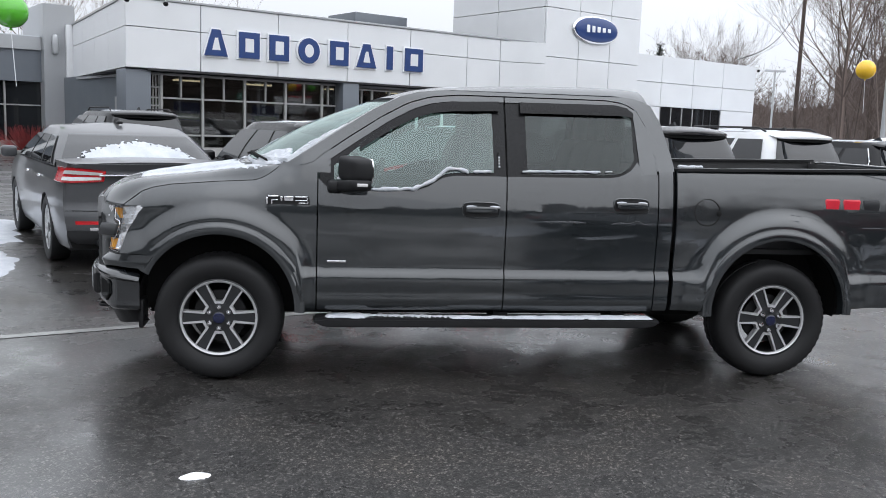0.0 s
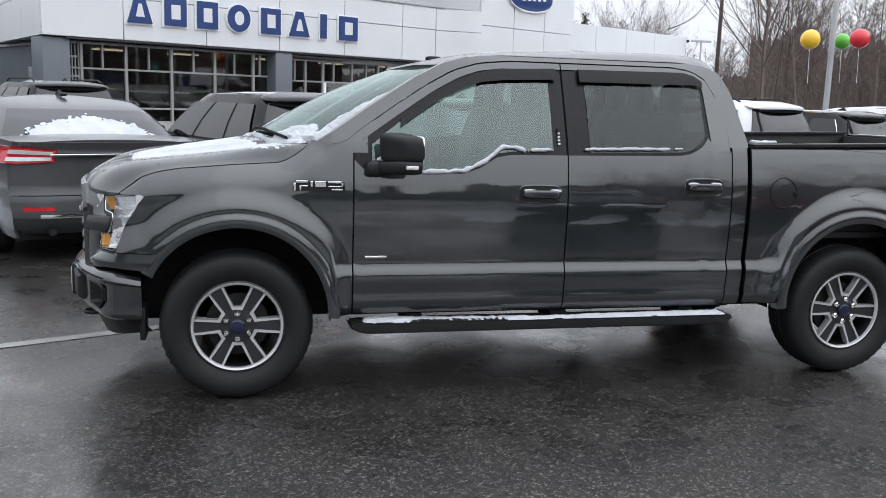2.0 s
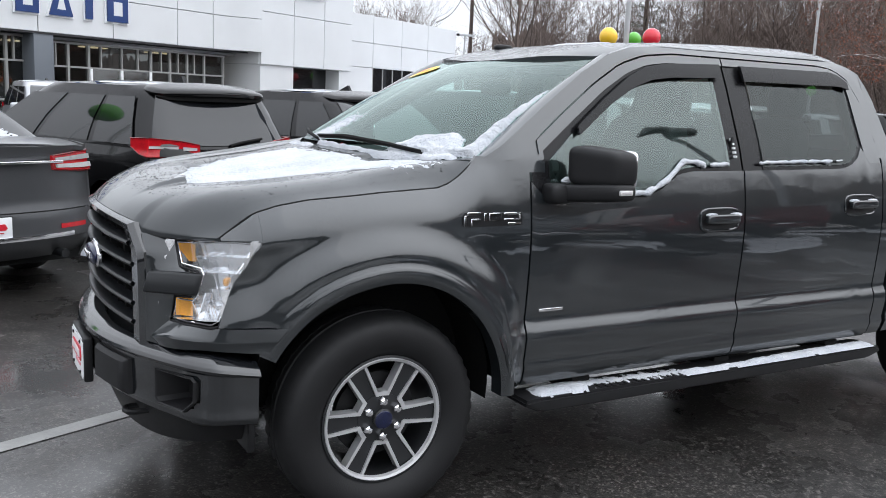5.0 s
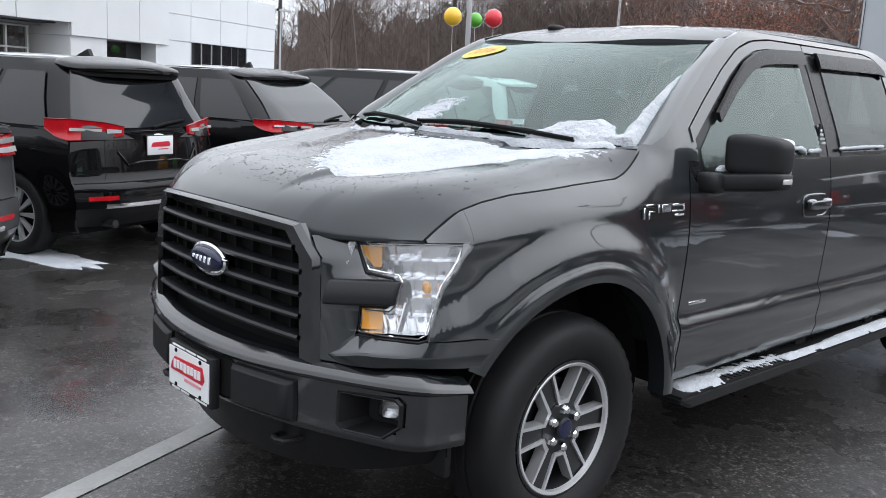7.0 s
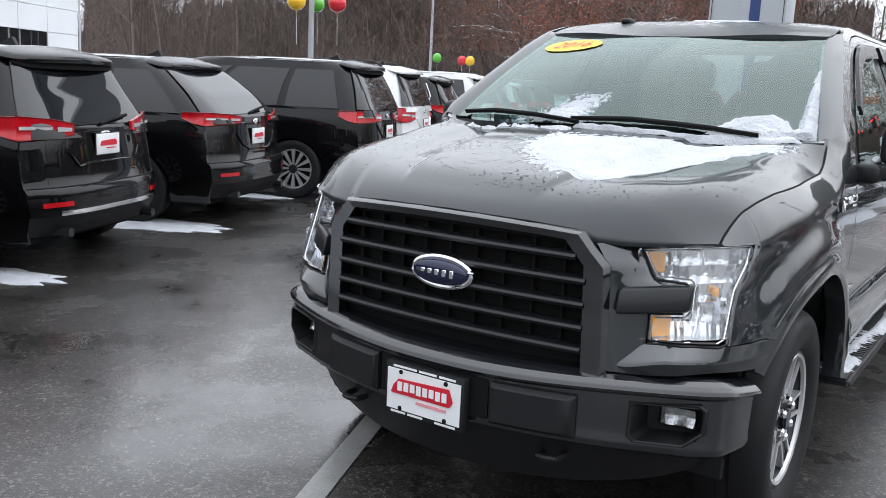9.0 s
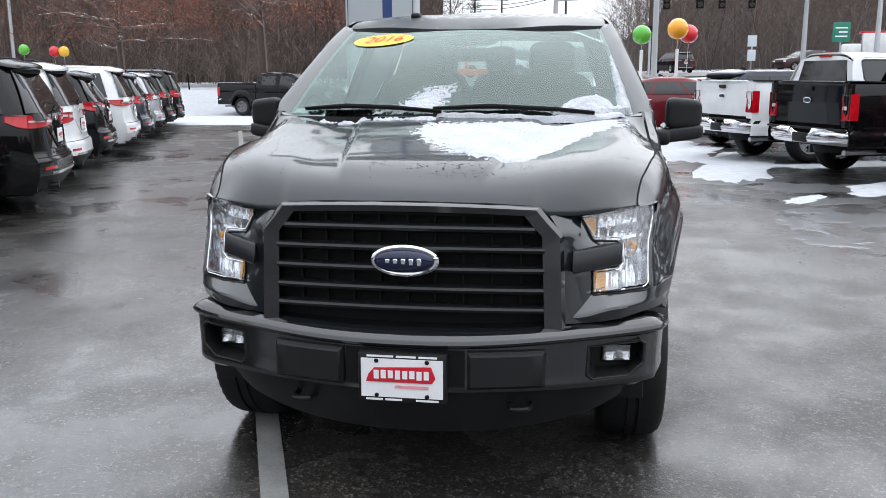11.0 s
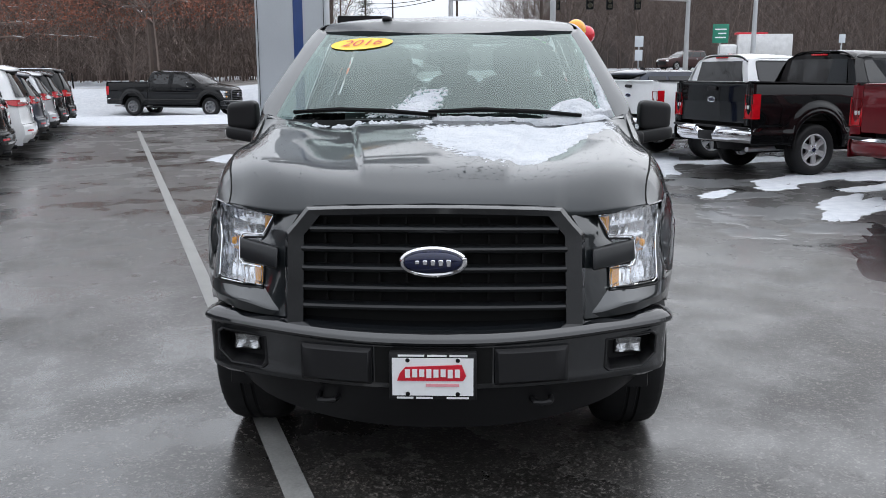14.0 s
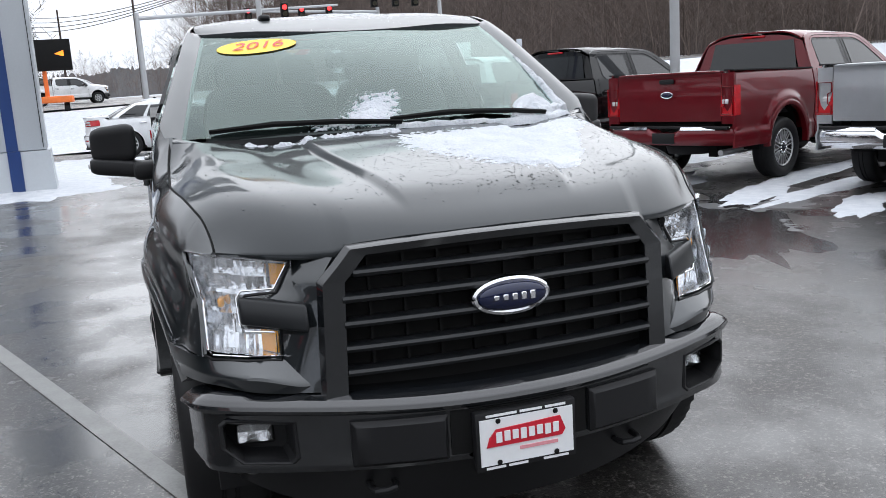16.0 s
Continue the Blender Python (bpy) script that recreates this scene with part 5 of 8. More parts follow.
part("headliner", sheet(lambda u, v: roof_pt(0.02 + 0.96 * u, -0.96 + 1.92 * v) - Vector((0, 0, 0.045)), 10, 8), mat("headliner", (0.32, 0.32, 0.31), 0.9), hero, "pale grey headliner")
for s in (-1, 1):
    part("sun_visor", boxed(1.06, s * 0.12, 1.745, 1.22, s * 0.52, 1.765, 0.01), M["seat_cloth"], hero)
    part("door_card", sheet(lambda u, v: Vector((0.70 + 2.05 * u, s * (0.86 + 0.03 * v), 0.62 + 0.62 * v)), 4, 3, 0.02, (0, s, 0)), M["seat_cloth"], hero)
part("roof_fin", blob(bmesh.new(), (1.30, 0.36, 1.890), (0.055, 0.028, 0.017), 3), M["black_plastic"], hero, "black roof aerial base")
# wipers
for pts in (((0.02, 0.88), (0.045, 0.60), (0.03, 0.30), (-0.005, 0.03)), ((0.02, 0.08), (0.04, -0.22), (0.02, -0.57), (-0.01, -0.78))):
    q = [shield_pt(u, v) + Vector((-0.014, 0, 0.017)) for u, v in pts]
    w = part("wiper", tube(bmesh.new(), q, [0.006, 0.010, 0.009, 0.006], 6), M["deep_black"], hero, "black wiper arm and blade")
    part("blade", tube(bmesh.new(), [p + Vector((0.007, 0, -0.008)) for p in q], 0.005, 5), M["rubber"], w)
# year sticker on the windshield
UP = Vector((-0.53, 0, 0.85))


def sticker_pt(dx, dy, off):
    return shield_pt(0.825 + dy / 0.91, 0.652 - dx / 0.72) + UP * off


stk = part("year_sticker", sheet(lambda u, v: sticker_pt(0.172 * math.cos(2 * math.pi * u) * max(0.001, v), 0.082 * math.sin(2 * math.pi * u) * max(0.001, v) + 0.15 * 0.172 * math.cos(2 * math.pi * u) * v, 0.005), 40, 6), M["yellow"], hero, "yellow oval year sticker")
fc = bpy.data.curves.new("year_text", "FONT")
fc.body, fc.size, fc.align_x, fc.align_y, fc.shear = "2016", 0.115, "CENTER", "CENTER", 0.25
fo = bpy.data.objects.new("year_text", fc)
me = bpy.data.meshes.new_from_object(fo)
bpy.data.objects.remove(fo)
tb = bmesh.new()
tb.from_mesh(me)
bmesh.ops.triangulate(tb, faces=tb.faces)
bmesh.ops.subdivide_edges(tb, edges=tb.edges, cuts=1)
for v in tb.verts:
    v.co = sticker_pt(v.co.x * 0.98, v.co.y + 0.15 * v.co.x, 0.009)
part("year_text", tb, M["text_red"], stk, "red digits 2016")
# front plate
plate_x = -0.944
pf = part("plate_frame", boxed(plate_x, -0.158, 0.425, plate_x + 0.035, 0.158, 0.605, 0.006), M["black_plastic"], hero, "black dealer plate frame with white bars")
part("plate", boxed(plate_x - 0.004, -0.146, 0.445, plate_x + 0.01, 0.146, 0.585), M["sign_white"], pf, "white dealer plate")
part("print", prism(bmesh.new(), [(0.128, 0.502), (-0.108, 0.502), (-0.120, 0.520), (-0.104, 0.562), (0.098, 0.553), (0.118, 0.530)], 0, plate_x - 0.008, plate_x - 0.003), M["red"], pf, "red slanted name block")
for i in range(8):
    y = 0.090 - 0.0255 * i
    part("print_light", boxed(plate_x - 0.011, y - 0.009, 0.514 + 0.002 * (i % 3), plate_x - 0.0075, y + 0.009, 0.545 + 0.001 * (i % 2)), M["sign_white"], pf)
part("print", boxed(plate_x - 0.007, -0.095, 0.480, plate_x - 0.003, 0.025, 0.490), mat("pale_red_print", (0.72, 0.30, 0.33), 0.5), pf)
for y0, y1, z in ((-0.125, -0.06, 0.594), (-0.05, 0.02, 0.594), (0.03, 0.125, 0.594), (-0.13, -0.05, 0.4355), (0.0, 0.06, 0.4355), (0.07, 0.13, 0.4355)):
    part("frame_print", boxed(plate_x - 0.002, y0, z - 0.0035, plate_x + 0.003, y1, z + 0.0035), M["sign_white"], pf, "white bar of small lettering")
for y in (-0.09, 0.09):
    for z in (0.452, 0.578):
        part("screw", blob(bmesh.new(), (plate_x - 0.006, y, z), (0.004, 0.008, 0.008), 2.2, 12, 6), M["deep_black"], pf)
# badges on the driver's side
bd = part("fender_badge", prism(bmesh.new(), [(0.30, 1.128), (0.555, 1.128), (0.555, 1.150), (0.55, 1.176), (0.30, 1.182), (0.285, 1.165), (0.285, 1.135)], 1, -(half_width(0.42, 1.15) + 0.005), -half_width(0.42, 1.15) + 0.02), M["black_plastic"], hero, "chrome and black model badge")
yb = -(half_width(0.42, 1.15) + 0.012)
for x0, x1, z0, z1 in ((0.288, 0.300, 1.130, 1.172), (0.300, 0.362, 1.172, 1.184), (0.318, 0.362, 1.152, 1.160), (0.318, 0.328, 1.130, 1.155), (0.375, 0.388, 1.150, 1.180), (0.398, 0.455, 1.150, 1.180), (0.465, 0.545, 1.170, 1.180), (0.465, 0.545, 1.150, 1.157), (0.535, 0.545, 1.150, 1.180), (0.485, 0.545, 1.132, 1.142)):
    part("badge_stroke", boxed(x0, yb, z0, x1, yb + 0.008, z1, 0.002, 1), M["chrome"], bd)
part("door_badge", boxed(0.665, -(half_width(0.73, 0.775) + 0.006), 0.768, 0.785, -(half_width(0.73, 0.775) - 0.01), 0.782, 0.003), M["chrome"], hero, "small chrome name strip")
fx = bmesh.new()
for x0, x1, z0, z1 in ((3.985, 4.10, 1.165, 1.245), (4.115, 4.25, 1.165, 1.245)):
    box(fx, x0, -(half_width(4.2, 1.2) + 0.004), z0, x1, -(half_width(4.2, 1.2) - 0.02), z1, 0.012, 1)
part("bed_decal", fx, M["red"], hero, "red block of the bed-side decal")
part("bed_decal", boxed(4.265, -(half_width(4.3, 1.2) + 0.004), 1.165, 4.39, -(half_width(4.3, 1.2) - 0.02), 1.245, 0.012), M["dark_alloy"], hero, "grey block of the bed-side decal")
part("bed_decal", boxed(4.16, -(half_width(4.3, 1.15) + 0.004), 1.142, 4.39, -(half_width(4.3, 1.15) - 0.02), 1.155), M["dark_alloy"], hero, "thin grey bar of the bed-side decal")
ring = bmesh.new()
tube(ring, [on_side(3.155 + 0.088 * math.cos(a), 1.135 + 0.088 * math.sin(a), 0.0) for a in [2 * math.pi * i / 40 for i in range(41)]], 0.0035, 5, False)
part("fuel_door", ring, M["deep_black"], hero, "round fuel door")
part("fuel_latch", blob(bmesh.new(), on_side(3.235, 1.13, 0.004), (0.018, 0.006, 0.018), 2.4, 14, 8), M["deep_black"], hero)
part("door_keypad", boxed(1.742, -(half_width(1.75, 1.45) + 0.004), 1.385, 1.758, -(half_width(1.75, 1.42) - 0.02), 1.485, 0.003), M["black_plastic"], hero)
for i in range(5):
    z = 1.397 + 0.019 * i
    part("key", boxed(1.745, -(half_width(1.75, z) + 0.010), z - 0.005, 1.755, -(half_width(1.75, z) - 0.005), z + 0.005), M["sign_white"], hero)
# snow on the truck
HOOD_SNOW = [(0.96, -0.86), (0.80, -0.80), (0.60, -0.66), (0.45, -0.58), (0.28, -0.46), (0.23, -0.37), (0.28, -0.24), (0.38, -0.13), (0.52, -0.05), (0.60, -0.01), (0.70, -0.04), (0.82, -0.10), (0.92, -0.30), (0.96, -0.60)]
part("hood_snow", snow_cover(hood_pt, HOOD_SNOW, (0.15, 1.0, -0.96, 0.42), 130, 170, 1.05, 0.85, 0.008, 0.030, 1.0, Vector((0, 0, 1)), 0.03, 9), M["snow"], hero, "melting snow on the hood", 80)
part("hood_snow", snow_cover(hood_pt, [(0.24, -0.30), (0.34, -0.12), (0.52, 0.02), (0.70, 0.12), (0.90, 0.08), (0.92, -0.30), (0.96, -0.88), (0.80, -0.86), (0.58, -0.2), (0.40, -0.25)], (0.15, 1.0, -0.92, 0.42), 150, 200, 1.05, 0.85, 0.003, 0.060, 21.0, Vector((0, 0, 1)), 0.06, 40), M["snow"], hero, "crumbs of melting snow on the hood", 80)
part("cowl_snow", snow_cover(hood_pt, [(0.945, 0.05), (0.985, 0.05), (0.985, 0.70), (0.955, 0.70)], (0.88, 1.0, 0.0, 0.85), 26, 150, 1.05, 0.85, 0.014, 0.030, 2.0, Vector((0, 0, 1)), 0.03, 22), M["snow"], hero, "scattered lumps of snow below the windshield", 80)
part("cowl_snow", snow_cover(lambda u, v: hood_pt(1, v).lerp(WS_LOW(v), u), [(0, -0.92), (1.0, -0.92), (1.0, 0.05), (0, 0.05)], (0, 1, -0.97, 0.1), 10, 100, 0.05, 0.85, 0.014, 0.012, 5.0, Vector((0, 0, 1)), 0.02, 9), M["snow"], hero, "snow in the windshield cowl", 80)
part("windshield_snow", snow_cover(shield_pt, [(0, -0.56), (0.10, -0.63), (0.155, -0.72), (0.18, -0.82), (0.125, -0.885), (0.06, -0.89), (0.09, -0.93), (0.05, -0.985), (0, -0.99)], (0, 0.25, -1.0, -0.45), 70, 110, 0.95, 0.80, 0.020, 0.010, 3.0, UP, 0.03, 16), M["snow"], hero, "lump of snow in the windshield corner", 80)
part("windshield_snow", snow_cover(shield_pt, [(0, -0.90), (0.05, -0.93), (0.35, -0.952), (0.60, -0.978), (0.62, -1.0), (0, -1.0)], (0, 0.66, -1.0, -0.82), 120, 24, 0.95, 0.80, 0.026, 0.007, 4.0, UP, 0.018, 12), M["snow"], hero, "band of snow along the windshield pillar", 80)
part("windshield_frost", snow_cover(shield_pt, [(0, 0.44), (0.07, 0.30), (0.17, 0.20), (0.25, 0.14), (0.24, -0.01), (0.12, 0.02), (0, 0.05)], (0, 0.34, -0.1, 0.52), 150, 190, 0.95, 0.80, 0.004, 0.060, 6.0, UP, 0.05, 45), M["snow"], hero, "crumbling frost on the windshield", 80)
for pts, r in (([(0.93, 1.232), (1.20, 1.244), (1.30, 1.285), (1.37, 1.335), (1.42, 1.375), (1.50, 1.372), (1.545, 1.362)], 0.015), ([(1.535, 1.375), (1.545, 1.345)], 0.012), ([(1.58, 1.360), (1.70, 1.365)], 0.011), ([(1.90, 1.370), (2.12, 1.375), (2.42, 1.380)], 0.010), ([(2.45, 1.381), (2.50, 1.384)], 0.006)):
    part("window_snow", lumpy(bmesh.new(), [on_side(x, z, 0.006) for x, z in pts], r, 3.0), M["snow"], hero, "string of snow along the window sill", 80)
part("mirror_snow", lumpy(bmesh.new(), [(0.72, -0.99, 1.30), (0.76, -1.0, 1.305), (0.79, -1.01, 1.29)], 0.018, 4), M["snow"], hero)
STEP = lambda u, v: Vector((0.62 + 2.22 * u, -1.03 + 0.15 * v, 0.427))
part("step_snow", snow_cover(STEP, [(0.02, 0.10), (0.13, 0.05), (0.16, 0.9), (0.02, 0.9)], (0, 0.2, 0.0, 1.05), 60, 14, 2.22, 0.15, 0.012, 0.010, 7.0, Vector((0, 0, 1)), 0.02, 14), M["snow"], hero, "snow on the running board", 80)
part("step_snow", snow_cover(STEP, [(0.14, 0.35), (0.38, 0.15), (0.38, 0.6), (0.14, 0.9)], (0.1, 0.4, 0.05, 1.05), 120, 20, 2.22, 0.15, 0.006, 0.035, 8.0, Vector((0, 0, 1)), 0.03, 28), M["snow"], hero, "crumbs of snow on the running board", 80)
part("step_snow", snow_cover(STEP, [(0.38, 0.06), (0.985, 0.06), (0.98, 0.62), (0.70, 0.55), (0.55, 0.40), (0.37, 0.45)], (0.33, 1.0, 0.0, 1.05), 160, 14, 2.22, 0.15, 0.014, 0.005, 9.0, Vector((0, 0, 1)), 0.02, 10), M["snow"], hero, "snow on the running board", 80)
part("rail_snow", lumpy(bmesh.new(), [(2.97, -0.86, 1.425), (3.15, -0.86, 1.428)], 0.012, 3), M["snow"], hero)
for x, z in ((1.57, 1.140), (1.72, 1.140), (2.56, 1.185), (2.70, 1.185)):
    part("handle_snow", blob(bmesh.new(), on_side(x, z, 0.02), (0.035, 0.014, 0.010), 2.5, 14, 8), M["snow"], hero)
part("roof_snow", snow_cover(lambda u, v: roof_pt(u, v), [(0.22, -0.30), (0.34, -0.35), (0.34, 0.12), (0.24, 0.1)], (0.16, 0.42, -0.5, 0.25), 30, 70, 1.8, 0.7, 0.006, 0.09, 12.0, Vector((0, 0, 1)), 0.04, 8), M["snow"], hero, "thin crust of snow on the roof", 80)
# melt water standing in beads on the hood
drops = bmesh.new()
rng = random.Random(8)
made = 0
while made < 3000:
    u, v = rng.uniform(0.10, 0.97), rng.uniform(-0.95, 0.95)
    near = inside([(a, b) for a, b in HOOD_SNOW], u, v)
    if near > 0.01 or rng.random() > 0.12 + 0.9 * math.exp(near * 4.5) * (1.2 if v > -0.3 else 0.5):
        continue
    made += 1
    r = 0.0011 + 0.0030 * rng.random() ** 3
    c = hood_pt(u, v)
    top_v = drops.verts.new(c + Vector((0, 0, 0.55 * r)))
    k = rng.uniform(0.8, 1.7)
    ring = [drops.verts.new(c + Vector((r * k * math.cos(a), r * math.sin(a), -0.0003))) for a in [2 * math.pi * q / 7 for q in range(7)]]
    for q in range(7):
        drops.faces.new((top_v, ring[q], ring[(q + 1) % 7]))
wet = part("melt_water", drops, mat("water_drop", (0.006, 0.0065, 0.007), 0.05, 0, 0.0, 0.1, 5, 60, 0, 0.001, 0.6), hero, "beads of melt water on the hood", 80)
wet["kind"] = "stuff"

# ---- other cars: x forward from the rear bumper, y to the left, z up ----
def car_wheel(n=10, r=0.345, dark="dark_alloy", bright="alloy"):
    k = r / TYRE_R
    rim = 0.243 * k / 0.9
    tyre = turned(bmesh.new(), [(rim, -0.09), (rim + 0.02, -0.105), (r - 0.04, -0.112), (r - 0.012, -0.10), (r, -0.075), (r, 0.075), (r - 0.012, 0.10), (rim, 0.09)], 48, "y")
    barrel = turned(bmesh.new(), [(rim + 0.004, -0.092), (rim - 0.012, -0.088), (rim - 0.02, 0.07)], 40, "y")
    spoke = bmesh.new()
    for a0, a1, y0, y1 in ((-0.11, 0.11, -0.085, -0.088),):
        f = [spoke.verts.new((rr * math.cos(a), y, rr * math.sin(a))) for rr, y, w in ((0.04, -0.080, 2.0), (rim - 0.008, -0.088, 1.0)) for a in (-0.10 * w, 0.10 * w)]
        g = [spoke.verts.new((v.co.x, v.co.y + 0.03, v.co.z)) for v in f]
        for q in ((f[0], f[1], f[3], f[2]), (f[0], f[2], g[2], g[0]), (f[1], g[1], g[3], f[3])):
            spoke.faces.new(q)
    bmesh.ops.recalc_face_normals(spoke, faces=spoke.faces)
    hub = turned(bmesh.new(), [(0.06, -0.05), (0.055, -0.086), (0.02, -0.092), (0.001, -0.093)], 20, "y")
    # no brake part: a near-black disc stands for the shade behind the spokes
    back = turned(bmesh.new(), [(rim - 0.02, -0.02), (0.001, -0.02)], 32, "y")
    return {"tyre": finish("tyre", tyre, M["rubber"]), "rim": finish("rim", barrel, M[bright]), "spoke": finish("spoke", spoke, M[bright], 20), "hub": finish("hub", hub, M[dark]), "back": finish("wheel_back", back, M["deep_black"]), "n": n, "r": r}


CAR_WHEELS = {"ten": car_wheel(10), "five": car_wheel(5), "big": car_wheel(12, 0.37), "small": car_wheel(5, 0.335)}


def arch_top(x, axles, r, foot):
    z = foot
    for c in axles:
        d = r * r - (x - c) ** 2
        if d > 0:
            z = max(z, 0.34 + math.sqrt(d))
    return z


def car(m, body, label, category="suv", L=4.65, W=1.86, H=1.66, belt=1.05, axles=(0.95, 3.70), tyre="ten", rear=((0.30, 0.06), (0.45, 0.0), (0.62, 0.01), (0.66, 0.05), (1.02, 0.10)),
        roof=((1.02, 0.10), (1.30, 0.28), (1.55, 0.42), (1.66, 0.62)), front=((1.02, 3.45), (1.30, 2.98), (1.55, 2.45), (1.66, 2.05)), deck=None, hood=1.0, lamp=(0.42, 0.92, 0.98, 1.13), lamp_mat_="red_lens",
        spoiler=True, snow=0.0, chrome=True, plate=0.86, rails=False, group="", cladding=True, nose=True, trim_chrome=False):
    ob = thing("sedan" if category == "sedan" else ("hatchback" if category == "hatchback" else "suv"), m, label, category, group)
    P = M[body]
    hw = W / 2
    r_arch = CAR_WHEELS[tyre]["r"] + 0.05
    prof = [(0.20, 0.90), (0.32, 0.955), (0.55, 0.99), (0.72, 1.0), (belt - 0.12, 0.985), (belt, 0.945)]

    def plan(x):
        a, b = max(0.0, (0.55 - x) / 0.55), max(0.0, (x - L + 0.9) / 0.9)
        return 1 - 0.10 * a ** 2.0 - 0.20 * b ** 2.2

    def top(x):
        if deck and x < deck[0]:
            return deck[1] - 0.03 * (1 - x / deck[0]) ** 2
        f = front[0][1]
        if x > f:
            t = (x - f) / (L - f)
            return belt - 0.01 - (belt - hood + 0.04) * t - 0.22 * t ** 5
        return belt

    def side(u, v, s):
        x = 0.16 + (L - 0.28) * u
        lo, hi = arch_top(x, axles, r_arch, 0.24), top(x)
        z = lo + (hi - lo) * v
        px = x + lin(list(rear), z) * max(0.0, 1 - x / 0.9)
        w = hw * plan(x) * lin(prof, z * belt / max(hi, 0.6) if hi < belt else z)
        return Vector((px, s * w, z))
    us = sorted(set([i / 40 for i in range(41)] + [min(1, max(0, (c + r_arch * math.cos(a) - 0.16) / (L - 0.28))) for c in axles for a in [math.pi * i / 14 for i in range(15)]]))
    for s in (-1, 1):
        part("body_side", sheet(lambda u, v: side(u, v, s), 0, 12, 0.02, (0, -s, 0), us=us), P, ob)
    part("bonnet", sheet(lambda u, v: Vector((front[0][1] + (L - 0.12 - front[0][1]) * u, (-1 + 2 * v) * hw * plan(front[0][1] + (L - 0.12 - front[0][1]) * u) * 0.945, top(front[0][1] + (L - 0.12 - front[0][1]) * u) + 0.045 * (1 - (2 * v - 1) ** 2))), 12, 10, 0.02, (0, 0, -1)), P, ob)
    if deck:
        part("boot_lid", sheet(lambda u, v: Vector((0.10 + lin(list(rear), deck[1]) + (deck[0] - 0.0) * u, (-1 + 2 * v) * hw * plan(deck[0] * u) * (0.935 + 0.01 * u), top(deck[0] * u) + 0.03 * (1 - (2 * v - 1) ** 2))), 10, 12, 0.03, (0, 0, -1)), P, ob)
    ztop = deck[1] - 0.02 if deck else belt

    def back(u, v, z0, z1, off=0.0):
        a = -1 + 2 * u
        z = z0 + (z1 - z0) * v
        w = hw * plan(0.16) * lin(prof, z)
        return Vector((lin(list(rear), z) + 0.165 * abs(a) ** 3.4 - off, -a * w, z))
    part("rear_bumper", sheet(lambda u, v: back(u, v, 0.44, 0.64, 0.012), 20, 6, 0.05, (1, 0, 0)), P, ob)
    part("rear_valance", sheet(lambda u, v: back(u, v, 0.28, 0.437, 0.012 - 0.05 * (1 - v) ** 2), 20, 6, 0.05, (1, 0, 0)), M["black_plastic"] if cladding else P, ob, "black lower bumper" if cladding else "")
    hatch = part("boot_face" if deck else "liftgate", sheet(lambda u, v: back(u, v, 0.645, ztop), 20, 10, 0.05, (1, 0, 0)), P, ob)
    if nose:
        part("front_face", sheet(lambda u, v: Vector((L - 0.02 - 0.20 * abs(-1 + 2 * u) ** 3 - 0.08 * abs(2 * v - 0.8), (-1 + 2 * u) * hw * 0.81, 0.24 + (top(L - 0.12) - 0.22) * v)), 16, 10, 0.1, (-1, 0, 0)), P, ob)
        part("grille", sheet(lambda u, v: Vector((L + 0.005 - 0.05 * abs(-1 + 2 * u) ** 2, (-1 + 2 * u) * 0.55, 0.45 + 0.28 * v)), 8, 4, 0.03, (-1, 0, 0)), M["grille_plastic"], ob, "black grille")
        for s in (-1, 1):
            part("headlight", blob(bmesh.new(), (L - 0.19, s * hw * 0.68, 0.74), (0.14, 0.16, 0.07), 3), M["reflector"], ob, "clear headlight")
    # upper body
    levels = 12
    z0, z1 = roof[0][0], min(roof[-1][0], H - 0.055)
    bm = bmesh.new()
    rings = []
    n = 44
    for k in range(levels + 5):
        f = min(1.0, k / levels)
        z = z0 - 0.03 + (z1 - z0 + 0.03) * f
        xr, xf = lin(list(roof), z), lin(list(front), z)
        w = hw * (0.945 - 0.215 * ((z - z0) / (z1 - z0)) ** 1.25) if z > z0 else hw * 0.95
        shrink = 1.0
        if k > levels:
            g = (k - levels) / 4
            shrink = 1 - 0.98 * g
            z = z1 + (H - z1) * math.sin(math.pi / 2 * g)
        ring = []
        for i in range(n):
            a = 2 * math.pi * i / n
            c, s = math.cos(a), math.sin(a)
            q = (abs(c) ** 9 + abs(s) ** 9) ** (-1 / 9)
            ring.append(bm.verts.new(((xr + xf) / 2 + (xf - xr) / 2 * c * q * shrink, w * s * q * shrink, z)))
        rings.append(ring)
    for p, q in zip(rings, rings[1:]):
        for i in range(n):
            j = (i + 1) % n
            bm.faces.new((p[i], p[j], q[j], q[i]))
    bm.faces.new(rings[-1])
    bmesh.ops.recalc_face_normals(bm, faces=bm.faces)
    cab = part("cabin", bm, P, ob, "", 50)
    zw0, zw1 = belt + 0.03, z1 - 0.10

    def wg(z):
        return hw * (0.945 - 0.215 * max(0.0, (z - z0) / (z1 - z0)) ** 1.25)
    length = lin(list(front), zw0) - lin(list(roof), zw0)
    for s in (-1, 1):
        for f0, f1 in ((0.10, 0.30), (0.33, 0.61), (0.64, 0.93)):
            def pane(u, v, f0=f0, f1=f1):
                z = zw0 + (zw1 - zw0) * v
                xr, xf = lin(list(roof), z), lin(list(front), z)
                x = xr + (xf - xr) * (f0 + (f1 - f0) * u)
                return Vector((x, s * (wg(z) + 0.008), z))
            w = part("window", sheet(pane, 6, 6, 0.006, (0, -s, 0)), M["far_glass"], ob)
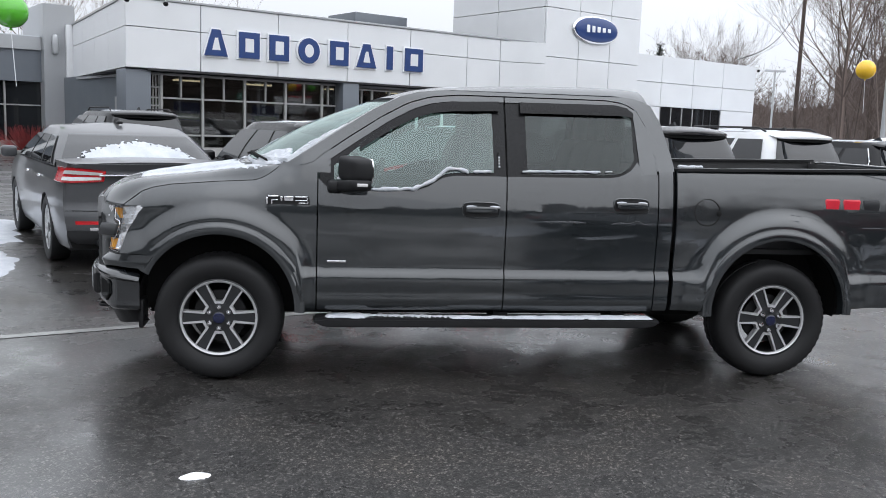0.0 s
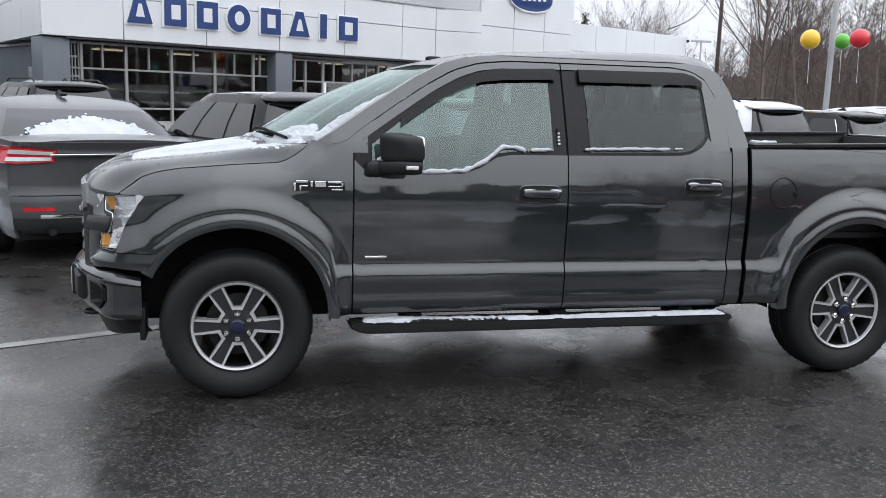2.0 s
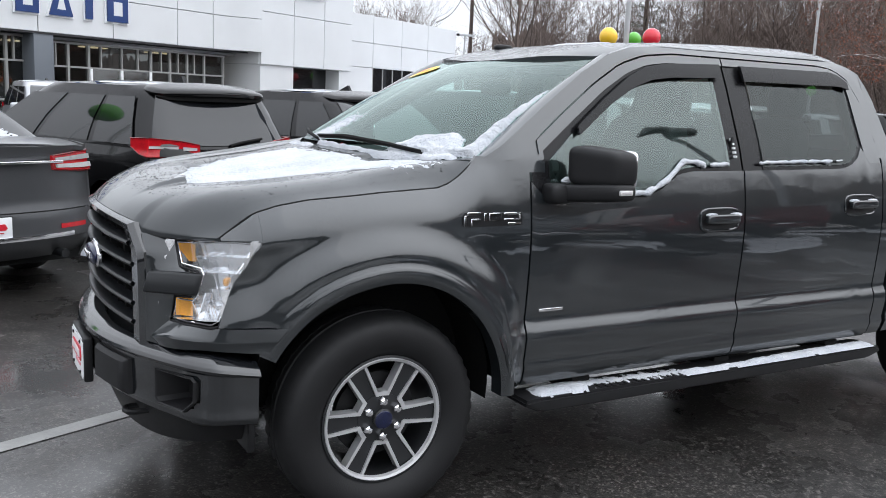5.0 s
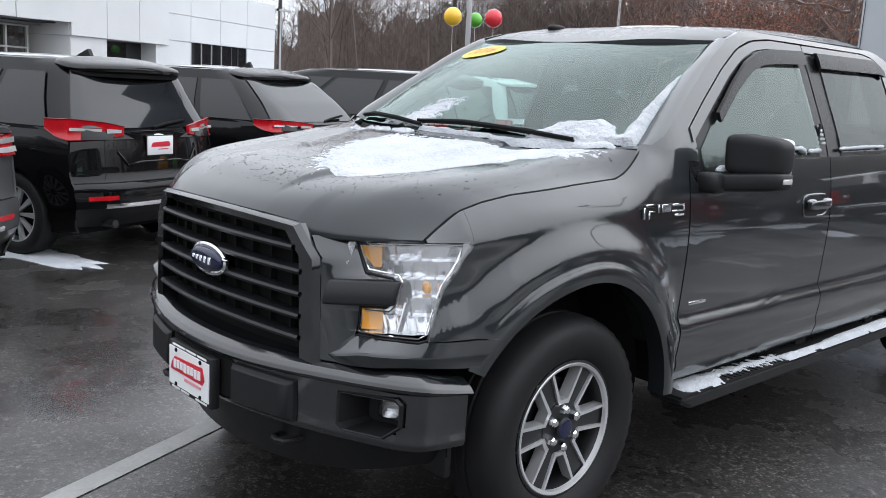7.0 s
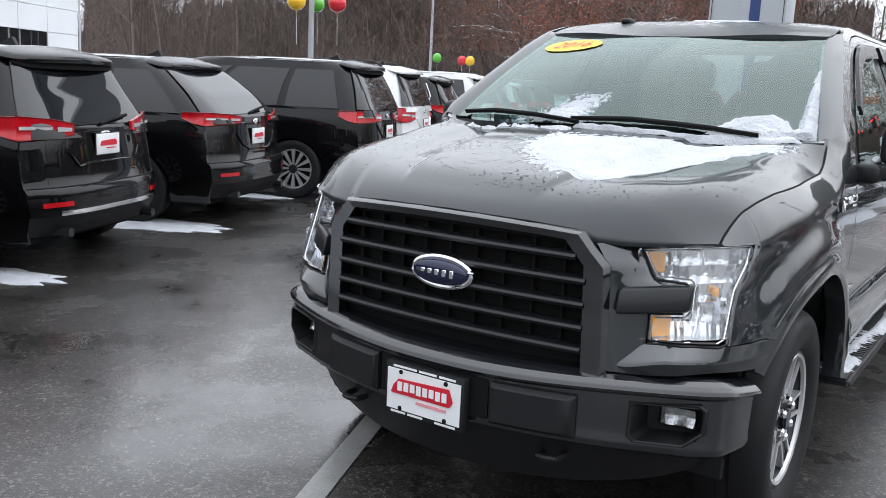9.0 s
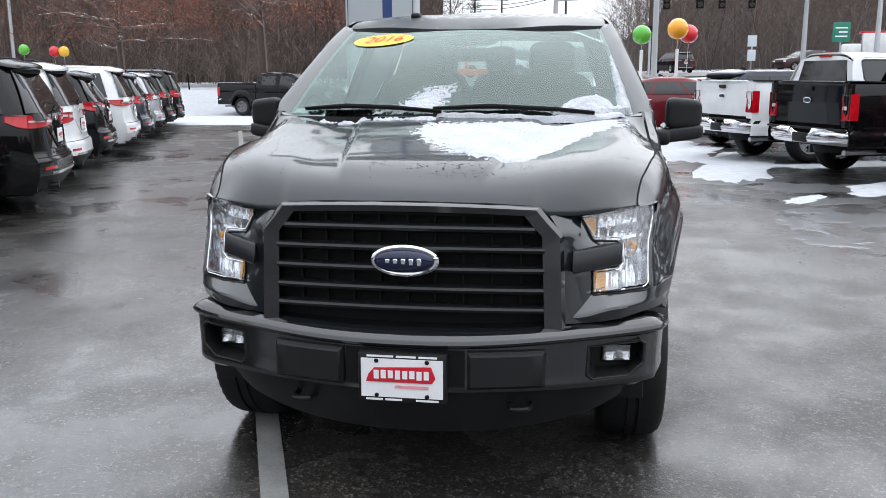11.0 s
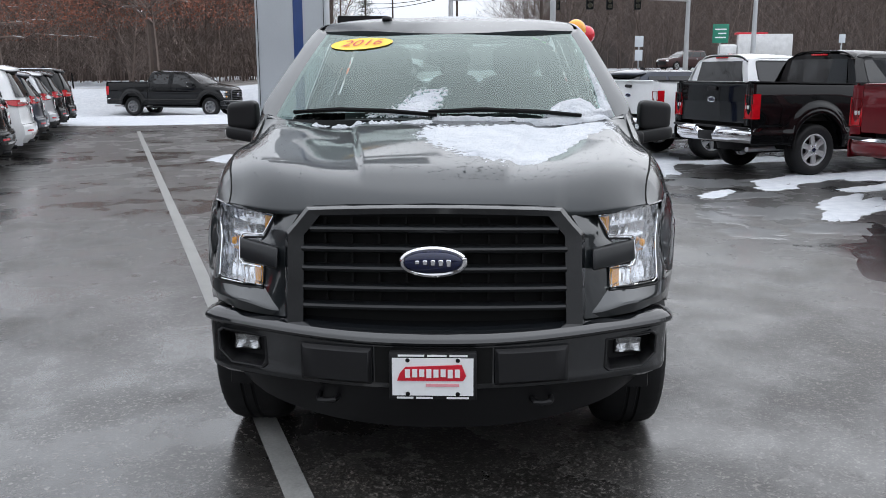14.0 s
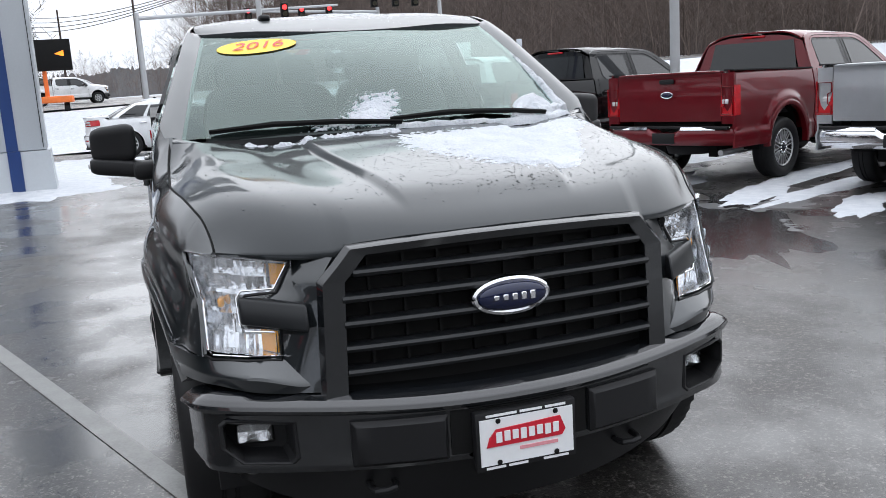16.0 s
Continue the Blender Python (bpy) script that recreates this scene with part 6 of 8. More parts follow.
        if trim_chrome:
            tb = bmesh.new()
            pts = [Vector((lin(list(roof), z) + (lin(list(front), z) - lin(list(roof), z)) * f, s * (wg(z) + 0.012), z)) for f, z in [(0.93, zw0 - 0.012), (0.5, zw0 - 0.015), (0.12, zw0 - 0.012), (0.085, (zw0 + zw1) / 2), (0.10, zw1)]]
            part("window_trim", tube(tb, pts, 0.010, 6), M["chrome"], ob, "bright window trim")
        mb = blob(bmesh.new(), (lin(list(front), zw0) - 0.30, s * (hw + 0.10), belt + 0.06), (0.06, 0.10, 0.075), 3.5)
        part("door_mirror", mb, P, ob)
        for x in (1.55, 2.55):
            part("door_handle", blob(bmesh.new(), (x, s * hw * 0.995, belt - 0.13), (0.10, 0.02, 0.016), 4, 14, 8), M["chrome"] if chrome else P, ob)
    zr1 = z1 - 0.07

    def end_glass(u, v, sg):
        """A point just off the cabin's rear (sg = -1) or front (sg = 1) skin."""
        f = (-1 + 2 * u) * (0.93 - 0.05 * v)
        z = zw0 + (zr1 - zw0) * v
        xr, xf = lin(list(roof), z), lin(list(front), z)
        return Vector(((xr + xf) / 2 + sg * ((xf - xr) / 2 * (1 - abs(f) ** 9) ** (1 / 9) + 0.010), f * wg(z), z))
    part("rear_window", sheet(lambda u, v: end_glass(u, v, -1), 28, 12, 0.008, (1, 0, 0)), M["far_glass"], ob, "dark rear window")
    part("windshield", sheet(lambda u, v: end_glass(u, v, 1), 28, 12, 0.008, (-1, 0, 0)), M["far_glass"], ob)
    if spoiler:
        xs = lin(list(roof), z1 - 0.03)
        sp = part("spoiler", blob(bmesh.new(), (xs - 0.04, 0, z1 - 0.016), (0.17, hw * 0.72, 0.042), 3.4, 32, 10, lambda q: q + Vector((0.16 * (abs(q.y) / hw) ** 2, 0, 0.22 * q.x - 0.05 * (abs(q.y) / hw) ** 2))), P, ob)
        part("spoiler_edge", blob(bmesh.new(), (xs - 0.10, 0, z1 - 0.072), (0.07, hw * 0.69, 0.030), 4, 28, 8, lambda q: q + Vector((0.16 * (abs(q.y) / hw) ** 2, 0, 0.5 * q.x))), M["deep_black"], sp, "black underside of the spoiler")
        xw = lin(list(roof), zw0 + 0.02) - 0.03
        part("rear_wiper", tube(bmesh.new(), [(xw, 0.02, zw0 + 0.0), (xw, -0.12, zw0 + 0.03), (xw + 0.02, -0.38, zw0 + 0.06)], 0.014, 6), M["deep_black"], ob)
    # lamps: on the back face and round the corner on the side
    y0, y1, l0, l1 = lamp
    low_t = [(0.0, 0.22), (0.30, 0.06), (0.60, 0.0), (0.80, 0.16), (1.0, 0.52)] if not deck else [(0.0, 0.12), (0.5, 0.0), (1.0, 0.10)]
    high_t = [(0.0, 0.66), (0.25, 0.86), (0.60, 1.0), (1.0, 0.96)] if not deck else [(0.0, 0.80), (0.5, 0.98), (1.0, 1.0)]

    def wrap(k, f, off, s):
        """k runs from the lamp's inner end over the corner on to the side, f up its height."""
        lo_, hi_ = l0 + (l1 - l0) * lin(low_t, k), l0 + (l1 - l0) * lin(high_t, k)
        z = lo_ + (hi_ - lo_) * f
        w = hw * plan(0.16) * lin(prof, z)
        if k < 0.6:
            a = y0 + (0.985 - y0) * k / 0.6
            return Vector((lin(list(rear), z) + 0.165 * a ** 3.4 - off, s * (a * w + off * 0.6 * smooth(0.75, 1.0, a)), z))
        t_ = (k - 0.6) / 0.4
        x = 0.165 + 0.24 * t_
        px = lin(list(rear), z) * max(0.0, 1 - x / 0.9) + x
        return Vector((px - off * (1 - t_), s * (hw * plan(x) * lin(prof, z) + off), z))
    for s in (-1, 1):
        tl = part("tail_light", sheet(lambda u, v: wrap(u, v, 0.016, s), 24, 6, 0.022, (0.7, -s * 0.7, 0)), M[lamp_mat_], ob, "red tail light with clear inserts")
        for k0, k1, f0, f1 in (((0.05, 0.24, 0.34, 0.62), (0.30, 0.60, 0.46, 0.60)) if not deck else ((0.05, 0.62, 0.16, 0.40), (0.05, 0.62, 0.58, 0.82))):
            part("clear_insert", sheet(lambda u, v: wrap(k0 + (k1 - k0) * u, f0 + (f1 - f0) * v, 0.027, s), 12, 3, 0.012, (0.7, -s * 0.7, 0)), M["clear_lens"], tl, "clear insert")
        part("lamp_edge", tube(bmesh.new(), [wrap(q / 16, 0.0, 0.018, s) for q in range(17)], 0.005, 5), M["dark_red_lens"], tl)
        part("lamp_edge", tube(bmesh.new(), [wrap(q / 16, 1.0, 0.018, s) for q in range(17)], 0.005, 5), M["dark_red_lens"], tl)
        part("reflector", sheet(lambda u, v: back(0.5 - s * (0.62 + 0.28 * u) / 2, v, 0.505, 0.540, 0.016), 5, 2, 0.008, (1, 0, 0)), M["red_lens"], ob, "red bumper reflector")
    if chrome:
        part("bumper_strip", sheet(lambda u, v: back(0.12 + 0.76 * u, v, 0.44, 0.475, 0.022), 16, 2, 0.01, (1, 0, 0)), M["chrome"], ob, "bright bumper strip")
    x_p = lin(list(rear), plate)
    pl = part("licence_plate", boxed(x_p - 0.022, -0.155, plate - 0.08, x_p - 0.008, 0.155, plate + 0.08, 0.004), M["sign_white"], ob, "white dealer plate with a red bar")
    part("plate_print", prism(bmesh.new(), [(0.115, plate - 0.012), (-0.105, plate - 0.012), (-0.118, plate + 0.004), (-0.100, plate + 0.034), (0.095, plate + 0.026), (0.112, plate + 0.01)], 0, x_p - 0.025, x_p - 0.021), M["red"], pl)
    part("plate_bar", boxed(x_p - 0.025, -0.09, plate - 0.036, x_p - 0.021, 0.03, plate - 0.028), M["red"], pl)
    part("plate_frame", boxed(x_p - 0.014, -0.163, plate - 0.088, x_p - 0.004, 0.163, plate + 0.088, 0.004), M["black_plastic"], pl)
    if not deck:
        dip = bmesh.new()
        tube(dip, [back(0.5 - yy / (2 * hw), 0, zz, zz, 0.006) for yy, zz in ((-0.50, ztop - 0.16), (-0.40, ztop - 0.27), (-0.24, plate - 0.13), (0.24, plate - 0.13), (0.40, ztop - 0.27), (0.50, ztop - 0.16))], 0.009, 6)
        part("hatch_crease", dip, P, hatch)
    part("hatch_gap", tube(bmesh.new(), [back(0.04 + 0.92 * q / 20, 0, 0.643, 0.643, 0.002) for q in range(21)], 0.006, 5), M["deep_black"], ob)
    part("badge", blob(bmesh.new(), (lin(list(rear), min(ztop - 0.05, plate + 0.20)) - 0.008, 0, min(ztop - 0.05, plate + 0.20)), (0.010, 0.075, 0.030), 2.2, 20, 8), M["chrome"], hatch, "bright badge")
    for s in (-1, 1):
        part("exhaust", tube(bmesh.new(), [(0.5, s * 0.58, 0.30), (0.02, s * 0.58, 0.31)], 0.034, 12), M["dark_alloy"], ob)
    ub = bmesh.new()
    box(ub, 0.25, -hw * 0.88, 0.22, L - 0.25, hw * 0.88, 0.42)
    box(ub, 0.15, -hw * 0.68, 0.40, L - 0.3, hw * 0.68, belt - 0.10)
    part("underbody", ub, M["deep_black"], ob)
    wm = CAR_WHEELS[tyre]
    for x in axles:
        for s in (-1, 1):
            w = share("wheel", wm["tyre"], ob, pose(x, s * (hw - 0.12), wm["r"], 0, 0, 0 if s < 0 else 180))
            for k in ("rim", "hub", "back"):
                share({"back": "brake_or_dark_disc"}.get(k, k), wm[k], w)
            for i in range(wm["n"]):
                share("spoke", wm["spoke"], w, Matrix.Rotation(2 * math.pi * i / wm["n"], 4, "Y"))
    if rails:
        for s in (-1, 1):
            part("roof_rail", tube(bmesh.new(), [(roof[-1][1] + 0.1, s * hw * 0.66, H - 0.03), (roof[-1][1] + 0.25, s * hw * 0.66, H + 0.03), (front[-1][1] - 0.1, s * hw * 0.66, H + 0.03), (front[-1][1] + 0.05, s * hw * 0.66, H - 0.04)], 0.016, 6), M["black_plastic"], ob)
    part("antenna", prism(bmesh.new(), [(roof[-1][1] + 0.22, H - 0.01), (roof[-1][1] + 0.40, H - 0.01), (roof[-1][1] + 0.26, H + 0.055)], 1, -0.02, 0.02), M["black_plastic"], ob)
    if snow:
        xc, ln = (roof[-1][1] + front[-1][1]) / 2, (front[-1][1] - roof[-1][1]) / 2
        part("roof_snow", heap(bmesh.new(), xc - 0.1, 0.0, ln * 1.02, hw * 0.64, snow, 0.0, 40, 6, int(L * 100) % 17, 0.12, H - 0.025), M["snow"], ob, "thin snow on the roof")
    return ob


HEAD = 113.0


def parked(a, b, turn=HEAD):
    p = lot(a, b)
    return pose(p.x, p.y, 0, 0, 0, turn)


G = "cars in the row facing the building"
SEDAN = dict(category="sedan", L=5.10, W=1.92, H=1.545, belt=1.06, axles=(1.12, 3.98), tyre="big", rear=((0.28, 0.10), (0.45, 0.0), (0.62, 0.02), (0.70, 0.05), (1.0, 0.06), (1.14, 0.02)), deck=(0.62, 1.15), hood=0.98,
             roof=((1.10, 0.62), (1.30, 1.02), (1.44, 1.36), (1.50, 1.70)), front=((1.06, 3.90), (1.30, 3.25), (1.44, 2.85), (1.50, 2.60)), spoiler=False, cladding=False, plate=0.545)
sedan_a = car(parked(0.25, 3.40, 114), "sedan_paint", "dark silver sedan with snow on its rear window", lamp=(0.60, 0.96, 0.93, 1.09), group=G, snow=0.0, **SEDAN)
part("window_snow", snow_cover(lambda u, v: Vector((lin([(1.10, 0.62), (1.30, 1.02), (1.44, 1.36)], 1.11 + 0.30 * v) - 0.025, -0.70 + 1.40 * u, 1.11 + 0.30 * v)), [(0.04, 0), (0.96, 0), (0.92, 0.35), (0.7, 0.62), (0.45, 0.8), (0.15, 0.5)], (0, 1, 0, 1), 110, 60, 1.4, 0.6, 0.006, 0.085, 3.0, Vector((-0.5, 0, 0.85)), 0.05, 20), M["snow"], sedan_a, "patchy snow on the rear window", 80)
part("deck_strip", boxed(0.015, -0.58, 1.005, 0.05, 0.58, 1.025, 0.004), M["chrome"], sedan_a, "bright strip across the boot")
part("roof_vent", blob(bmesh.new(), (1.80, 0, 1.553), (0.06, 0.035, 0.02), 3), M["black_plastic"], sedan_a)
SUV_A = dict(L=4.65, W=1.84, H=1.665)
car(parked(2.77, 3.70), "black_paint", "black compact suv with wide red tail lights", lamp=(0.48, 0.97, 0.98, 1.15), tyre="ten", plate=0.93, group=G, snow=0.012, axles=(0.81, 3.54), **SUV_A)
car(parked(5.35, 3.55), "black_paint", "black suv with a deep rear spoiler", L=4.85, W=1.94, H=1.67, belt=1.08, axles=(1.0, 3.9), tyre="big", roof=((1.05, 0.10), (1.30, 0.40), (1.52, 0.72), (1.62, 0.95)),
    front=((1.05, 3.6), (1.30, 3.15), (1.52, 2.6), (1.62, 2.2)), lamp=(0.42, 0.96, 1.00, 1.13), plate=0.88, chrome=False, group=G, snow=0.01)
BIG = dict(L=4.95, W=1.98, H=1.77, belt=1.12, axles=(1.05, 3.9), tyre="big", roof=((1.09, 0.10), (1.40, 0.24), (1.66, 0.38), (1.74, 0.55)), front=((1.09, 3.75), (1.40, 3.3), (1.66, 2.75), (1.74, 2.3)))
car(parked(7.95, 2.80), "black_paint", "large black suv with wide red tail lights", lamp=(0.35, 0.97, 0.98, 1.13), group=G, snow=0.015, **BIG)
car(parked(10.6, 2.90), "white_paint", "large white suv with snow on its roof", lamp=(0.60, 0.97, 0.90, 1.12), group=G, snow=0.03, rails=True, cladding=True, **BIG)
car(parked(13.2, 2.80), "black_paint", "black suv with bright window trim", lamp=(0.45, 0.97, 0.98, 1.13), trim_chrome=True, group=G, snow=0.02, **SUV_A)
car(parked(15.85, 2.60), "white_paint", "large white suv with a snowy roof", lamp=(0.30, 0.97, 0.98, 1.10), group=G, snow=0.03, cladding=False, **BIG)
car(parked(18.30, 2.50), "dark_blue_paint", "dark blue suv with red tail lights", lamp=(0.55, 0.97, 0.95, 1.12), group=G, snow=0.02, **SUV_A)
car(parked(20.90, 2.38), "silver_paint", "silver suv with a snowy roof", lamp=(0.55, 0.97, 0.95, 1.12), group=G, snow=0.02, **SUV_A)
car(parked(23.40, 2.22), "black_paint", "small black suv with red tail lights", lamp=(0.55, 0.97, 0.95, 1.12), group=G, snow=0.01, **SUV_A)
car(parked(26.00, 2.05), "black_paint", "black suv at the end of the row beside the snow", lamp=(0.50, 0.97, 0.92, 1.12), group=G, snow=0.01, **BIG)
# cars by the showroom
car(pose(-2.95, 13.1, 0, 0, 0, 119), "black_paint", "black suv with roof rails in front of the showroom", snow=0.02, rails=True, group="cars by the showroom", **BIG)
car(pose(0.8, 19.5, 0, 0, 0, 275), "silver_paint", "silver suv facing the lot with snow on its windshield", snow=0.02, group="cars by the showroom", **SUV_A)
# pickups across the lane, and the one beyond it
def truck_at(a, b, body, label, wheels="bright", head=-67.0, group="pickups across the lane", z=0.0, size=1.0):
    p = lot(a, b)
    return pickup(Matrix.Translation((p.x, p.y, z)) @ Matrix.Rotation(radians(head + 180), 4, "Z") @ Matrix.Scale(size, 4) @ Matrix.Translation((-AXLE_B, 0, 0)), body, label, wheels=wheels, group=group)


truck_at(1.33, -8.95, "silver_paint", "silver pickup with a chrome bumper", "bright")
truck_at(4.28, -8.95, "red_paint", "dark red pickup with dark wheels, on snowy asphalt", "twin")
truck_at(8.03, -8.92, "black_paint", "black pickup with a chrome rear bumper", "bright")
truck_at(10.87, -9.20, "white_paint", "white pickup with a chrome rear bumper", "bright")
truck_at(40.05, -0.60, "black_paint", "black pickup standing alone in the snow", "hero", -101.0, "", -0.285, 1.035)
car(parked(13.85, -9.3, -67), "dark_blue_paint", "dark suv beside the white pickup", group="cars across the lane", **SUV_A)
car(pose(20.9, -0.60, -0.03, 0, 0, -86), "red_paint", "red sedan parked behind the pickups", group="cars across the lane", lamp=(0.60, 0.96, 0.90, 1.06), **SEDAN)
car(pose(23.4, 2.80, -0.04, 0, 0, -87), "white_paint", "white sedan in the snow", group="cars across the lane", lamp=(0.60, 0.96, 0.90, 1.06), snow=0.04, **SEDAN)

# ---- dealership building: u along its front, v into it, z up ----
BM = Matrix.Translation((-3.4, 24.0, 0)) @ Matrix.Rotation(radians(29.4), 4, "Z")
bld = thing("dealership", BM, "white panelled car dealership with a glazed showroom", "building")


def panels(name, u0, u1, z0, z1, cols, rows, v, parent, material, d=0.10, gap=0.012):
    """Cladding panels with open joints, each its own piece."""
    for i in range(len(cols) - 1):
        for j in range(len(rows) - 1):
            part(name, boxed(cols[i] + gap, v, rows[j] + gap, cols[i + 1] - gap, v + d, rows[j + 1] - gap, 0.008, 1), material, parent)


def across_v(name, u, v0, v1, cols, rows, parent, material, d=0.10, gap=0.012):
    for i in range(len(cols) - 1):
        for j in range(len(rows) - 1):
            part(name, boxed(u, cols[i] + gap, rows[j] + gap, u + d, cols[i + 1] - gap, rows[j + 1] - gap, 0.008, 1), material, parent)


wall = part("wall", boxed(-0.85, 0.11, 3.15, 14.9, 12, 5.30), M["panel_grey"], bld, "grey panel wall core")
part("parapet", boxed(-2.44, -0.04, 5.285, 15.0, 0.30, 5.36, 0.01), M["panel_grey"], wall)
panels("panel", 0, 0, 0, 0, [-2.4, 0.05, 2.85, 5.65, 8.45, 11.25, 13.0], [3.15, 4.42, 5.29], 0.0, wall, M["panel"])
# the front swings forward to meet the tower
for j, (z0, z1) in enumerate(((3.15, 4.42), (4.42, 5.29))):
    part("curved_panel", sheet(lambda u, v: Vector((13.02 + 2.0 * u, 0.0 - 0.62 * smooth(0.15, 1.0, u), z0 + 0.012 + (z1 - z0 - 0.024) * v)), 16, 2, 0.08, (0, 1, 0)), M["panel"], wall, "curved panel")
# the side runs back at a slant
slant = lambda v: -2.40 + 0.1217 * v
for v0, v1 in ((0.10, 2.9), (2.9, 5.7), (5.7, 8.5), (8.5, 11.2)):
    for z0, z1 in ((3.15, 4.42), (4.42, 5.29)):
        part("panel", prism(bmesh.new(), [(slant(v0 + 0.012), v0 + 0.012), (slant(v1 - 0.012), v1 - 0.012), (slant(v1 - 0.012) + 0.10, v1 - 0.012), (slant(v0 + 0.012) + 0.10, v0 + 0.012)], 2, z0 + 0.012, z1 - 0.012), M["panel"], wall)
part("side_core", prism(bmesh.new(), [(slant(0.12) + 0.11, 0.12), (slant(11.2) + 0.11, 11.2), (-0.86, 11.2), (-0.86, 0.12)], 2, 3.15, 5.28), M["panel_grey"], wall)
part("side_parapet", prism(bmesh.new(), [(slant(0.3) - 0.04, 0.3), (slant(11.2) - 0.04, 11.2), (slant(11.2) + 0.26, 11.2), (slant(0.3) + 0.26, 0.3)], 2, 5.285, 5.36), M["panel_grey"], wall)
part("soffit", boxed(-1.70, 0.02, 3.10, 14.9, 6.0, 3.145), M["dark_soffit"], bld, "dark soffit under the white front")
# showroom floor, back walls and roof
part("showroom_floor", boxed(-1.5, 0.62, 0.0, 14.9, 9.0, 0.12), M["concrete"], bld)
part("back_wall", boxed(-1.2, 9.0, 0.1, 14.9, 9.3, 3.1), M["concrete"], bld, "tan interior wall")
part("inner_ceiling", boxed(-1.5, 0.7, 3.0, 14.9, 9.0, 3.08), M["panel_grey"], bld)
part("plinth", boxed(-1.2, 0.50, 0.0, 5.5, 0.85, 0.60, 0.01), M["concrete"], bld)
part("column", boxed(5.52, 0.05, 0.0, 6.22, 0.75, 3.12, 0.02), M["panel_blue"], bld, "slate grey column")
part("column", boxed(-2.36, 0.15, 0.0, -1.55, 1.1, 3.12, 0.02), M["panel_blue"], bld, "slate grey column")
part("side_wall", boxed(-1.40, 1.1, 0.0, -1.20, 11.2, 3.12), M["panel_blue"], bld, "slate grey side wall")
part("side_door", boxed(-1.44, 3.2, 0.1, -1.405, 4.3, 2.3, 0.01), M["mullion"], bld, "grey metal door")


def glazing(u0, u1, z0, z1, ups, upz, mains, rails, v=0.62):
    win = part("window", boxed(u0, v + 0.02, z0, u1, v + 0.035, z1), M["shop_glass"], bld, "tall dark showroom glazing")
    win.visible_shadow = False
    for u in mains:
        part("mullion", boxed(u - 0.045, v - 0.06, z0, u + 0.045, v + 0.08, z1, 0.006, 1), M["mullion"], win)
    for u in ups:
        part("mullion", boxed(u - 0.028, v - 0.05, upz, u + 0.028, v + 0.07, z1, 0.005, 1), M["mullion"], win)
    for z in rails:
        part("rail", boxed(u0, v - 0.052, z - 0.03, u1, v + 0.072, z + 0.03, 0.005, 1), M["mullion"], win)
    return win


glazing(-1.10, 5.52, 0.58, 3.05, [-0.40, 1.11, 2.67, 4.20, 5.2], 2.26, [-1.06, 0.35, 1.88, 3.45, 4.94], [0.62, 1.05, 2.26, 3.02])
glazing(6.22, 14.2, 0.15, 2.95, [6.66, 8.40, 9.26, 9.95, 11.0, 11.8, 12.6], 2.16, [6.25, 7.12, 7.91, 10.53, 11.41, 12.24, 13.1, 14.1], [0.2, 2.16, 2.92])
part("door_frame", boxed(7.95, 0.54, 0.15, 10.5, 0.60, 2.14, 0.005), M["shop_glass"], bld, "glazed double entrance door")
for u in (7.95, 9.2, 10.45):
    part("door_post", boxed(u - 0.05, 0.50, 0.15, u + 0.05, 0.62, 2.14, 0.006), M["sign_white"], bld)
for i in range(5):
    part("side_glazing_bar", boxed(-1.55 + i * 0.10, 0.60, 0.6, -1.52 + i * 0.10, 0.66, 3.05), M["mullion"], bld)
for z in (0.62, 1.5, 2.0, 2.26, 2.6, 3.02):
    part("side_glazing_rail", boxed(-1.56, 0.60, z - 0.025, -1.10, 0.66, z + 0.025), M["mullion"], bld)
part("side_glass", boxed(-1.55, 0.655, 0.58, -1.10, 0.665, 3.05), M["shop_glass"], bld)
for u in (-0.6, 2.2):
    ps = part("poster", boxed(u, 0.70, 1.55, u + 1.05, 0.72, 2.15), M["blue_sign"], bld, "blue and green poster inside the glass")
    part("poster_field", boxed(u + 0.1, 0.694, 1.58, u + 0.95, 0.699, 1.78), mat("poster_green", (0.05, 0.16, 0.06), 0.5), ps)
for u, v, w in ((-0.4, 2.2, 1.4), (1.4, 3.4, 1.6), (3.6, 2.6, 1.4), (8.8, 3.5, 2.2), (11.5, 3.0, 1.6)):
    part("counter", boxed(u, v, 0.12, u + w, v + 0.6, 1.0, 0.03), M["concrete"], bld, "pale counter inside the showroom")
for u in (0.3, 3.0, 6.5, 9.5, 12.5):
    part("ceiling_lamp", boxed(u, 3.0, 2.94, u + 1.1, 3.25, 2.985), lamp_mat("warm_lamp", (1.0, 0.85, 0.6), 2.0), bld, "warm ceiling light strip")
# tower
tower = part("tower", boxed(15.10, -0.45, 2.70, 20.95, 6.0, 8.6), M["panel_grey"], bld, "white panelled entrance tower")
panels("panel", 0, 0, 0, 0, [15.02, 17.0, 18.98, 20.98], [2.70, 4.75, 6.80, 8.62], -0.56, tower, M["panel"])
across_v("panel", 15.0, 0, 0, [-0.46, 2.6, 5.9], [2.70, 4.75, 6.80, 8.62], tower, M["panel"])
part("tower_leg", boxed(15.1, -0.45, 0, 17.1, 1.5, 2.70), M["panel"], tower)
part("tower_leg", boxed(20.2, -0.45, 0, 20.95, 1.5, 2.70), M["panel"], tower)
part("tower_glass", boxed(17.1, 0.3, 0.1, 20.2, 0.34, 2.70), M["far_glass"], tower, "dark entrance glass")
ov = part("oval_sign", blob(bmesh.new(), (17.95, -0.62, 6.08), (1.42, 0.13, 0.60), 2.15, 56, 14), M["chrome"], bld, "blue oval sign with a silver rim")
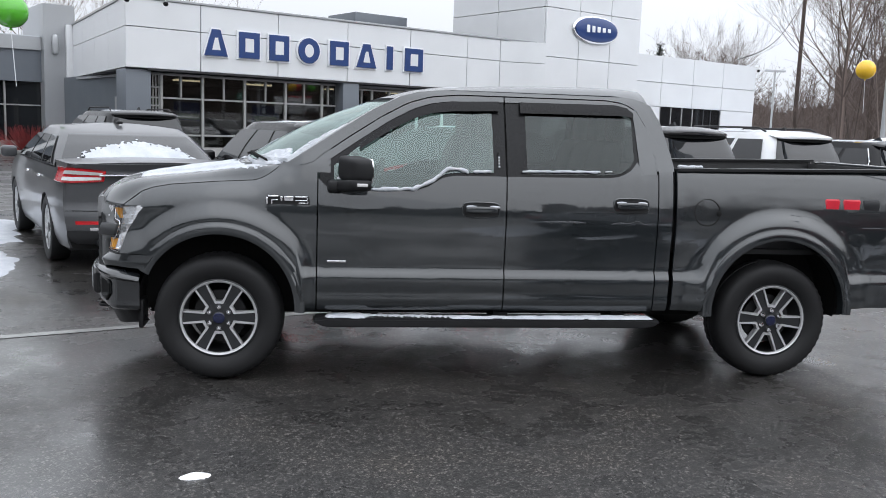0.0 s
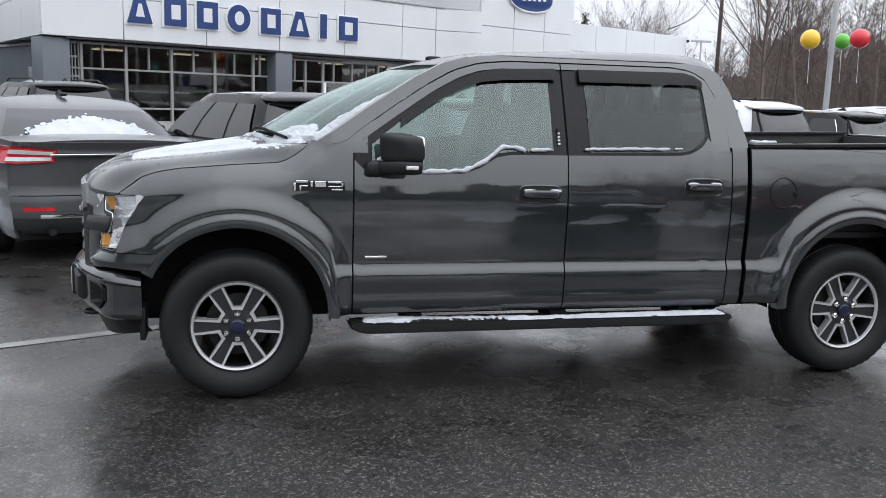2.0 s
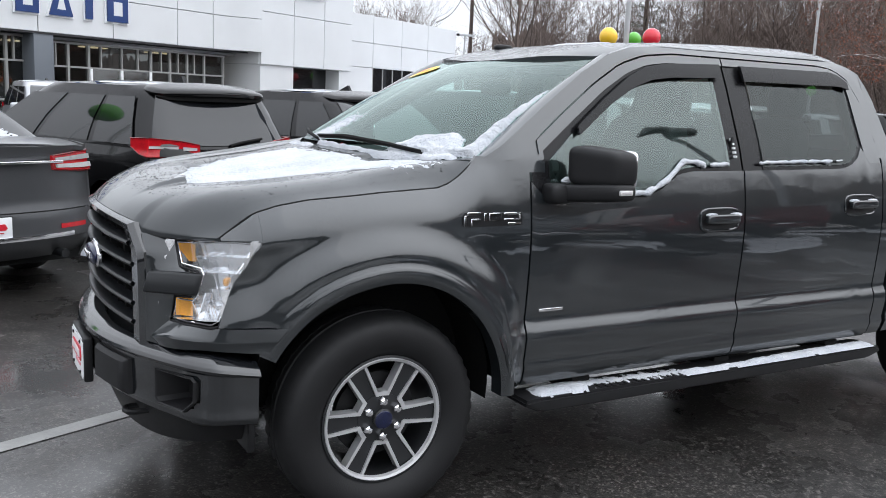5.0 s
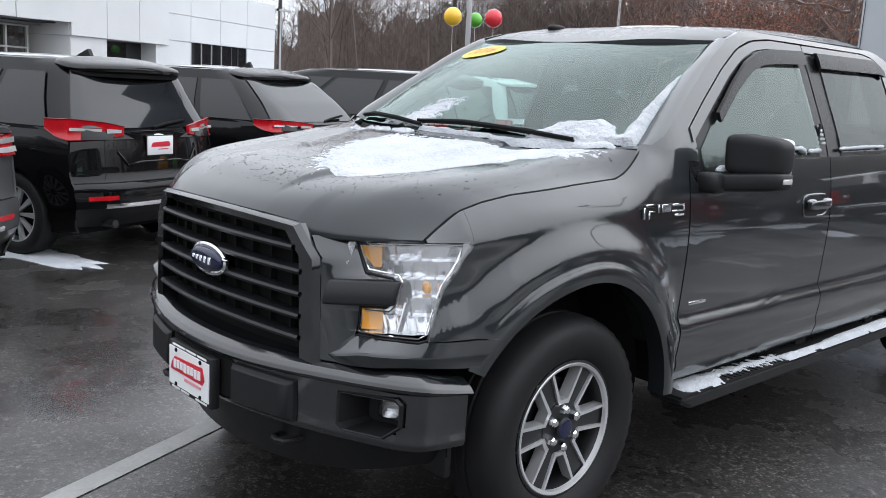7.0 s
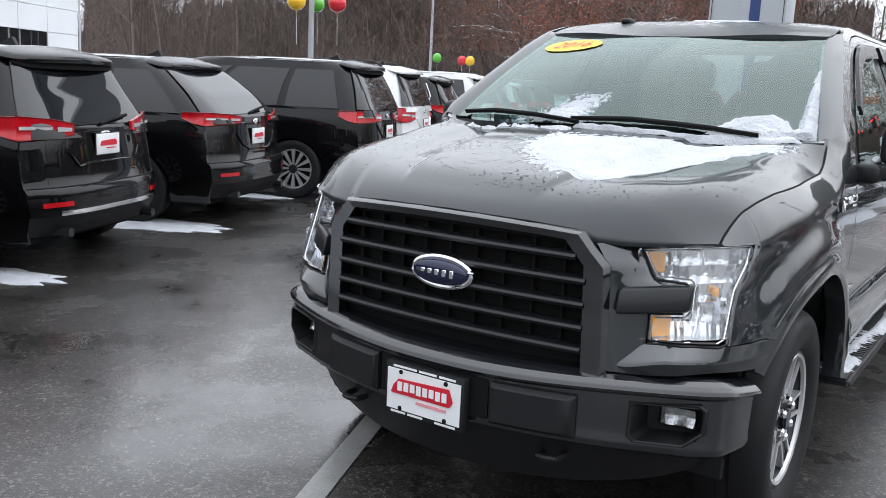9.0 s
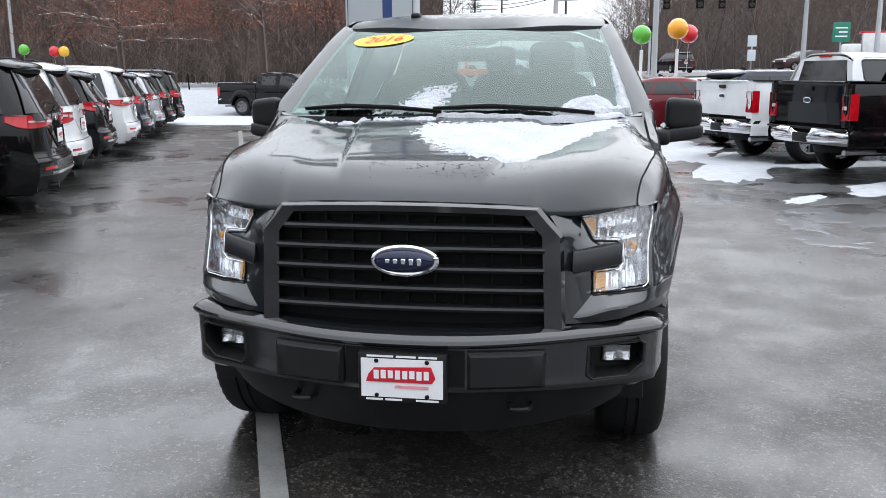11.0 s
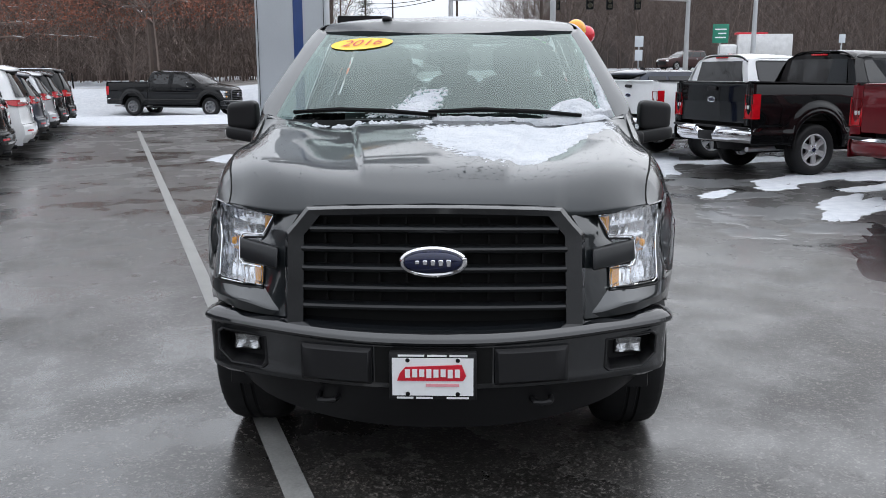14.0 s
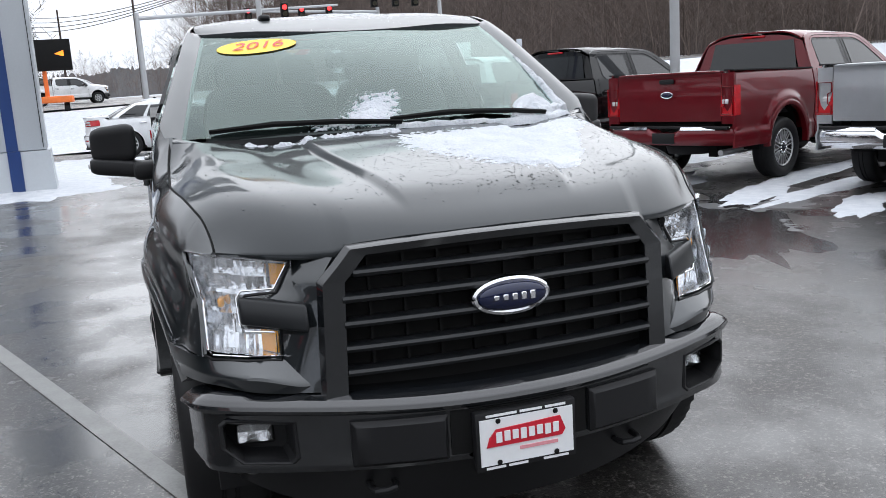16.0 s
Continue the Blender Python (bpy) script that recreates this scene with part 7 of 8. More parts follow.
part("oval_face", blob(bmesh.new(), (17.95, -0.70, 6.08), (1.33, 0.10, 0.53), 2.15, 56, 14), M["blue_sign"], ov)
mk = bmesh.new()
for i in range(5):
    u = 17.2 + 0.33 * i
    box(mk, u, -0.83, 5.93 + 0.02 * i, u + 0.20, -0.79, 6.25 - 0.02 * i, 0.02, 1)
part("oval_mark", mk, M["sign_white"], ov, "white script strokes on the sign")
# sign blocks: plain blue shapes on white backs
for u0, u1, kind in ((0.14, 0.95, "t"), (1.36, 2.10, "b"), (2.48, 3.22, "b"), (3.59, 4.43, "o"), (4.87, 5.63, "b"), (5.99, 6.84, "t"), (7.32, 7.58, "b"), (8.15, 8.98, "b")):
    z0, z1, c = 3.70, 4.56, (u0 + u1) / 2
    shp = {"t": [(u0, z0), (u1, z0), (c + 0.14, z1), (c - 0.14, z1)], "b": [(u0, z0), (u1, z0), (u1, z1), (u0, z1)], "o": [(c + (u1 - u0) / 2 * math.cos(a), (z0 + z1) / 2 + 0.44 * math.sin(a)) for a in [2 * math.pi * i / 28 for i in range(28)]]}[kind]
    zc = (z0 + z1) / 2
    back = [(c + (p - c) * (1 + 0.07 / max(0.2, (u1 - u0) / 2)), zc + (q - zc) * 1.12) for p, q in shp]
    blk = part("sign_block", prism(bmesh.new(), shp, 1, -0.115, -0.06), M["blue_sign"], bld, "blue sign block on a white back", 20)
    if u1 - u0 > 0.5:
        k_in = (0.42, 0.52) if kind != "t" else (0.36, 0.46)
        part("sign_field", prism(bmesh.new(), [(c + (p - c) * k_in[0], zc - (0.04 if kind == "t" else 0.0) + (q - zc) * k_in[1]) for p, q in shp], 1, -0.121, -0.112), M["panel"], blk, "white field inside the block", 20)
    part("sign_back", prism(bmesh.new(), back, 1, -0.06, -0.004), M["sign_white"], blk, "", 20)
# right wing
wing = part("wing", boxed(21.0, 0.12, 0.0, 31.05, 10, 5.36), M["panel"], bld, "low white wing with a strip window")
panels("panel", 0, 0, 0, 0, [21.0, 23.4, 25.85, 28.3, 31.1], [2.97, 4.12, 5.40], 0.0, wing, M["panel"])
panels("panel", 0, 0, 0, 0, [28.3, 31.1], [0.9, 2.97], 0.0, wing, M["panel"])
panels("panel", 0, 0, 0, 0, [21.0, 23.4], [0.9, 2.97], 0.0, wing, M["panel"])
panels("panel", 0, 0, 0, 0, [21.0, 23.4, 25.85, 28.3, 31.1], [0.0, 0.9], 0.0, wing, M["panel"])
part("strip_window", boxed(23.4, 0.06, 0.9, 28.3, 0.10, 2.97), M["far_glass"], wing, "dark strip window")
for u in (23.45, 24.3, 25.15, 26.0, 26.9, 27.5, 28.25):
    part("mullion", boxed(u - 0.03, 0.02, 0.9, u + 0.03, 0.09, 2.97), M["mullion"] if u < 26.5 else M["dark_soffit"], wing)
part("wing_end", boxed(31.06, 0.0, 0.0, 31.16, 10, 5.38), M["panel"], wing)
# rear masses
part("roof_unit", boxed(9.6, 6.0, 5.3, 12.4, 8.4, 6.55, 0.03), M["panel_blue"], bld, "dark rooftop unit")
part("roof", boxed(-0.85, 0.3, 5.24, 31.0, 12, 5.30), M["concrete"], bld)
part("corner_tower", boxed(-2.15, 11.3, 0.0, -0.9, 15.0, 6.1), M["panel_grey"], bld, "grey corner tower")
part("pilaster", boxed(-1.30, 11.05, 0.0, -1.02, 11.28, 5.30, 0.02), M["panel"], bld, "pale grey pilaster")
low = part("low_wing", boxed(-26.0, 11.75, 2.90, -2.15, 19, 4.20), M["panel_blue"], bld, "low slate grey wing")
part("low_cap", boxed(-26.0, 11.62, 4.205, -2.16, 19, 4.74), M["panel_grey"], low)
part("low_snow", boxed(-26.0, 11.66, 4.742, -2.2, 19, 4.78), M["snow"], low)
part("low_glass", boxed(-26.0, 12.0, 0.45, -2.15, 12.04, 2.90), M["far_glass"], low, "dark shop window")
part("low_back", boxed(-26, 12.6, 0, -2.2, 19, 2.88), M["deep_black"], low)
part("low_base", boxed(-26.0, 11.8, 0.0, -2.15, 12.1, 0.45), M["concrete"], low)
for i in range(18):
    part("mullion", boxed(-3.6 - i * 1.15, 11.9, 0.45, -3.53 - i * 1.15, 12.03, 2.90), M["mullion"], low)
part("rail", boxed(-26, 11.92, 1.90, -2.15, 12.02, 1.96), M["mullion"], low)
part("wall_lamp", blob(bmesh.new(), (-1.72, 11.2, 4.45), (0.13, 0.13, 0.42), 3), M["pole_metal"], bld, "round metal wall lamp")
for u, v in ((-2.42, -0.12), (-1.2, -0.12), (31.0, -0.1)):
    cam_b = part("camera_bracket", tube(bmesh.new(), [(u, v + 0.15, 5.36), (u, v - 0.12, 5.36), (u, v - 0.14, 5.22)], 0.03, 8), M["sign_white"], bld, "white camera on a bracket")
    part("dome", blob(bmesh.new(), (u, v - 0.14, 5.17), (0.08, 0.08, 0.07), 2.2, 16, 10), M["deep_black"], cam_b)
sh = bmesh.new()
rng = random.Random(4)
for i in range(420):
    a, r = rng.uniform(0, 6.28), rng.uniform(0.05, 0.8)
    tube(sh, [(-2.9 + 0.6 * r * math.cos(a), 10.7 + 0.3 * r * math.sin(a), 0), (-2.9 + 2.0 * r * math.cos(a), 10.7 + 0.8 * r * math.sin(a), rng.uniform(0.4, 1.15))], [0.012, 0.004], 3, False)
part("red_shrub", sh, mat("red_twigs", (0.22, 0.03, 0.03), 0.8), bld, "leafless red-twig shrub by the wall")
part("kerb", boxed(-26, 9.4, 0.0, -3.0, 9.6, 0.13, 0.02), M["concrete"], bld)
part("kerb", boxed(-3.0, -1.7, 0.0, 31, -1.5, 0.13, 0.02), M["concrete"], bld)
part("walkway", boxed(-3.0, -1.5, 0.0, 31, 0.6, 0.11), M["concrete"], bld)

# ---- road, banks, trees, poles ----
def bank_z(a, b):
    rise, k = 1.0 + 0.017 * max(0.0, -b - 2), smooth(-10, -5, b) * (1 - smooth(8, 13, b))
    return rise * smooth(27.5 + 13 * k, 37.0 + 10 * k, a) - 0.02 - 0.27 * k * smooth(27, 33, a)


def terrain(name, a0, a1, b0, b1, na, nb, lift, material, label, category, tuck=0.0):
    bm = grid(bmesh.new(), lambda u, v: lot(a0 + (a1 - a0) * u, b0 + (b1 - b0) * v, bank_z(a0 + (a1 - a0) * u, b0 + (b1 - b0) * v) + lift - tuck * (1 - smooth(0, 0.25, u)) + 0.05 * noise.noise((u * 40, v * 40, 1)) * (1 if lift < 0.02 else 0)), na, nb)
    bmesh.ops.recalc_face_normals(bm, faces=bm.faces)
    return solo(name, bm, material, Matrix.Identity(4), label, category, kind="structure")


terrain("snow_bank", 26, 140, -160, 160, 90, 120, 0.0, M["snow"], "snowy bank rising from the lot to the road", "ground")
terrain("road", 42, 50, -160, 160, 12, 120, 0.07, M["road"], "damp grey road along the bank", "road")
terrain("snow_verge", 39.0, 47.4, -8.5, 60, 10, 60, 0.09, M["snow"], "snow-covered verge between the lot and the road", "ground", 0.13)
terrain("road", 50.05, 66, -160, -5, 20, 80, 0.075, M["road"], "damp grey road widening at the junction", "road")
terrain("road", 66.05, 120, -40, -24, 40, 12, 0.075, M["road"], "damp grey side road", "road")


def limb(bm, p, d, r, length, depth, rng, n=5, twig=3):
    """One branch and its branches."""
    pts, rs = [p.copy()], [r]
    q, e = p.copy(), d.normalized()
    k = 4
    for i in range(k):
        e = (e + Vector((rng.uniform(-1, 1), rng.uniform(-1, 1), rng.uniform(-0.4, 0.9))) * 0.15).normalized()
        q = q + e * length / k
        pts.append(q.copy())
        rs.append(r * (1 - 0.62 * (i + 1) / k))
    tube(bm, pts, rs, n if depth > 1 else 3, False)
    if depth <= 0:
        return
    for i in range(twig):
        t = rng.uniform(0.35, 1.0)
        j = min(k - 1, int(t * k))
        base = pts[j].lerp(pts[j + 1], t * k - j)
        side = Vector((rng.uniform(-1, 1), rng.uniform(-1, 1), rng.uniform(0.0, 0.9))).normalized()
        limb(bm, base, e * 0.70 + side * 0.62, max(0.006, rs[j] * 0.55), length * rng.uniform(0.5, 0.8), depth - 1, rng, max(3, n - 1), twig)


def bare_tree(x, y, z, h, seed, label, depth=4, spread=0.55, twig=4, leaves=0, group=""):
    rng = random.Random(seed)
    tr = thing("tree", pose(x, y, z), label, "tree", group)
    trunk = tube(bmesh.new(), [(0, 0, -0.3), (0.05, 0.03, h * 0.15), (0.0, 0.1, h * 0.32), (0.1, 0.05, h * 0.5)], [h * w * (1.6 if leaves else 1.0) for w in (0.012, 0.010, 0.008, 0.005)], 9)
    part("trunk", trunk, M["bark"], tr)
    cr = bmesh.new()
    for i in range(11):
        a = 2 * math.pi * i / 11 + rng.uniform(-0.3, 0.3)
        zb = h * rng.uniform(0.22, 0.5)
        limb(cr, Vector((0, 0, zb)), Vector((math.cos(a) * spread, math.sin(a) * spread, rng.uniform(0.3, 1.0))), h * 0.0036, h * rng.uniform(0.28, 0.42), depth - 1, rng, 5, twig)
    if leaves:
        sn = bmesh.new()
        for i in range(10):
            a, zb, run = 2 * math.pi * i / 10 + rng.uniform(-0.2, 0.2), h * rng.uniform(0.20, 0.45), h * rng.uniform(0.28, 0.46)
            e, pts = Vector((math.cos(a), math.sin(a), 0.0)), []
            for j in range(9):
                t = j / 8
                pts.append(Vector((0, 0, zb)) + e * run * t + Vector((rng.uniform(-0.2, 0.2), rng.uniform(-0.2, 0.2), run * (0.20 * t - 0.16 * t * t) + rng.uniform(-0.12, 0.12))))
            rs = [h * 0.0058 * (1 - 0.8 * j / 8) for j in range(9)]
            tube(cr, pts, rs, 6, False)
            for j in range(2, 9):
                limb(cr, pts[j], e + Vector((rng.uniform(-1, 1), rng.uniform(-1, 1), rng.uniform(-0.3, 0.6))), rs[j] * 0.6, run * 0.35, 2, rng, 4, 3)
            for j in range(8):
                if rng.random() < 0.8:
                    q0, q1 = pts[j].lerp(pts[j + 1], rng.uniform(0, 0.3)), pts[j].lerp(pts[j + 1], rng.uniform(0.6, 1))
                    lift = Vector((0, 0, rs[j] * 0.8))
                    tube(sn, [q0 + lift, q0.lerp(q1, 0.5) + lift * 1.15, q1 + lift], [rs[j] * 0.25, rs[j] * 0.55, rs[j] * 0.25], 6)
        part("limb_snow", sn, M["snow"], tr, "snow lying along the boughs")
    part("crown", cr, M["bark"], tr, "bare branching crown")
    if leaves:
        lf = bmesh.new()
        for i in range(leaves):
            a, t = rng.uniform(0, 6.283), rng.random() ** 0.5
            q = Vector((math.cos(a) * t * h * 0.52, math.sin(a) * t * h * 0.52, h * rng.uniform(0.24, 0.80)))
            if noise.noise(q * 0.55 + Vector((seed, 0, 0))) < 0.04:
                continue
            s = rng.uniform(0.03, 0.075)
            v1 = Vector((rng.uniform(-1, 1), rng.uniform(-1, 1), rng.uniform(-1, 1))).normalized() * s
            v2 = v1.cross(Vector((rng.uniform(-1, 1), rng.uniform(-1, 1), 1))).normalized() * s * 0.6
            lf.faces.new([lf.verts.new(q + w) for w in (v1, v2, -v1, -v2)])
        part("leaves", lf, M["oak_leaf"], tr, "dry russet leaves still hanging")
    return tr


def pine_tree(x, y, z, h, seed):
    rng = random.Random(seed)
    tr = thing("pine_tree", pose(x, y, z), "tall dark green pine with drooping boughs", "tree")
    part("trunk", tube(bmesh.new(), [(0, 0, -0.3), (0, 0, h)], [h * 0.02, h * 0.004], 8), M["bark"], tr)
    cr = bmesh.new()
    for i in range(int(h * 11)):
        zz = h * (0.22 + 0.78 * (i / (h * 11)))
        rr = h * 0.20 * (1 - (zz / h) ** 1.4) + 0.25
        a = i * 2.4 + rng.uniform(-0.4, 0.4)
        tip = Vector((math.cos(a) * rr * rng.uniform(0.5, 1.1), math.sin(a) * rr * rng.uniform(0.5, 1.1), zz + rng.uniform(-0.3, 0.4)))
        root = Vector((0, 0, zz))
        tube(cr, [root, tip], [0.03, 0.01], 3, False)
        for k in range(26):
            t = 0.3 + 0.7 * k / 26
            q = root.lerp(tip, t) + Vector((rng.uniform(-0.2, 0.2), rng.uniform(-0.2, 0.2), rng.uniform(-0.15, 0.15)))
            d = Vector((rng.uniform(-1, 1), rng.uniform(-1, 1), rng.uniform(-0.3, 0.6))).normalized() * rng.uniform(0.18, 0.4)
            w = d.cross(Vector((0, 0, 1))).normalized() * 0.05
            cr.faces.new([cr.verts.new(p) for p in (q - w, q + w, q + d)])
    part("crown", cr, M["pine"], tr)
    return tr


def woods(name, az0, az1, r0, r1, n, h0, h1, seed, label):
    """A belt of leafless trunks and twigs, as one mass."""
    rng = random.Random(seed)
    vs, fs = [], []

    def rod(p, q, a, b):
        d = (q - p).normalized()
        s = d.cross(Vector((0.3, 0.5, 0.8))).normalized()
        t = d.cross(s)
        i = len(vs)
        for c, r in ((p, a), (q, b)):
            for k in range(3):
                w = 2.094 * k
                vs.append(c + (s * math.cos(w) + t * math.sin(w)) * r)
        for k in range(3):
            fs.append((i + k, i + (k + 1) % 3, i + 3 + (k + 1) % 3, i + 3 + k))
    for _ in range(n):
        az, rad = radians(rng.uniform(az0, az1)), rng.uniform(r0, r1)
        x, y = rad * math.cos(az), rad * math.sin(az)
        h = rng.uniform(h0, h1)
        base = Vector((x, y, 1.0))
        lean = Vector((rng.uniform(-0.13, 0.13), rng.uniform(-0.13, 0.13), 1)) if rng.random() < 0.7 else Vector((rng.uniform(-0.4, 0.4), rng.uniform(-0.4, 0.4), 1))
        r = 0.028 + 0.065 * rng.random() ** 3
        rod(base, base + lean * h * 0.55, r, r * 0.6)
        rod(base + lean * h * 0.55, base + lean * h, r * 0.6, 0.02)
        for k in range(30):
            t = rng.uniform(0.06, 0.97)
            p = base + lean * h * t
            a = rng.uniform(0, 6.283)
            L = h * rng.uniform(0.12, 0.36) * (1.15 - t)
            e = p + Vector((math.cos(a) * L, math.sin(a) * L, L * rng.uniform(0.4, 1.3)))
            rod(p, e, r * 0.28 * (1.1 - t * 0.7), 0.012)
            for m_ in range(4):
                f = rng.uniform(0.4, 1.0)
                w = p.lerp(e, f)
                rod(w, w + Vector((rng.uniform(-1, 1), rng.uniform(-1, 1), rng.uniform(0.2, 1.2))) * L * 0.42, 0.018, 0.006)
    me = bpy.data.meshes.new(name)
    me.from_pydata(vs, [], fs)
    me.materials.append(M["bark"])
    ob = new(name, me)
    return tagged(ob, label, "woods", kind="stuff")


def backdrop(name, az0, az1, r, h, col, seed, taper=0.0):
    """Far wooded rise with an uneven top."""
    bm = bmesh.new()
    n = int((az1 - az0) * 9)
    rows = []
    for i in range(n + 1):
        az = radians(az0 + (az1 - az0) * i / n)
        hh = h * (0.85 + 0.25 * noise.noise((i * 0.05, seed, 0)) + 0.12 * noise.noise((i * 0.9, seed, 2)) + 0.10 * noise.noise((i * 2.7, seed, 5)))
        hh *= smooth(-0.6 * taper, taper, az1 - math.degrees(az)) if taper else 1.0
        rows.append([bm.verts.new((r * math.cos(az), r * math.sin(az), z)) for z in (-1, hh * 0.5, hh)])
    for p, q in zip(rows, rows[1:]):
        for k in range(2):
            bm.faces.new((p[k], q[k], q[k + 1], p[k + 1]))
    m, nt, pb = nodes_of(name + "_brush")
    v = coords(nt)
    mp = nt.nodes.new("ShaderNodeMapping")
    mp.inputs["Scale"].default_value = (1, 1, 0.18)
    nt.links.new(v, mp.inputs["Vector"])
    a, b = noise_n(nt, 1.6, 6, mp.outputs[0], 0.7), noise_n(nt, 0.12, 4, v)
    both = math_n(nt, "ADD", math_n(nt, "MULTIPLY", a, 0.6), math_n(nt, "MULTIPLY", b, 0.4))
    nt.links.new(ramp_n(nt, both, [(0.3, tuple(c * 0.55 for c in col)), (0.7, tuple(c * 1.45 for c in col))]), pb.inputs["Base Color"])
    pb.inputs["Roughness"].default_value = 1.0
    return solo(name, bm, m, Matrix.Identity(4), "far brown woods under a grey sky", "backdrop", kind="structure")


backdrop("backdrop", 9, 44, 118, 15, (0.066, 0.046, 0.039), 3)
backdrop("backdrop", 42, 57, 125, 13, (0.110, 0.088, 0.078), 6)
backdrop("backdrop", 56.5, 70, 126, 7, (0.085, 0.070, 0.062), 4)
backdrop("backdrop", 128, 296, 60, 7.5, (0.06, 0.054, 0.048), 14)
# the next two strips are paled: distance haze is mixed into their colour
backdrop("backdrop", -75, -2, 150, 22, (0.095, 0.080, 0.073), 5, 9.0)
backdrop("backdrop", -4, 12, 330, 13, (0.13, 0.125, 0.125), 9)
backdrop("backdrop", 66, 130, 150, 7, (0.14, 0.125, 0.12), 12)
woods("woods", 42, 66, 75, 120, 200, 5, 9.5, 24, "low leafless brush behind the building")
woods("woods", 43, 56, 72, 118, 120, 9, 17, 26, "leafless grey-brown woods beyond the lot")
woods("woods", 10, 44, 66, 112, 620, 10, 20, 21, "leafless grey-brown woods behind the snowy bank")
woods("woods", -66, -2, 100, 146, 800, 13, 27, 22, "leafless grey-brown woods beyond the road")
woods("woods", -2, 10, 220, 300, 60, 9, 15, 23, "distant leafless trees")
woods("woods", 9, 44, 58, 74, 330, 2.2, 5.5, 31, "brown leafless brush along the road")
bare_tree(38.3, 14.95, 0.6, 13.5, 5, "spreading oak with russet leaves behind the bank", 4, 1.0, 4, 40000)
bare_tree(45.0, 26.0, 0.6, 12.0, 6, "oak with russet leaves in the woods' edge", 4, 0.9, 4, 22000)
bare_tree(39.6, 56.6, 0.0, 20.0, 8, "tall bare tree beside the white wing", 5, 0.34, 4)
bare_tree(48, 66, 0.0, 17.0, 9, "tall bare tree at the woods' edge", 5, 0.6, 4)
bare_tree(33.4, 66.5, 0.0, 11.2, 10, "bare tree behind the building", 4, 0.9, 6, group="trees behind the building")
bare_tree(-14.0, 66.0, 0.0, 12.5, 11, "bare tree behind the low wing", 4, 0.8, 4, group="trees behind the building")
bare_tree(-9.0, 70.0, 0.0, 13.0, 12, "bare tree behind the low wing", 4, 0.8, 4, group="trees behind the building")
bare_tree(-19.0, 60.0, 0.0, 12.0, 13, "bare tree behind the low wing", 4, 0.8, 4, group="trees behind the building")
pine_tree(56, 60, 0, 19, 3)
pine_tree(29.7, 69, 0, 9.3, 4)
pine_tree(70, 66, 0, 17, 6)
pine_tree(115, 14, 0.5, 13, 7)


def light_pole(x, y, h, label, r=0.085, head=True, z=0.0):
    p = thing("street_lamp", pose(x, y, z), label, "street lamp")
    part("pole", tube(bmesh.new(), [(0, 0, 0), (0, 0, h)], [r, r * 0.75], 12), M["pole_metal"], p)
    part("base", turned(bmesh.new(), [(0.26, 0), (0.26, 0.55), (0.22, 0.60), (0.001, 0.60)], 20, "z"), M["concrete"], p)
    if head:
        part("lamp_head", boxed(-0.65, -0.14, h - 0.05, 0.65, 0.14, h + 0.08, 0.03), M["pole_metal"], p, "flat metal lamp head")
    return p


light_pole(16.06, 16.39, 9.0, "pale metal lot lamp post")
light_pole(28.75, 46.7, 5.8, "pale metal lamp post with a flat head", 0.07)
light_pole(28.6, -2.95, 9.0, "pale metal lot lamp post", 0.11, z=0.0)
light_pole(10.5, -7.8, 8.0, "pale metal lot lamp post", 0.09)
light_pole(46.0, 33.5, 9.0, "pale metal lamp post by the woods", 0.1, z=0.5)


def balloon(x, y, z, r, col, name):
    m = M.get("balloon_" + name) or mat("balloon_" + name, col, 0.22, 0, 0.4, 0.06, 3, 30)
    M["balloon_" + name] = m
    b = thing("balloon", pose(x, y, z), "glossy %s balloon tied to a post" % name, "balloon", "balloons")
    bm = blob(bmesh.new(), (0, 0, 0), (r, r, r * 1.06), 2.0, 24, 16, lambda q: q * (1 - 0.10 * max(0, -q.z / r) ** 2))
    part("skin", bm, m, b)
    part("knot", tube(bmesh.new(), [(0, 0, -r * 0.92), (0, 0, -r * 1.08)], [0.012, 0.03], 8), m, b)
    part("string", tube(bmesh.new(), [(0, 0, -r), (0.05, 0.02, -r - 0.9)], 0.006, 5), M["sign_white"], b)


YEL, GRN, RED_ = (0.80, 0.48, 0.02), (0.09, 0.42, 0.03), (0.62, 0.015, 0.03)
balloon(15.22, 16.18, 3.55, 0.26, YEL, "yellow")
balloon(16.55, 16.63, 3.58, 0.22, GRN, "green")
balloon(16.44, 15.76, 3.60, 0.26, RED_, "red")
balloon(24.89, -2.28, 2.74, 0.29, GRN, "green")
balloon(24.30, -3.30, 2.88, 0.31, (0.85, 0.36, 0.02), "orange")
balloon(25.02, -3.70, 2.76, 0.28, RED_, "red")
balloon(40.5, 29.1, 2.95, 0.28, GRN, "green")
balloon(40.9, 27.6, 2.85, 0.28, RED_, "red")
balloon(41.0, 27.1, 2.85, 0.28, YEL, "yellow")
balloon(-4.3, 8.72, 3.21, 0.27, GRN, "green")


def sign_post(x, y, z, h, label, material="sign_white"):
    return solo("sign_post", tube(bmesh.new(), [(0, 0, 0), (0, 0, h)], 0.05, 8), M[material], pose(x, y, z), label, "post")


sign_post(24.89, -2.28, 0, 2.3, "white plastic flag post")
sign_post(24.30, -3.30, 0, 2.3, "white plastic flag post")
sign_post(-4.95, 8.6, 0, 3.4, "white plastic flag post")
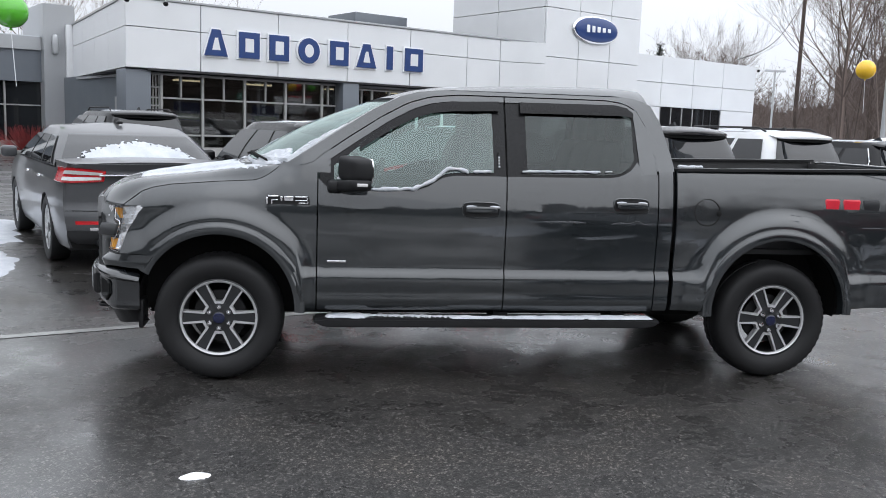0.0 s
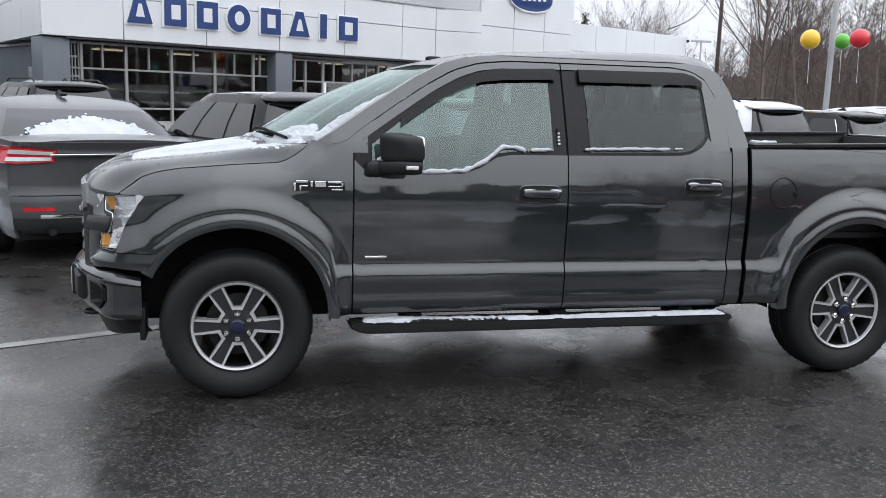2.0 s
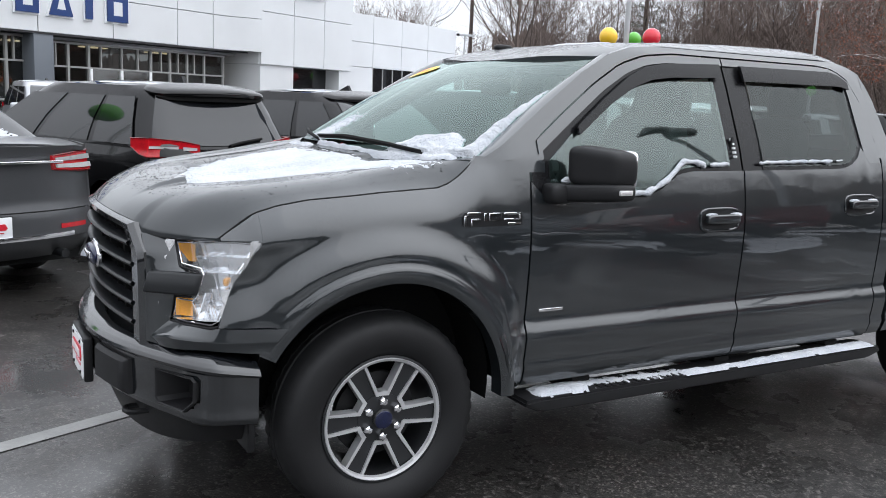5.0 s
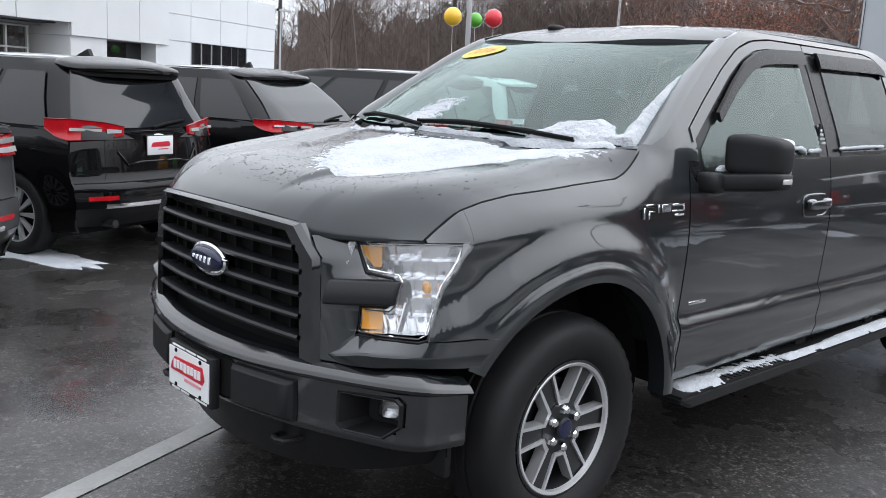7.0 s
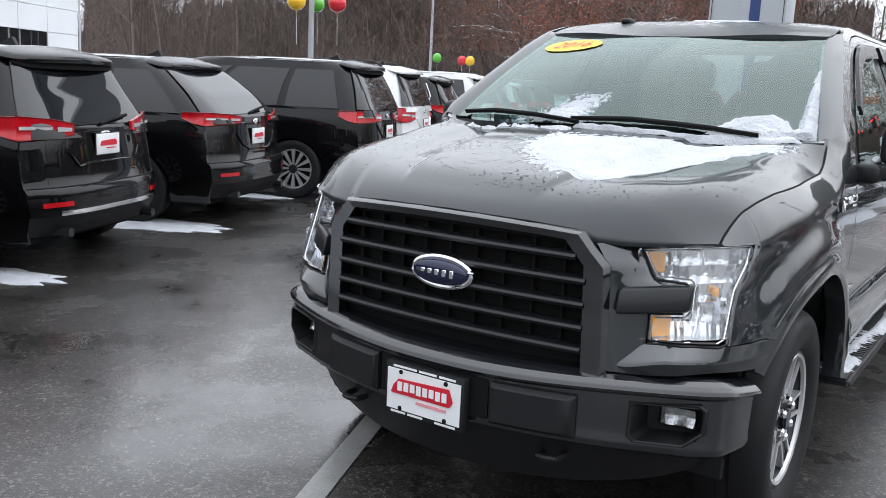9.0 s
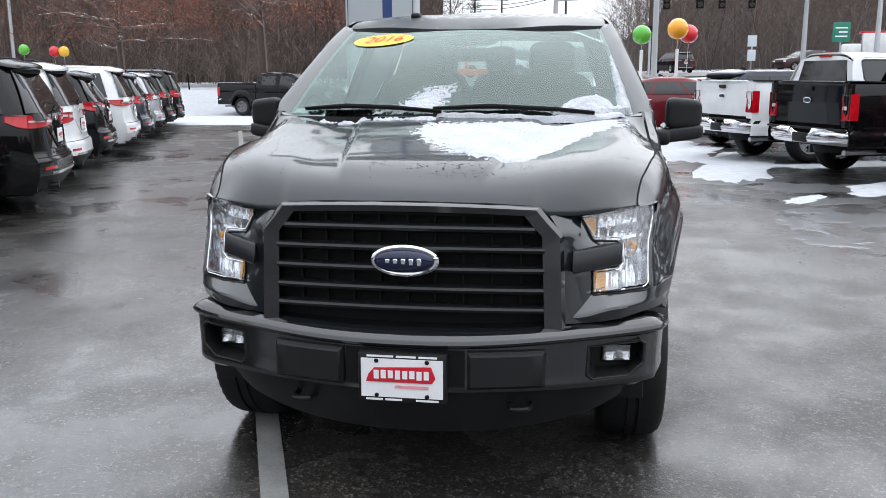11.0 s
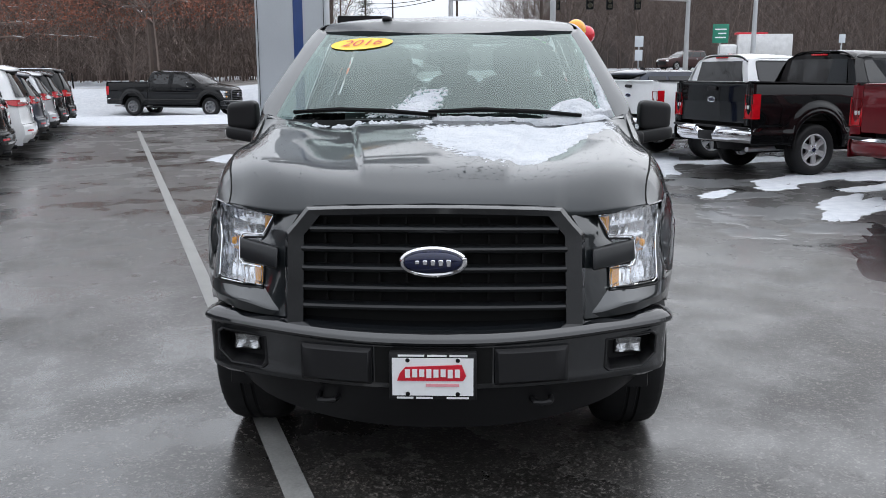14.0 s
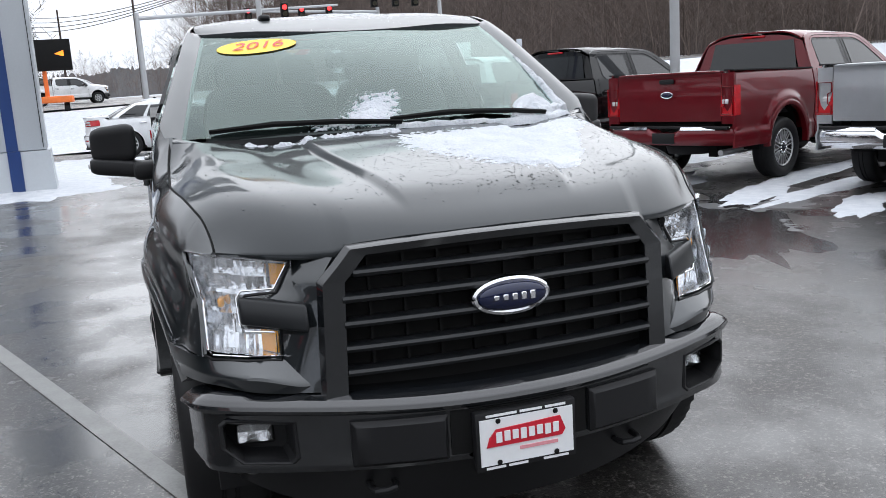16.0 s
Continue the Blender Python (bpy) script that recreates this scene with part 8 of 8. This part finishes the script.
# utility pole and wires
up = thing("utility_pole", pose(43.5, 70.3, 0), "brown wooden utility pole with crossarms", "utility pole")
part("pole", tube(bmesh.new(), [(0, 0, 0), (0, 0, 17.5)], [0.21, 0.14], 12), M["pole_wood"], up)
part("crossarm", boxed(-1.7, -0.1, 17.0, 1.7, 0.1, 17.25, 0.02), M["pole_wood"], up)
part("crossarm", boxed(-0.9, -0.08, 14.6, 0.9, 0.08, 14.8, 0.02), M["pole_wood"], up)
for x in (-1.6, -0.8, 0.8, 1.6):
    part("insulator", tube(bmesh.new(), [(x, 0, 17.2), (x, 0, 17.55)], 0.07, 8), M["sign_white"], up)


def wire(p, q, sag, r=0.02):
    p, q = Vector(p), Vector(q)
    pts = [p.lerp(q, t / 14) - Vector((0, 0, sag * math.sin(math.pi * t / 14))) for t in range(15)]
    solo("wire", tube(bmesh.new(), pts, r, 4), M["deep_black"], Matrix.Identity(4), "thin dark overhead wire", "wire", "overhead wires")


wire((43.5, 70.3, 14.2), (24, 42, 6.0), 1.2, 0.03)
# pylon
pyl = thing("pylon_sign", pose(14.25, 3.50, 0, 0, 0, 4), "tall grey pylon with a blue stripe in a snowy island", "pylon sign")
part("shaft", boxed(-0.3, -0.70, 0.75, 0.55, 0.70, 9.5, 0.02), M["pylon"], pyl)
pb = bmesh.new()
r = bmesh.ops.create_cube(pb, size=1.0, matrix=Matrix.Translation((0.12, 0, 0.36)) @ Matrix.Diagonal((0.96, 1.50, 0.76, 1)))
for v in pb.verts:
    if v.co.z < 0.1:
        v.co.x = 0.12 + (v.co.x - 0.12) * 1.08
        v.co.y *= 1.05
part("base", pb, M["pylon"], pyl)
part("stripe", boxed(-0.312, -0.24, 0.75, -0.296, -0.05, 9.5), M["blue_sign"], pyl, "blue stripe")
part("stripe", boxed(-0.400, -0.27, 0.03, -0.350, -0.06, 0.75), M["blue_sign"], pyl, "blue stripe")
for y in (-0.7, 0.7):
    part("cable", tube(bmesh.new(), [(-0.31, y * 0.93, 0.8), (-0.31, y * 0.93, 9)], 0.006, 5), M["deep_black"], pyl)
head = part("sign_head", boxed(-0.75, -2.6, 9.5, 1.0, 2.8, 10.5, 0.06), M["panel_blue"], pyl, "dark sign cabinet on top of the pylon")
part("sign_trim", boxed(-0.78, -2.95, 8.12, 1.03, 3.25, 8.20, 0.01), M["sign_white"], head)
# road furniture
def signal(x, y, z, parent):
    s = part("signal_head", boxed(x - 0.18, y - 0.20, z - 0.55, x + 0.18, y + 0.20, z + 0.55, 0.04), M["deep_black"], parent, "black traffic signal head")
    for k, c in ((0.34, RED_), (0.0, (0.03, 0.02, 0.0)), (-0.34, (0.0, 0.03, 0.01))):
        lm = M.get("sig%d" % int(k * 100)) or (lamp_mat("signal_red", (1.0, 0.05, 0.05), 1.6) if k > 0.1 else mat("signal_dark", (0.03, 0.025, 0.01), 0.3))
        M["sig%d" % int(k * 100)] = lm
        part("lamp", turned(bmesh.new(), [(0.13, -0.24), (0.13, -0.18), (0.001, -0.19)], 16, "x", (x, y, z + k)), lm, s)


def mast(px, py, y0, z_arm, heads, base=2.0):
    t = thing("traffic_signal", pose(0, 0, 0), "traffic signals on a galvanised mast arm", "traffic signal")
    part("mast", tube(bmesh.new(), [(px, py, base - 0.5), (px, py, z_arm + 0.3)], [0.17, 0.12], 10), M["pole_metal"], t)
    part("arm", tube(bmesh.new(), [(px, py, z_arm), (px, y0, z_arm + 0.35)], [0.11, 0.06], 8), M["pole_metal"], t)
    for y in heads:
        signal(px - 0.25, y, z_arm - 0.05, t)


mast(54.5, -13.72, -4.0, 6.1, (-5.4, -8.71, -10.47))
mast(53.5, -17.64, -9.0, 6.9, (-13.2, -14.6, -15.9))
mast(46.8, 1.14, -9.5, 5.6, (-6.5,), 1.0)


def board(x, y, z, w, h, material, label, post=True, name="road_sign"):
    s = thing(name, pose(x, y, z), label, "road sign")
    part("plate", boxed(-0.03, -w / 2, -h / 2, 0.0, w / 2, h / 2, 0.01), M[material] if material in M else material, s)
    if post:
        part("post", tube(bmesh.new(), [(0.04, 0, h / 2), (0.04, 0, -z + 1.2)], 0.05, 6), M["pole_metal"], s)
    return s


green = mat("green_road_sign", (0.01, 0.19, 0.12), 0.4)
g_s = board(54.0, -15.71, 4.0, 1.0, 1.15, green, "green road sign with white bars on a post")
for k in range(3):
    part("bar", boxed(-0.036, -0.35, 0.22 - 0.25 * k, -0.031, 0.35 - 0.2 * (k % 2), 0.30 - 0.25 * k), M["sign_white"], g_s)
board(50.0, -9.9, 3.4, 0.50, 0.62, "pylon", "white road sign with plain bars")
board(50.0, -9.9, 2.6, 0.45, 0.62, "pylon", "white road sign with plain bars")
board(38.0, -3.4, 3.55, 0.75, 0.28, "deep_black", "black and white one-way sign on a post")
board(52.0, -22.5, 3.6, 0.38, 0.5, "pylon", "small white road sign")
msg = thing("message_board", pose(41.6, 5.42, 1.0), "orange trailer with a dark message board", "message board")
part("panel", boxed(-0.1, -1.25, 2.0, 0.1, 1.25, 3.4, 0.03), M["deep_black"], msg)
part("mast", tube(bmesh.new(), [(0.2, 0, 0.6), (0.2, 0, 2.6)], 0.1, 8), M["orange"], msg)
part("trailer", boxed(-0.6, -1.1, 0.55, 0.6, 1.1, 0.85, 0.05), M["orange"], msg)
for y in (-0.8, 0.8):
    part("wheel", turned(bmesh.new(), [(0.30, -0.1), (0.30, 0.1), (0.001, 0.1)], 20, "y", (0, y, 0.30)), M["rubber"], msg)
part("arrow", prism(bmesh.new(), [(-0.55, 2.75), (-0.95, 2.62), (-0.95, 2.9)], 0, -0.115, -0.105), lamp_mat("amber_arrow", (1, 0.25, 0.02), 1.5), msg)
# far vehicles
car(pose(75.3, -20.1, 1.80, 0, 0, 118), "maroon_paint", "dark maroon suv on the far road", group="cars on the far road", **SUV_A)
car(pose(75.4, -9.0, 1.66, 0, 0, 20), "black_paint", "black suv on the far road", group="cars on the far road", **BIG)
van = thing("box_truck", pose(82.5, -26.6, 1.98, 0, 0, 80), "white box truck with a red rack on the far road", "box truck")
part("box", boxed(-3.2, -1.1, 0.7, 1.6, 1.1, 3.1, 0.05), M["white_paint"], van)
part("cab", boxed(1.65, -1.0, 0.5, 3.3, 1.0, 2.2, 0.2), M["white_paint"], van)
part("rack", boxed(-1.0, -0.9, 3.1, 1.8, 0.9, 3.28, 0.03), M["red"], van)
for x in (-2.0, 2.5):
    for y in (-0.95, 0.95):
        part("wheel", turned(bmesh.new(), [(0.42, -0.12), (0.42, 0.12), (0.001, 0.12)], 20, "y", (x, y, 0.42)), M["rubber"], van)
part("door", boxed(-3.23, -0.95, 0.85, -3.19, 0.95, 2.9, 0.02), M["panel"], van)
pickup(pose(66.0, 4.6, 1.35, 0, 0, 100), "white_paint", "white pickup on the far road")
# wires over the road
for k in range(4):
    wire((120, 18 + k * 0.4, 12.5 - 0.5 * k), (62, -6 + k, 9.6 - 0.4 * k), 1.4, 0.03)
for x, y, h in ((120, 18, 13.5), (62, -5, 11), (110, 10, 12), (85, 1.5, 11.5)):
    solo("utility_pole", tube(bmesh.new(), [(0, 0, 0), (0, 0, h)], [0.15, 0.10], 8), M["pole_wood"], pose(x, y, 0), "grey wooden utility pole beside the road", "utility pole", "road poles")
# fence post and snow
solo("fence_post", tube(bmesh.new(), [(0, 0, -0.3), (0.0, 0.02, 0.9), (0.0, 0.06, 1.75)], 0.045, 6), M["deep_black"], pose(45.6, 22.2, -0.1), "thin dark metal post leaning in the snow", "fence post")


def snow_at(a, b, ra, rb, h, seed, turn=23, rough=0.35):
    p = lot(a, b)
    return solo("snow_patch", heap(bmesh.new(), 0, 0, ra, rb, h, 0, 64, 6, seed, rough), M["snow"], pose(p.x, p.y, 0.0, 0, 0, turn), "thin melting snow on the asphalt", "snow", "snow patches", "stuff")


for i, (a, b, ra, rb, h, t) in enumerate(((28.9, -1.0, 3.0, 9.5, 0.07, 23), (29.5, 9, 3.4, 9, 0.07, 23), (14.6, -2.6, 2.2, 1.5, 0.07, 20), (13.3, -1.0, 1.0, 0.5, 0.03, 20), (18.6, -5.5, 4.0, 2.4, 0.06, 23),
        (10.0, -7.7, 2.7, 0.75, 0.03, -10), (12.6, -8.0, 2.6, 1.0, 0.03, -12), (14.8, -8.6, 2.0, 1.2, 0.03, -5), (9.5, -9.6, 0.45, 2.0, 0.02, 23), (11.2, -6.6, 1.3, 0.16, 0.012, 14), (8.6, -6.6, 1.1, 0.20, 0.012, 4),
        (6.9, -8.7, 1.6, 0.42, 0.02, -49), (6.2, -7.4, 0.5, 0.30, 0.012, -30), (4.4, -7.0, 1.25, 0.36, 0.018, -29), (5.9, -6.15, 0.55, 0.18, 0.012, -35), (6.7, -10.3, 1.7, 0.75, 0.03, -67), (4.35, -7.9, 1.2, 0.38, 0.018, -45), (5.6, -8.7, 1.0, 0.30, 0.015, -50),
        (2.95, -7.8, 1.4, 0.34, 0.018, -52), (3.2, -9.3, 2.0, 0.30, 0.018, -63), (2.35, -8.3, 1.7, 0.24, 0.018, -66), (1.5, -7.2, 1.0, 0.26, 0.018, -52), (0.2, -8.0, 0.6, 1.6, 0.02, 25), (5.9, -10.8, 1.0, 0.5, 0.02, -67), (3.9, -6.2, 0.5, 0.12, 0.010, -20),
        (-1.5, 4.5, 1.2, 0.55, 0.04, 110), (-1.6, 7.5, 0.9, 2.4, 0.06, 23), (1.95, 4.5, 0.24, 1.0, 0.02, 23), (4.4, 4.5, 0.38, 1.0, 0.02, 23), (6.9, 4.6, 0.25, 0.7, 0.015, 23), (9.4, 4.7, 0.22, 0.7, 0.012, 23), (11.9, 4.8, 0.22, 0.7, 0.012, 23),
        (14.5, 4.9, 0.22, 0.6, 0.012, 23), (-4.5, 12, 3.5, 2.0, 0.12, 23))):
    snow_at(a, b, ra, rb, h, i + 1, t, 0.35 if h > 0.035 else 0.46)


def slush_at(a, b, ra, rb, turn, seed):
    p = lot(a, b)
    return solo("slush_patch", heap(bmesh.new(), 0, 0, 2.1 * ra, 1.1 * rb, 0.003, 0, 90, 4, seed, 0.60), M["slush"], pose(p.x, p.y, 0.0, 0, 0, turn), "thin grey slush between tyre tracks", "slush", "slush patches", "stuff")


for i, (a, b, ra, rb, t) in enumerate(((4.35, -5.85, 0.34, 0.55, -30), (4.2, -4.95, 0.26, 0.30, -25), (3.12, -5.75, 0.26, 0.52, -35), (5.05, -5.6, 0.12, 0.42, 15), (3.35, -4.7, 0.22, 0.34, -25), (5.6, -6.5, 0.16, 0.55, 5), (6.9, -6.9, 0.30, 0.8, -8),
        (2.5, -6.6, 0.30, 0.7, -40), (7.9, -6.1, 0.25, 0.9, 0), (1.9, -5.6, 0.22, 0.6, -42), (9.2, -6.9, 0.5, 0.8, 5))):
    slush_at(a, b, ra, rb, 23 + t, i + 60)


def stripe(a0, b0, a1, b1, w, name="lane_line"):
    p, q = Vector((a0, b0, 0)), Vector((a1, b1, 0))
    d = (q - p).normalized()
    s = Vector((-d.y, d.x, 0)) * w / 2
    bm = grid(bmesh.new(), lambda u, v: p.lerp(q, u) + s * (2 * v - 1) + Vector((0, 0, 0.004)), max(2, int((q - p).length / 2)), 1)
    bmesh.ops.recalc_face_normals(bm, faces=bm.faces)
    return solo(name, bm, M["line_paint"], Matrix.Identity(4), "worn white painted line on wet asphalt", "road marking", "painted lines", "structure")


stripe(-3.5, -0.55, 20.6, 9.2, 0.105)


def puddle(x, y, rx, ry, seed):
    bm = heap(bmesh.new(), 0, 0, rx, ry, 0.0008, 0, 60, 4, seed, 0.5)
    for v in bm.verts:
        v.co.z = 0.0 if v.co.z < 0 else 0.003
    return solo("puddle", bm, M["water"], pose(x, y, 0.0, 0, 0, -20), "shallow puddle of melt water on asphalt", "puddle", "puddles", "structure")


puddle(4.0, -4.2, 1.7, 0.55, 3)
puddle(5.3, -5.2, 0.7, 0.3, 5)
solo("paper_scrap", heap(bmesh.new(), 0, 0, 0.10, 0.055, 0.012, 0, 12, 2, 4, 0.3), M["sign_white"], pose(0.07, -2.5, 0.002, 0, 0, 10), "crumpled scrap of white paper on the asphalt", "paper")
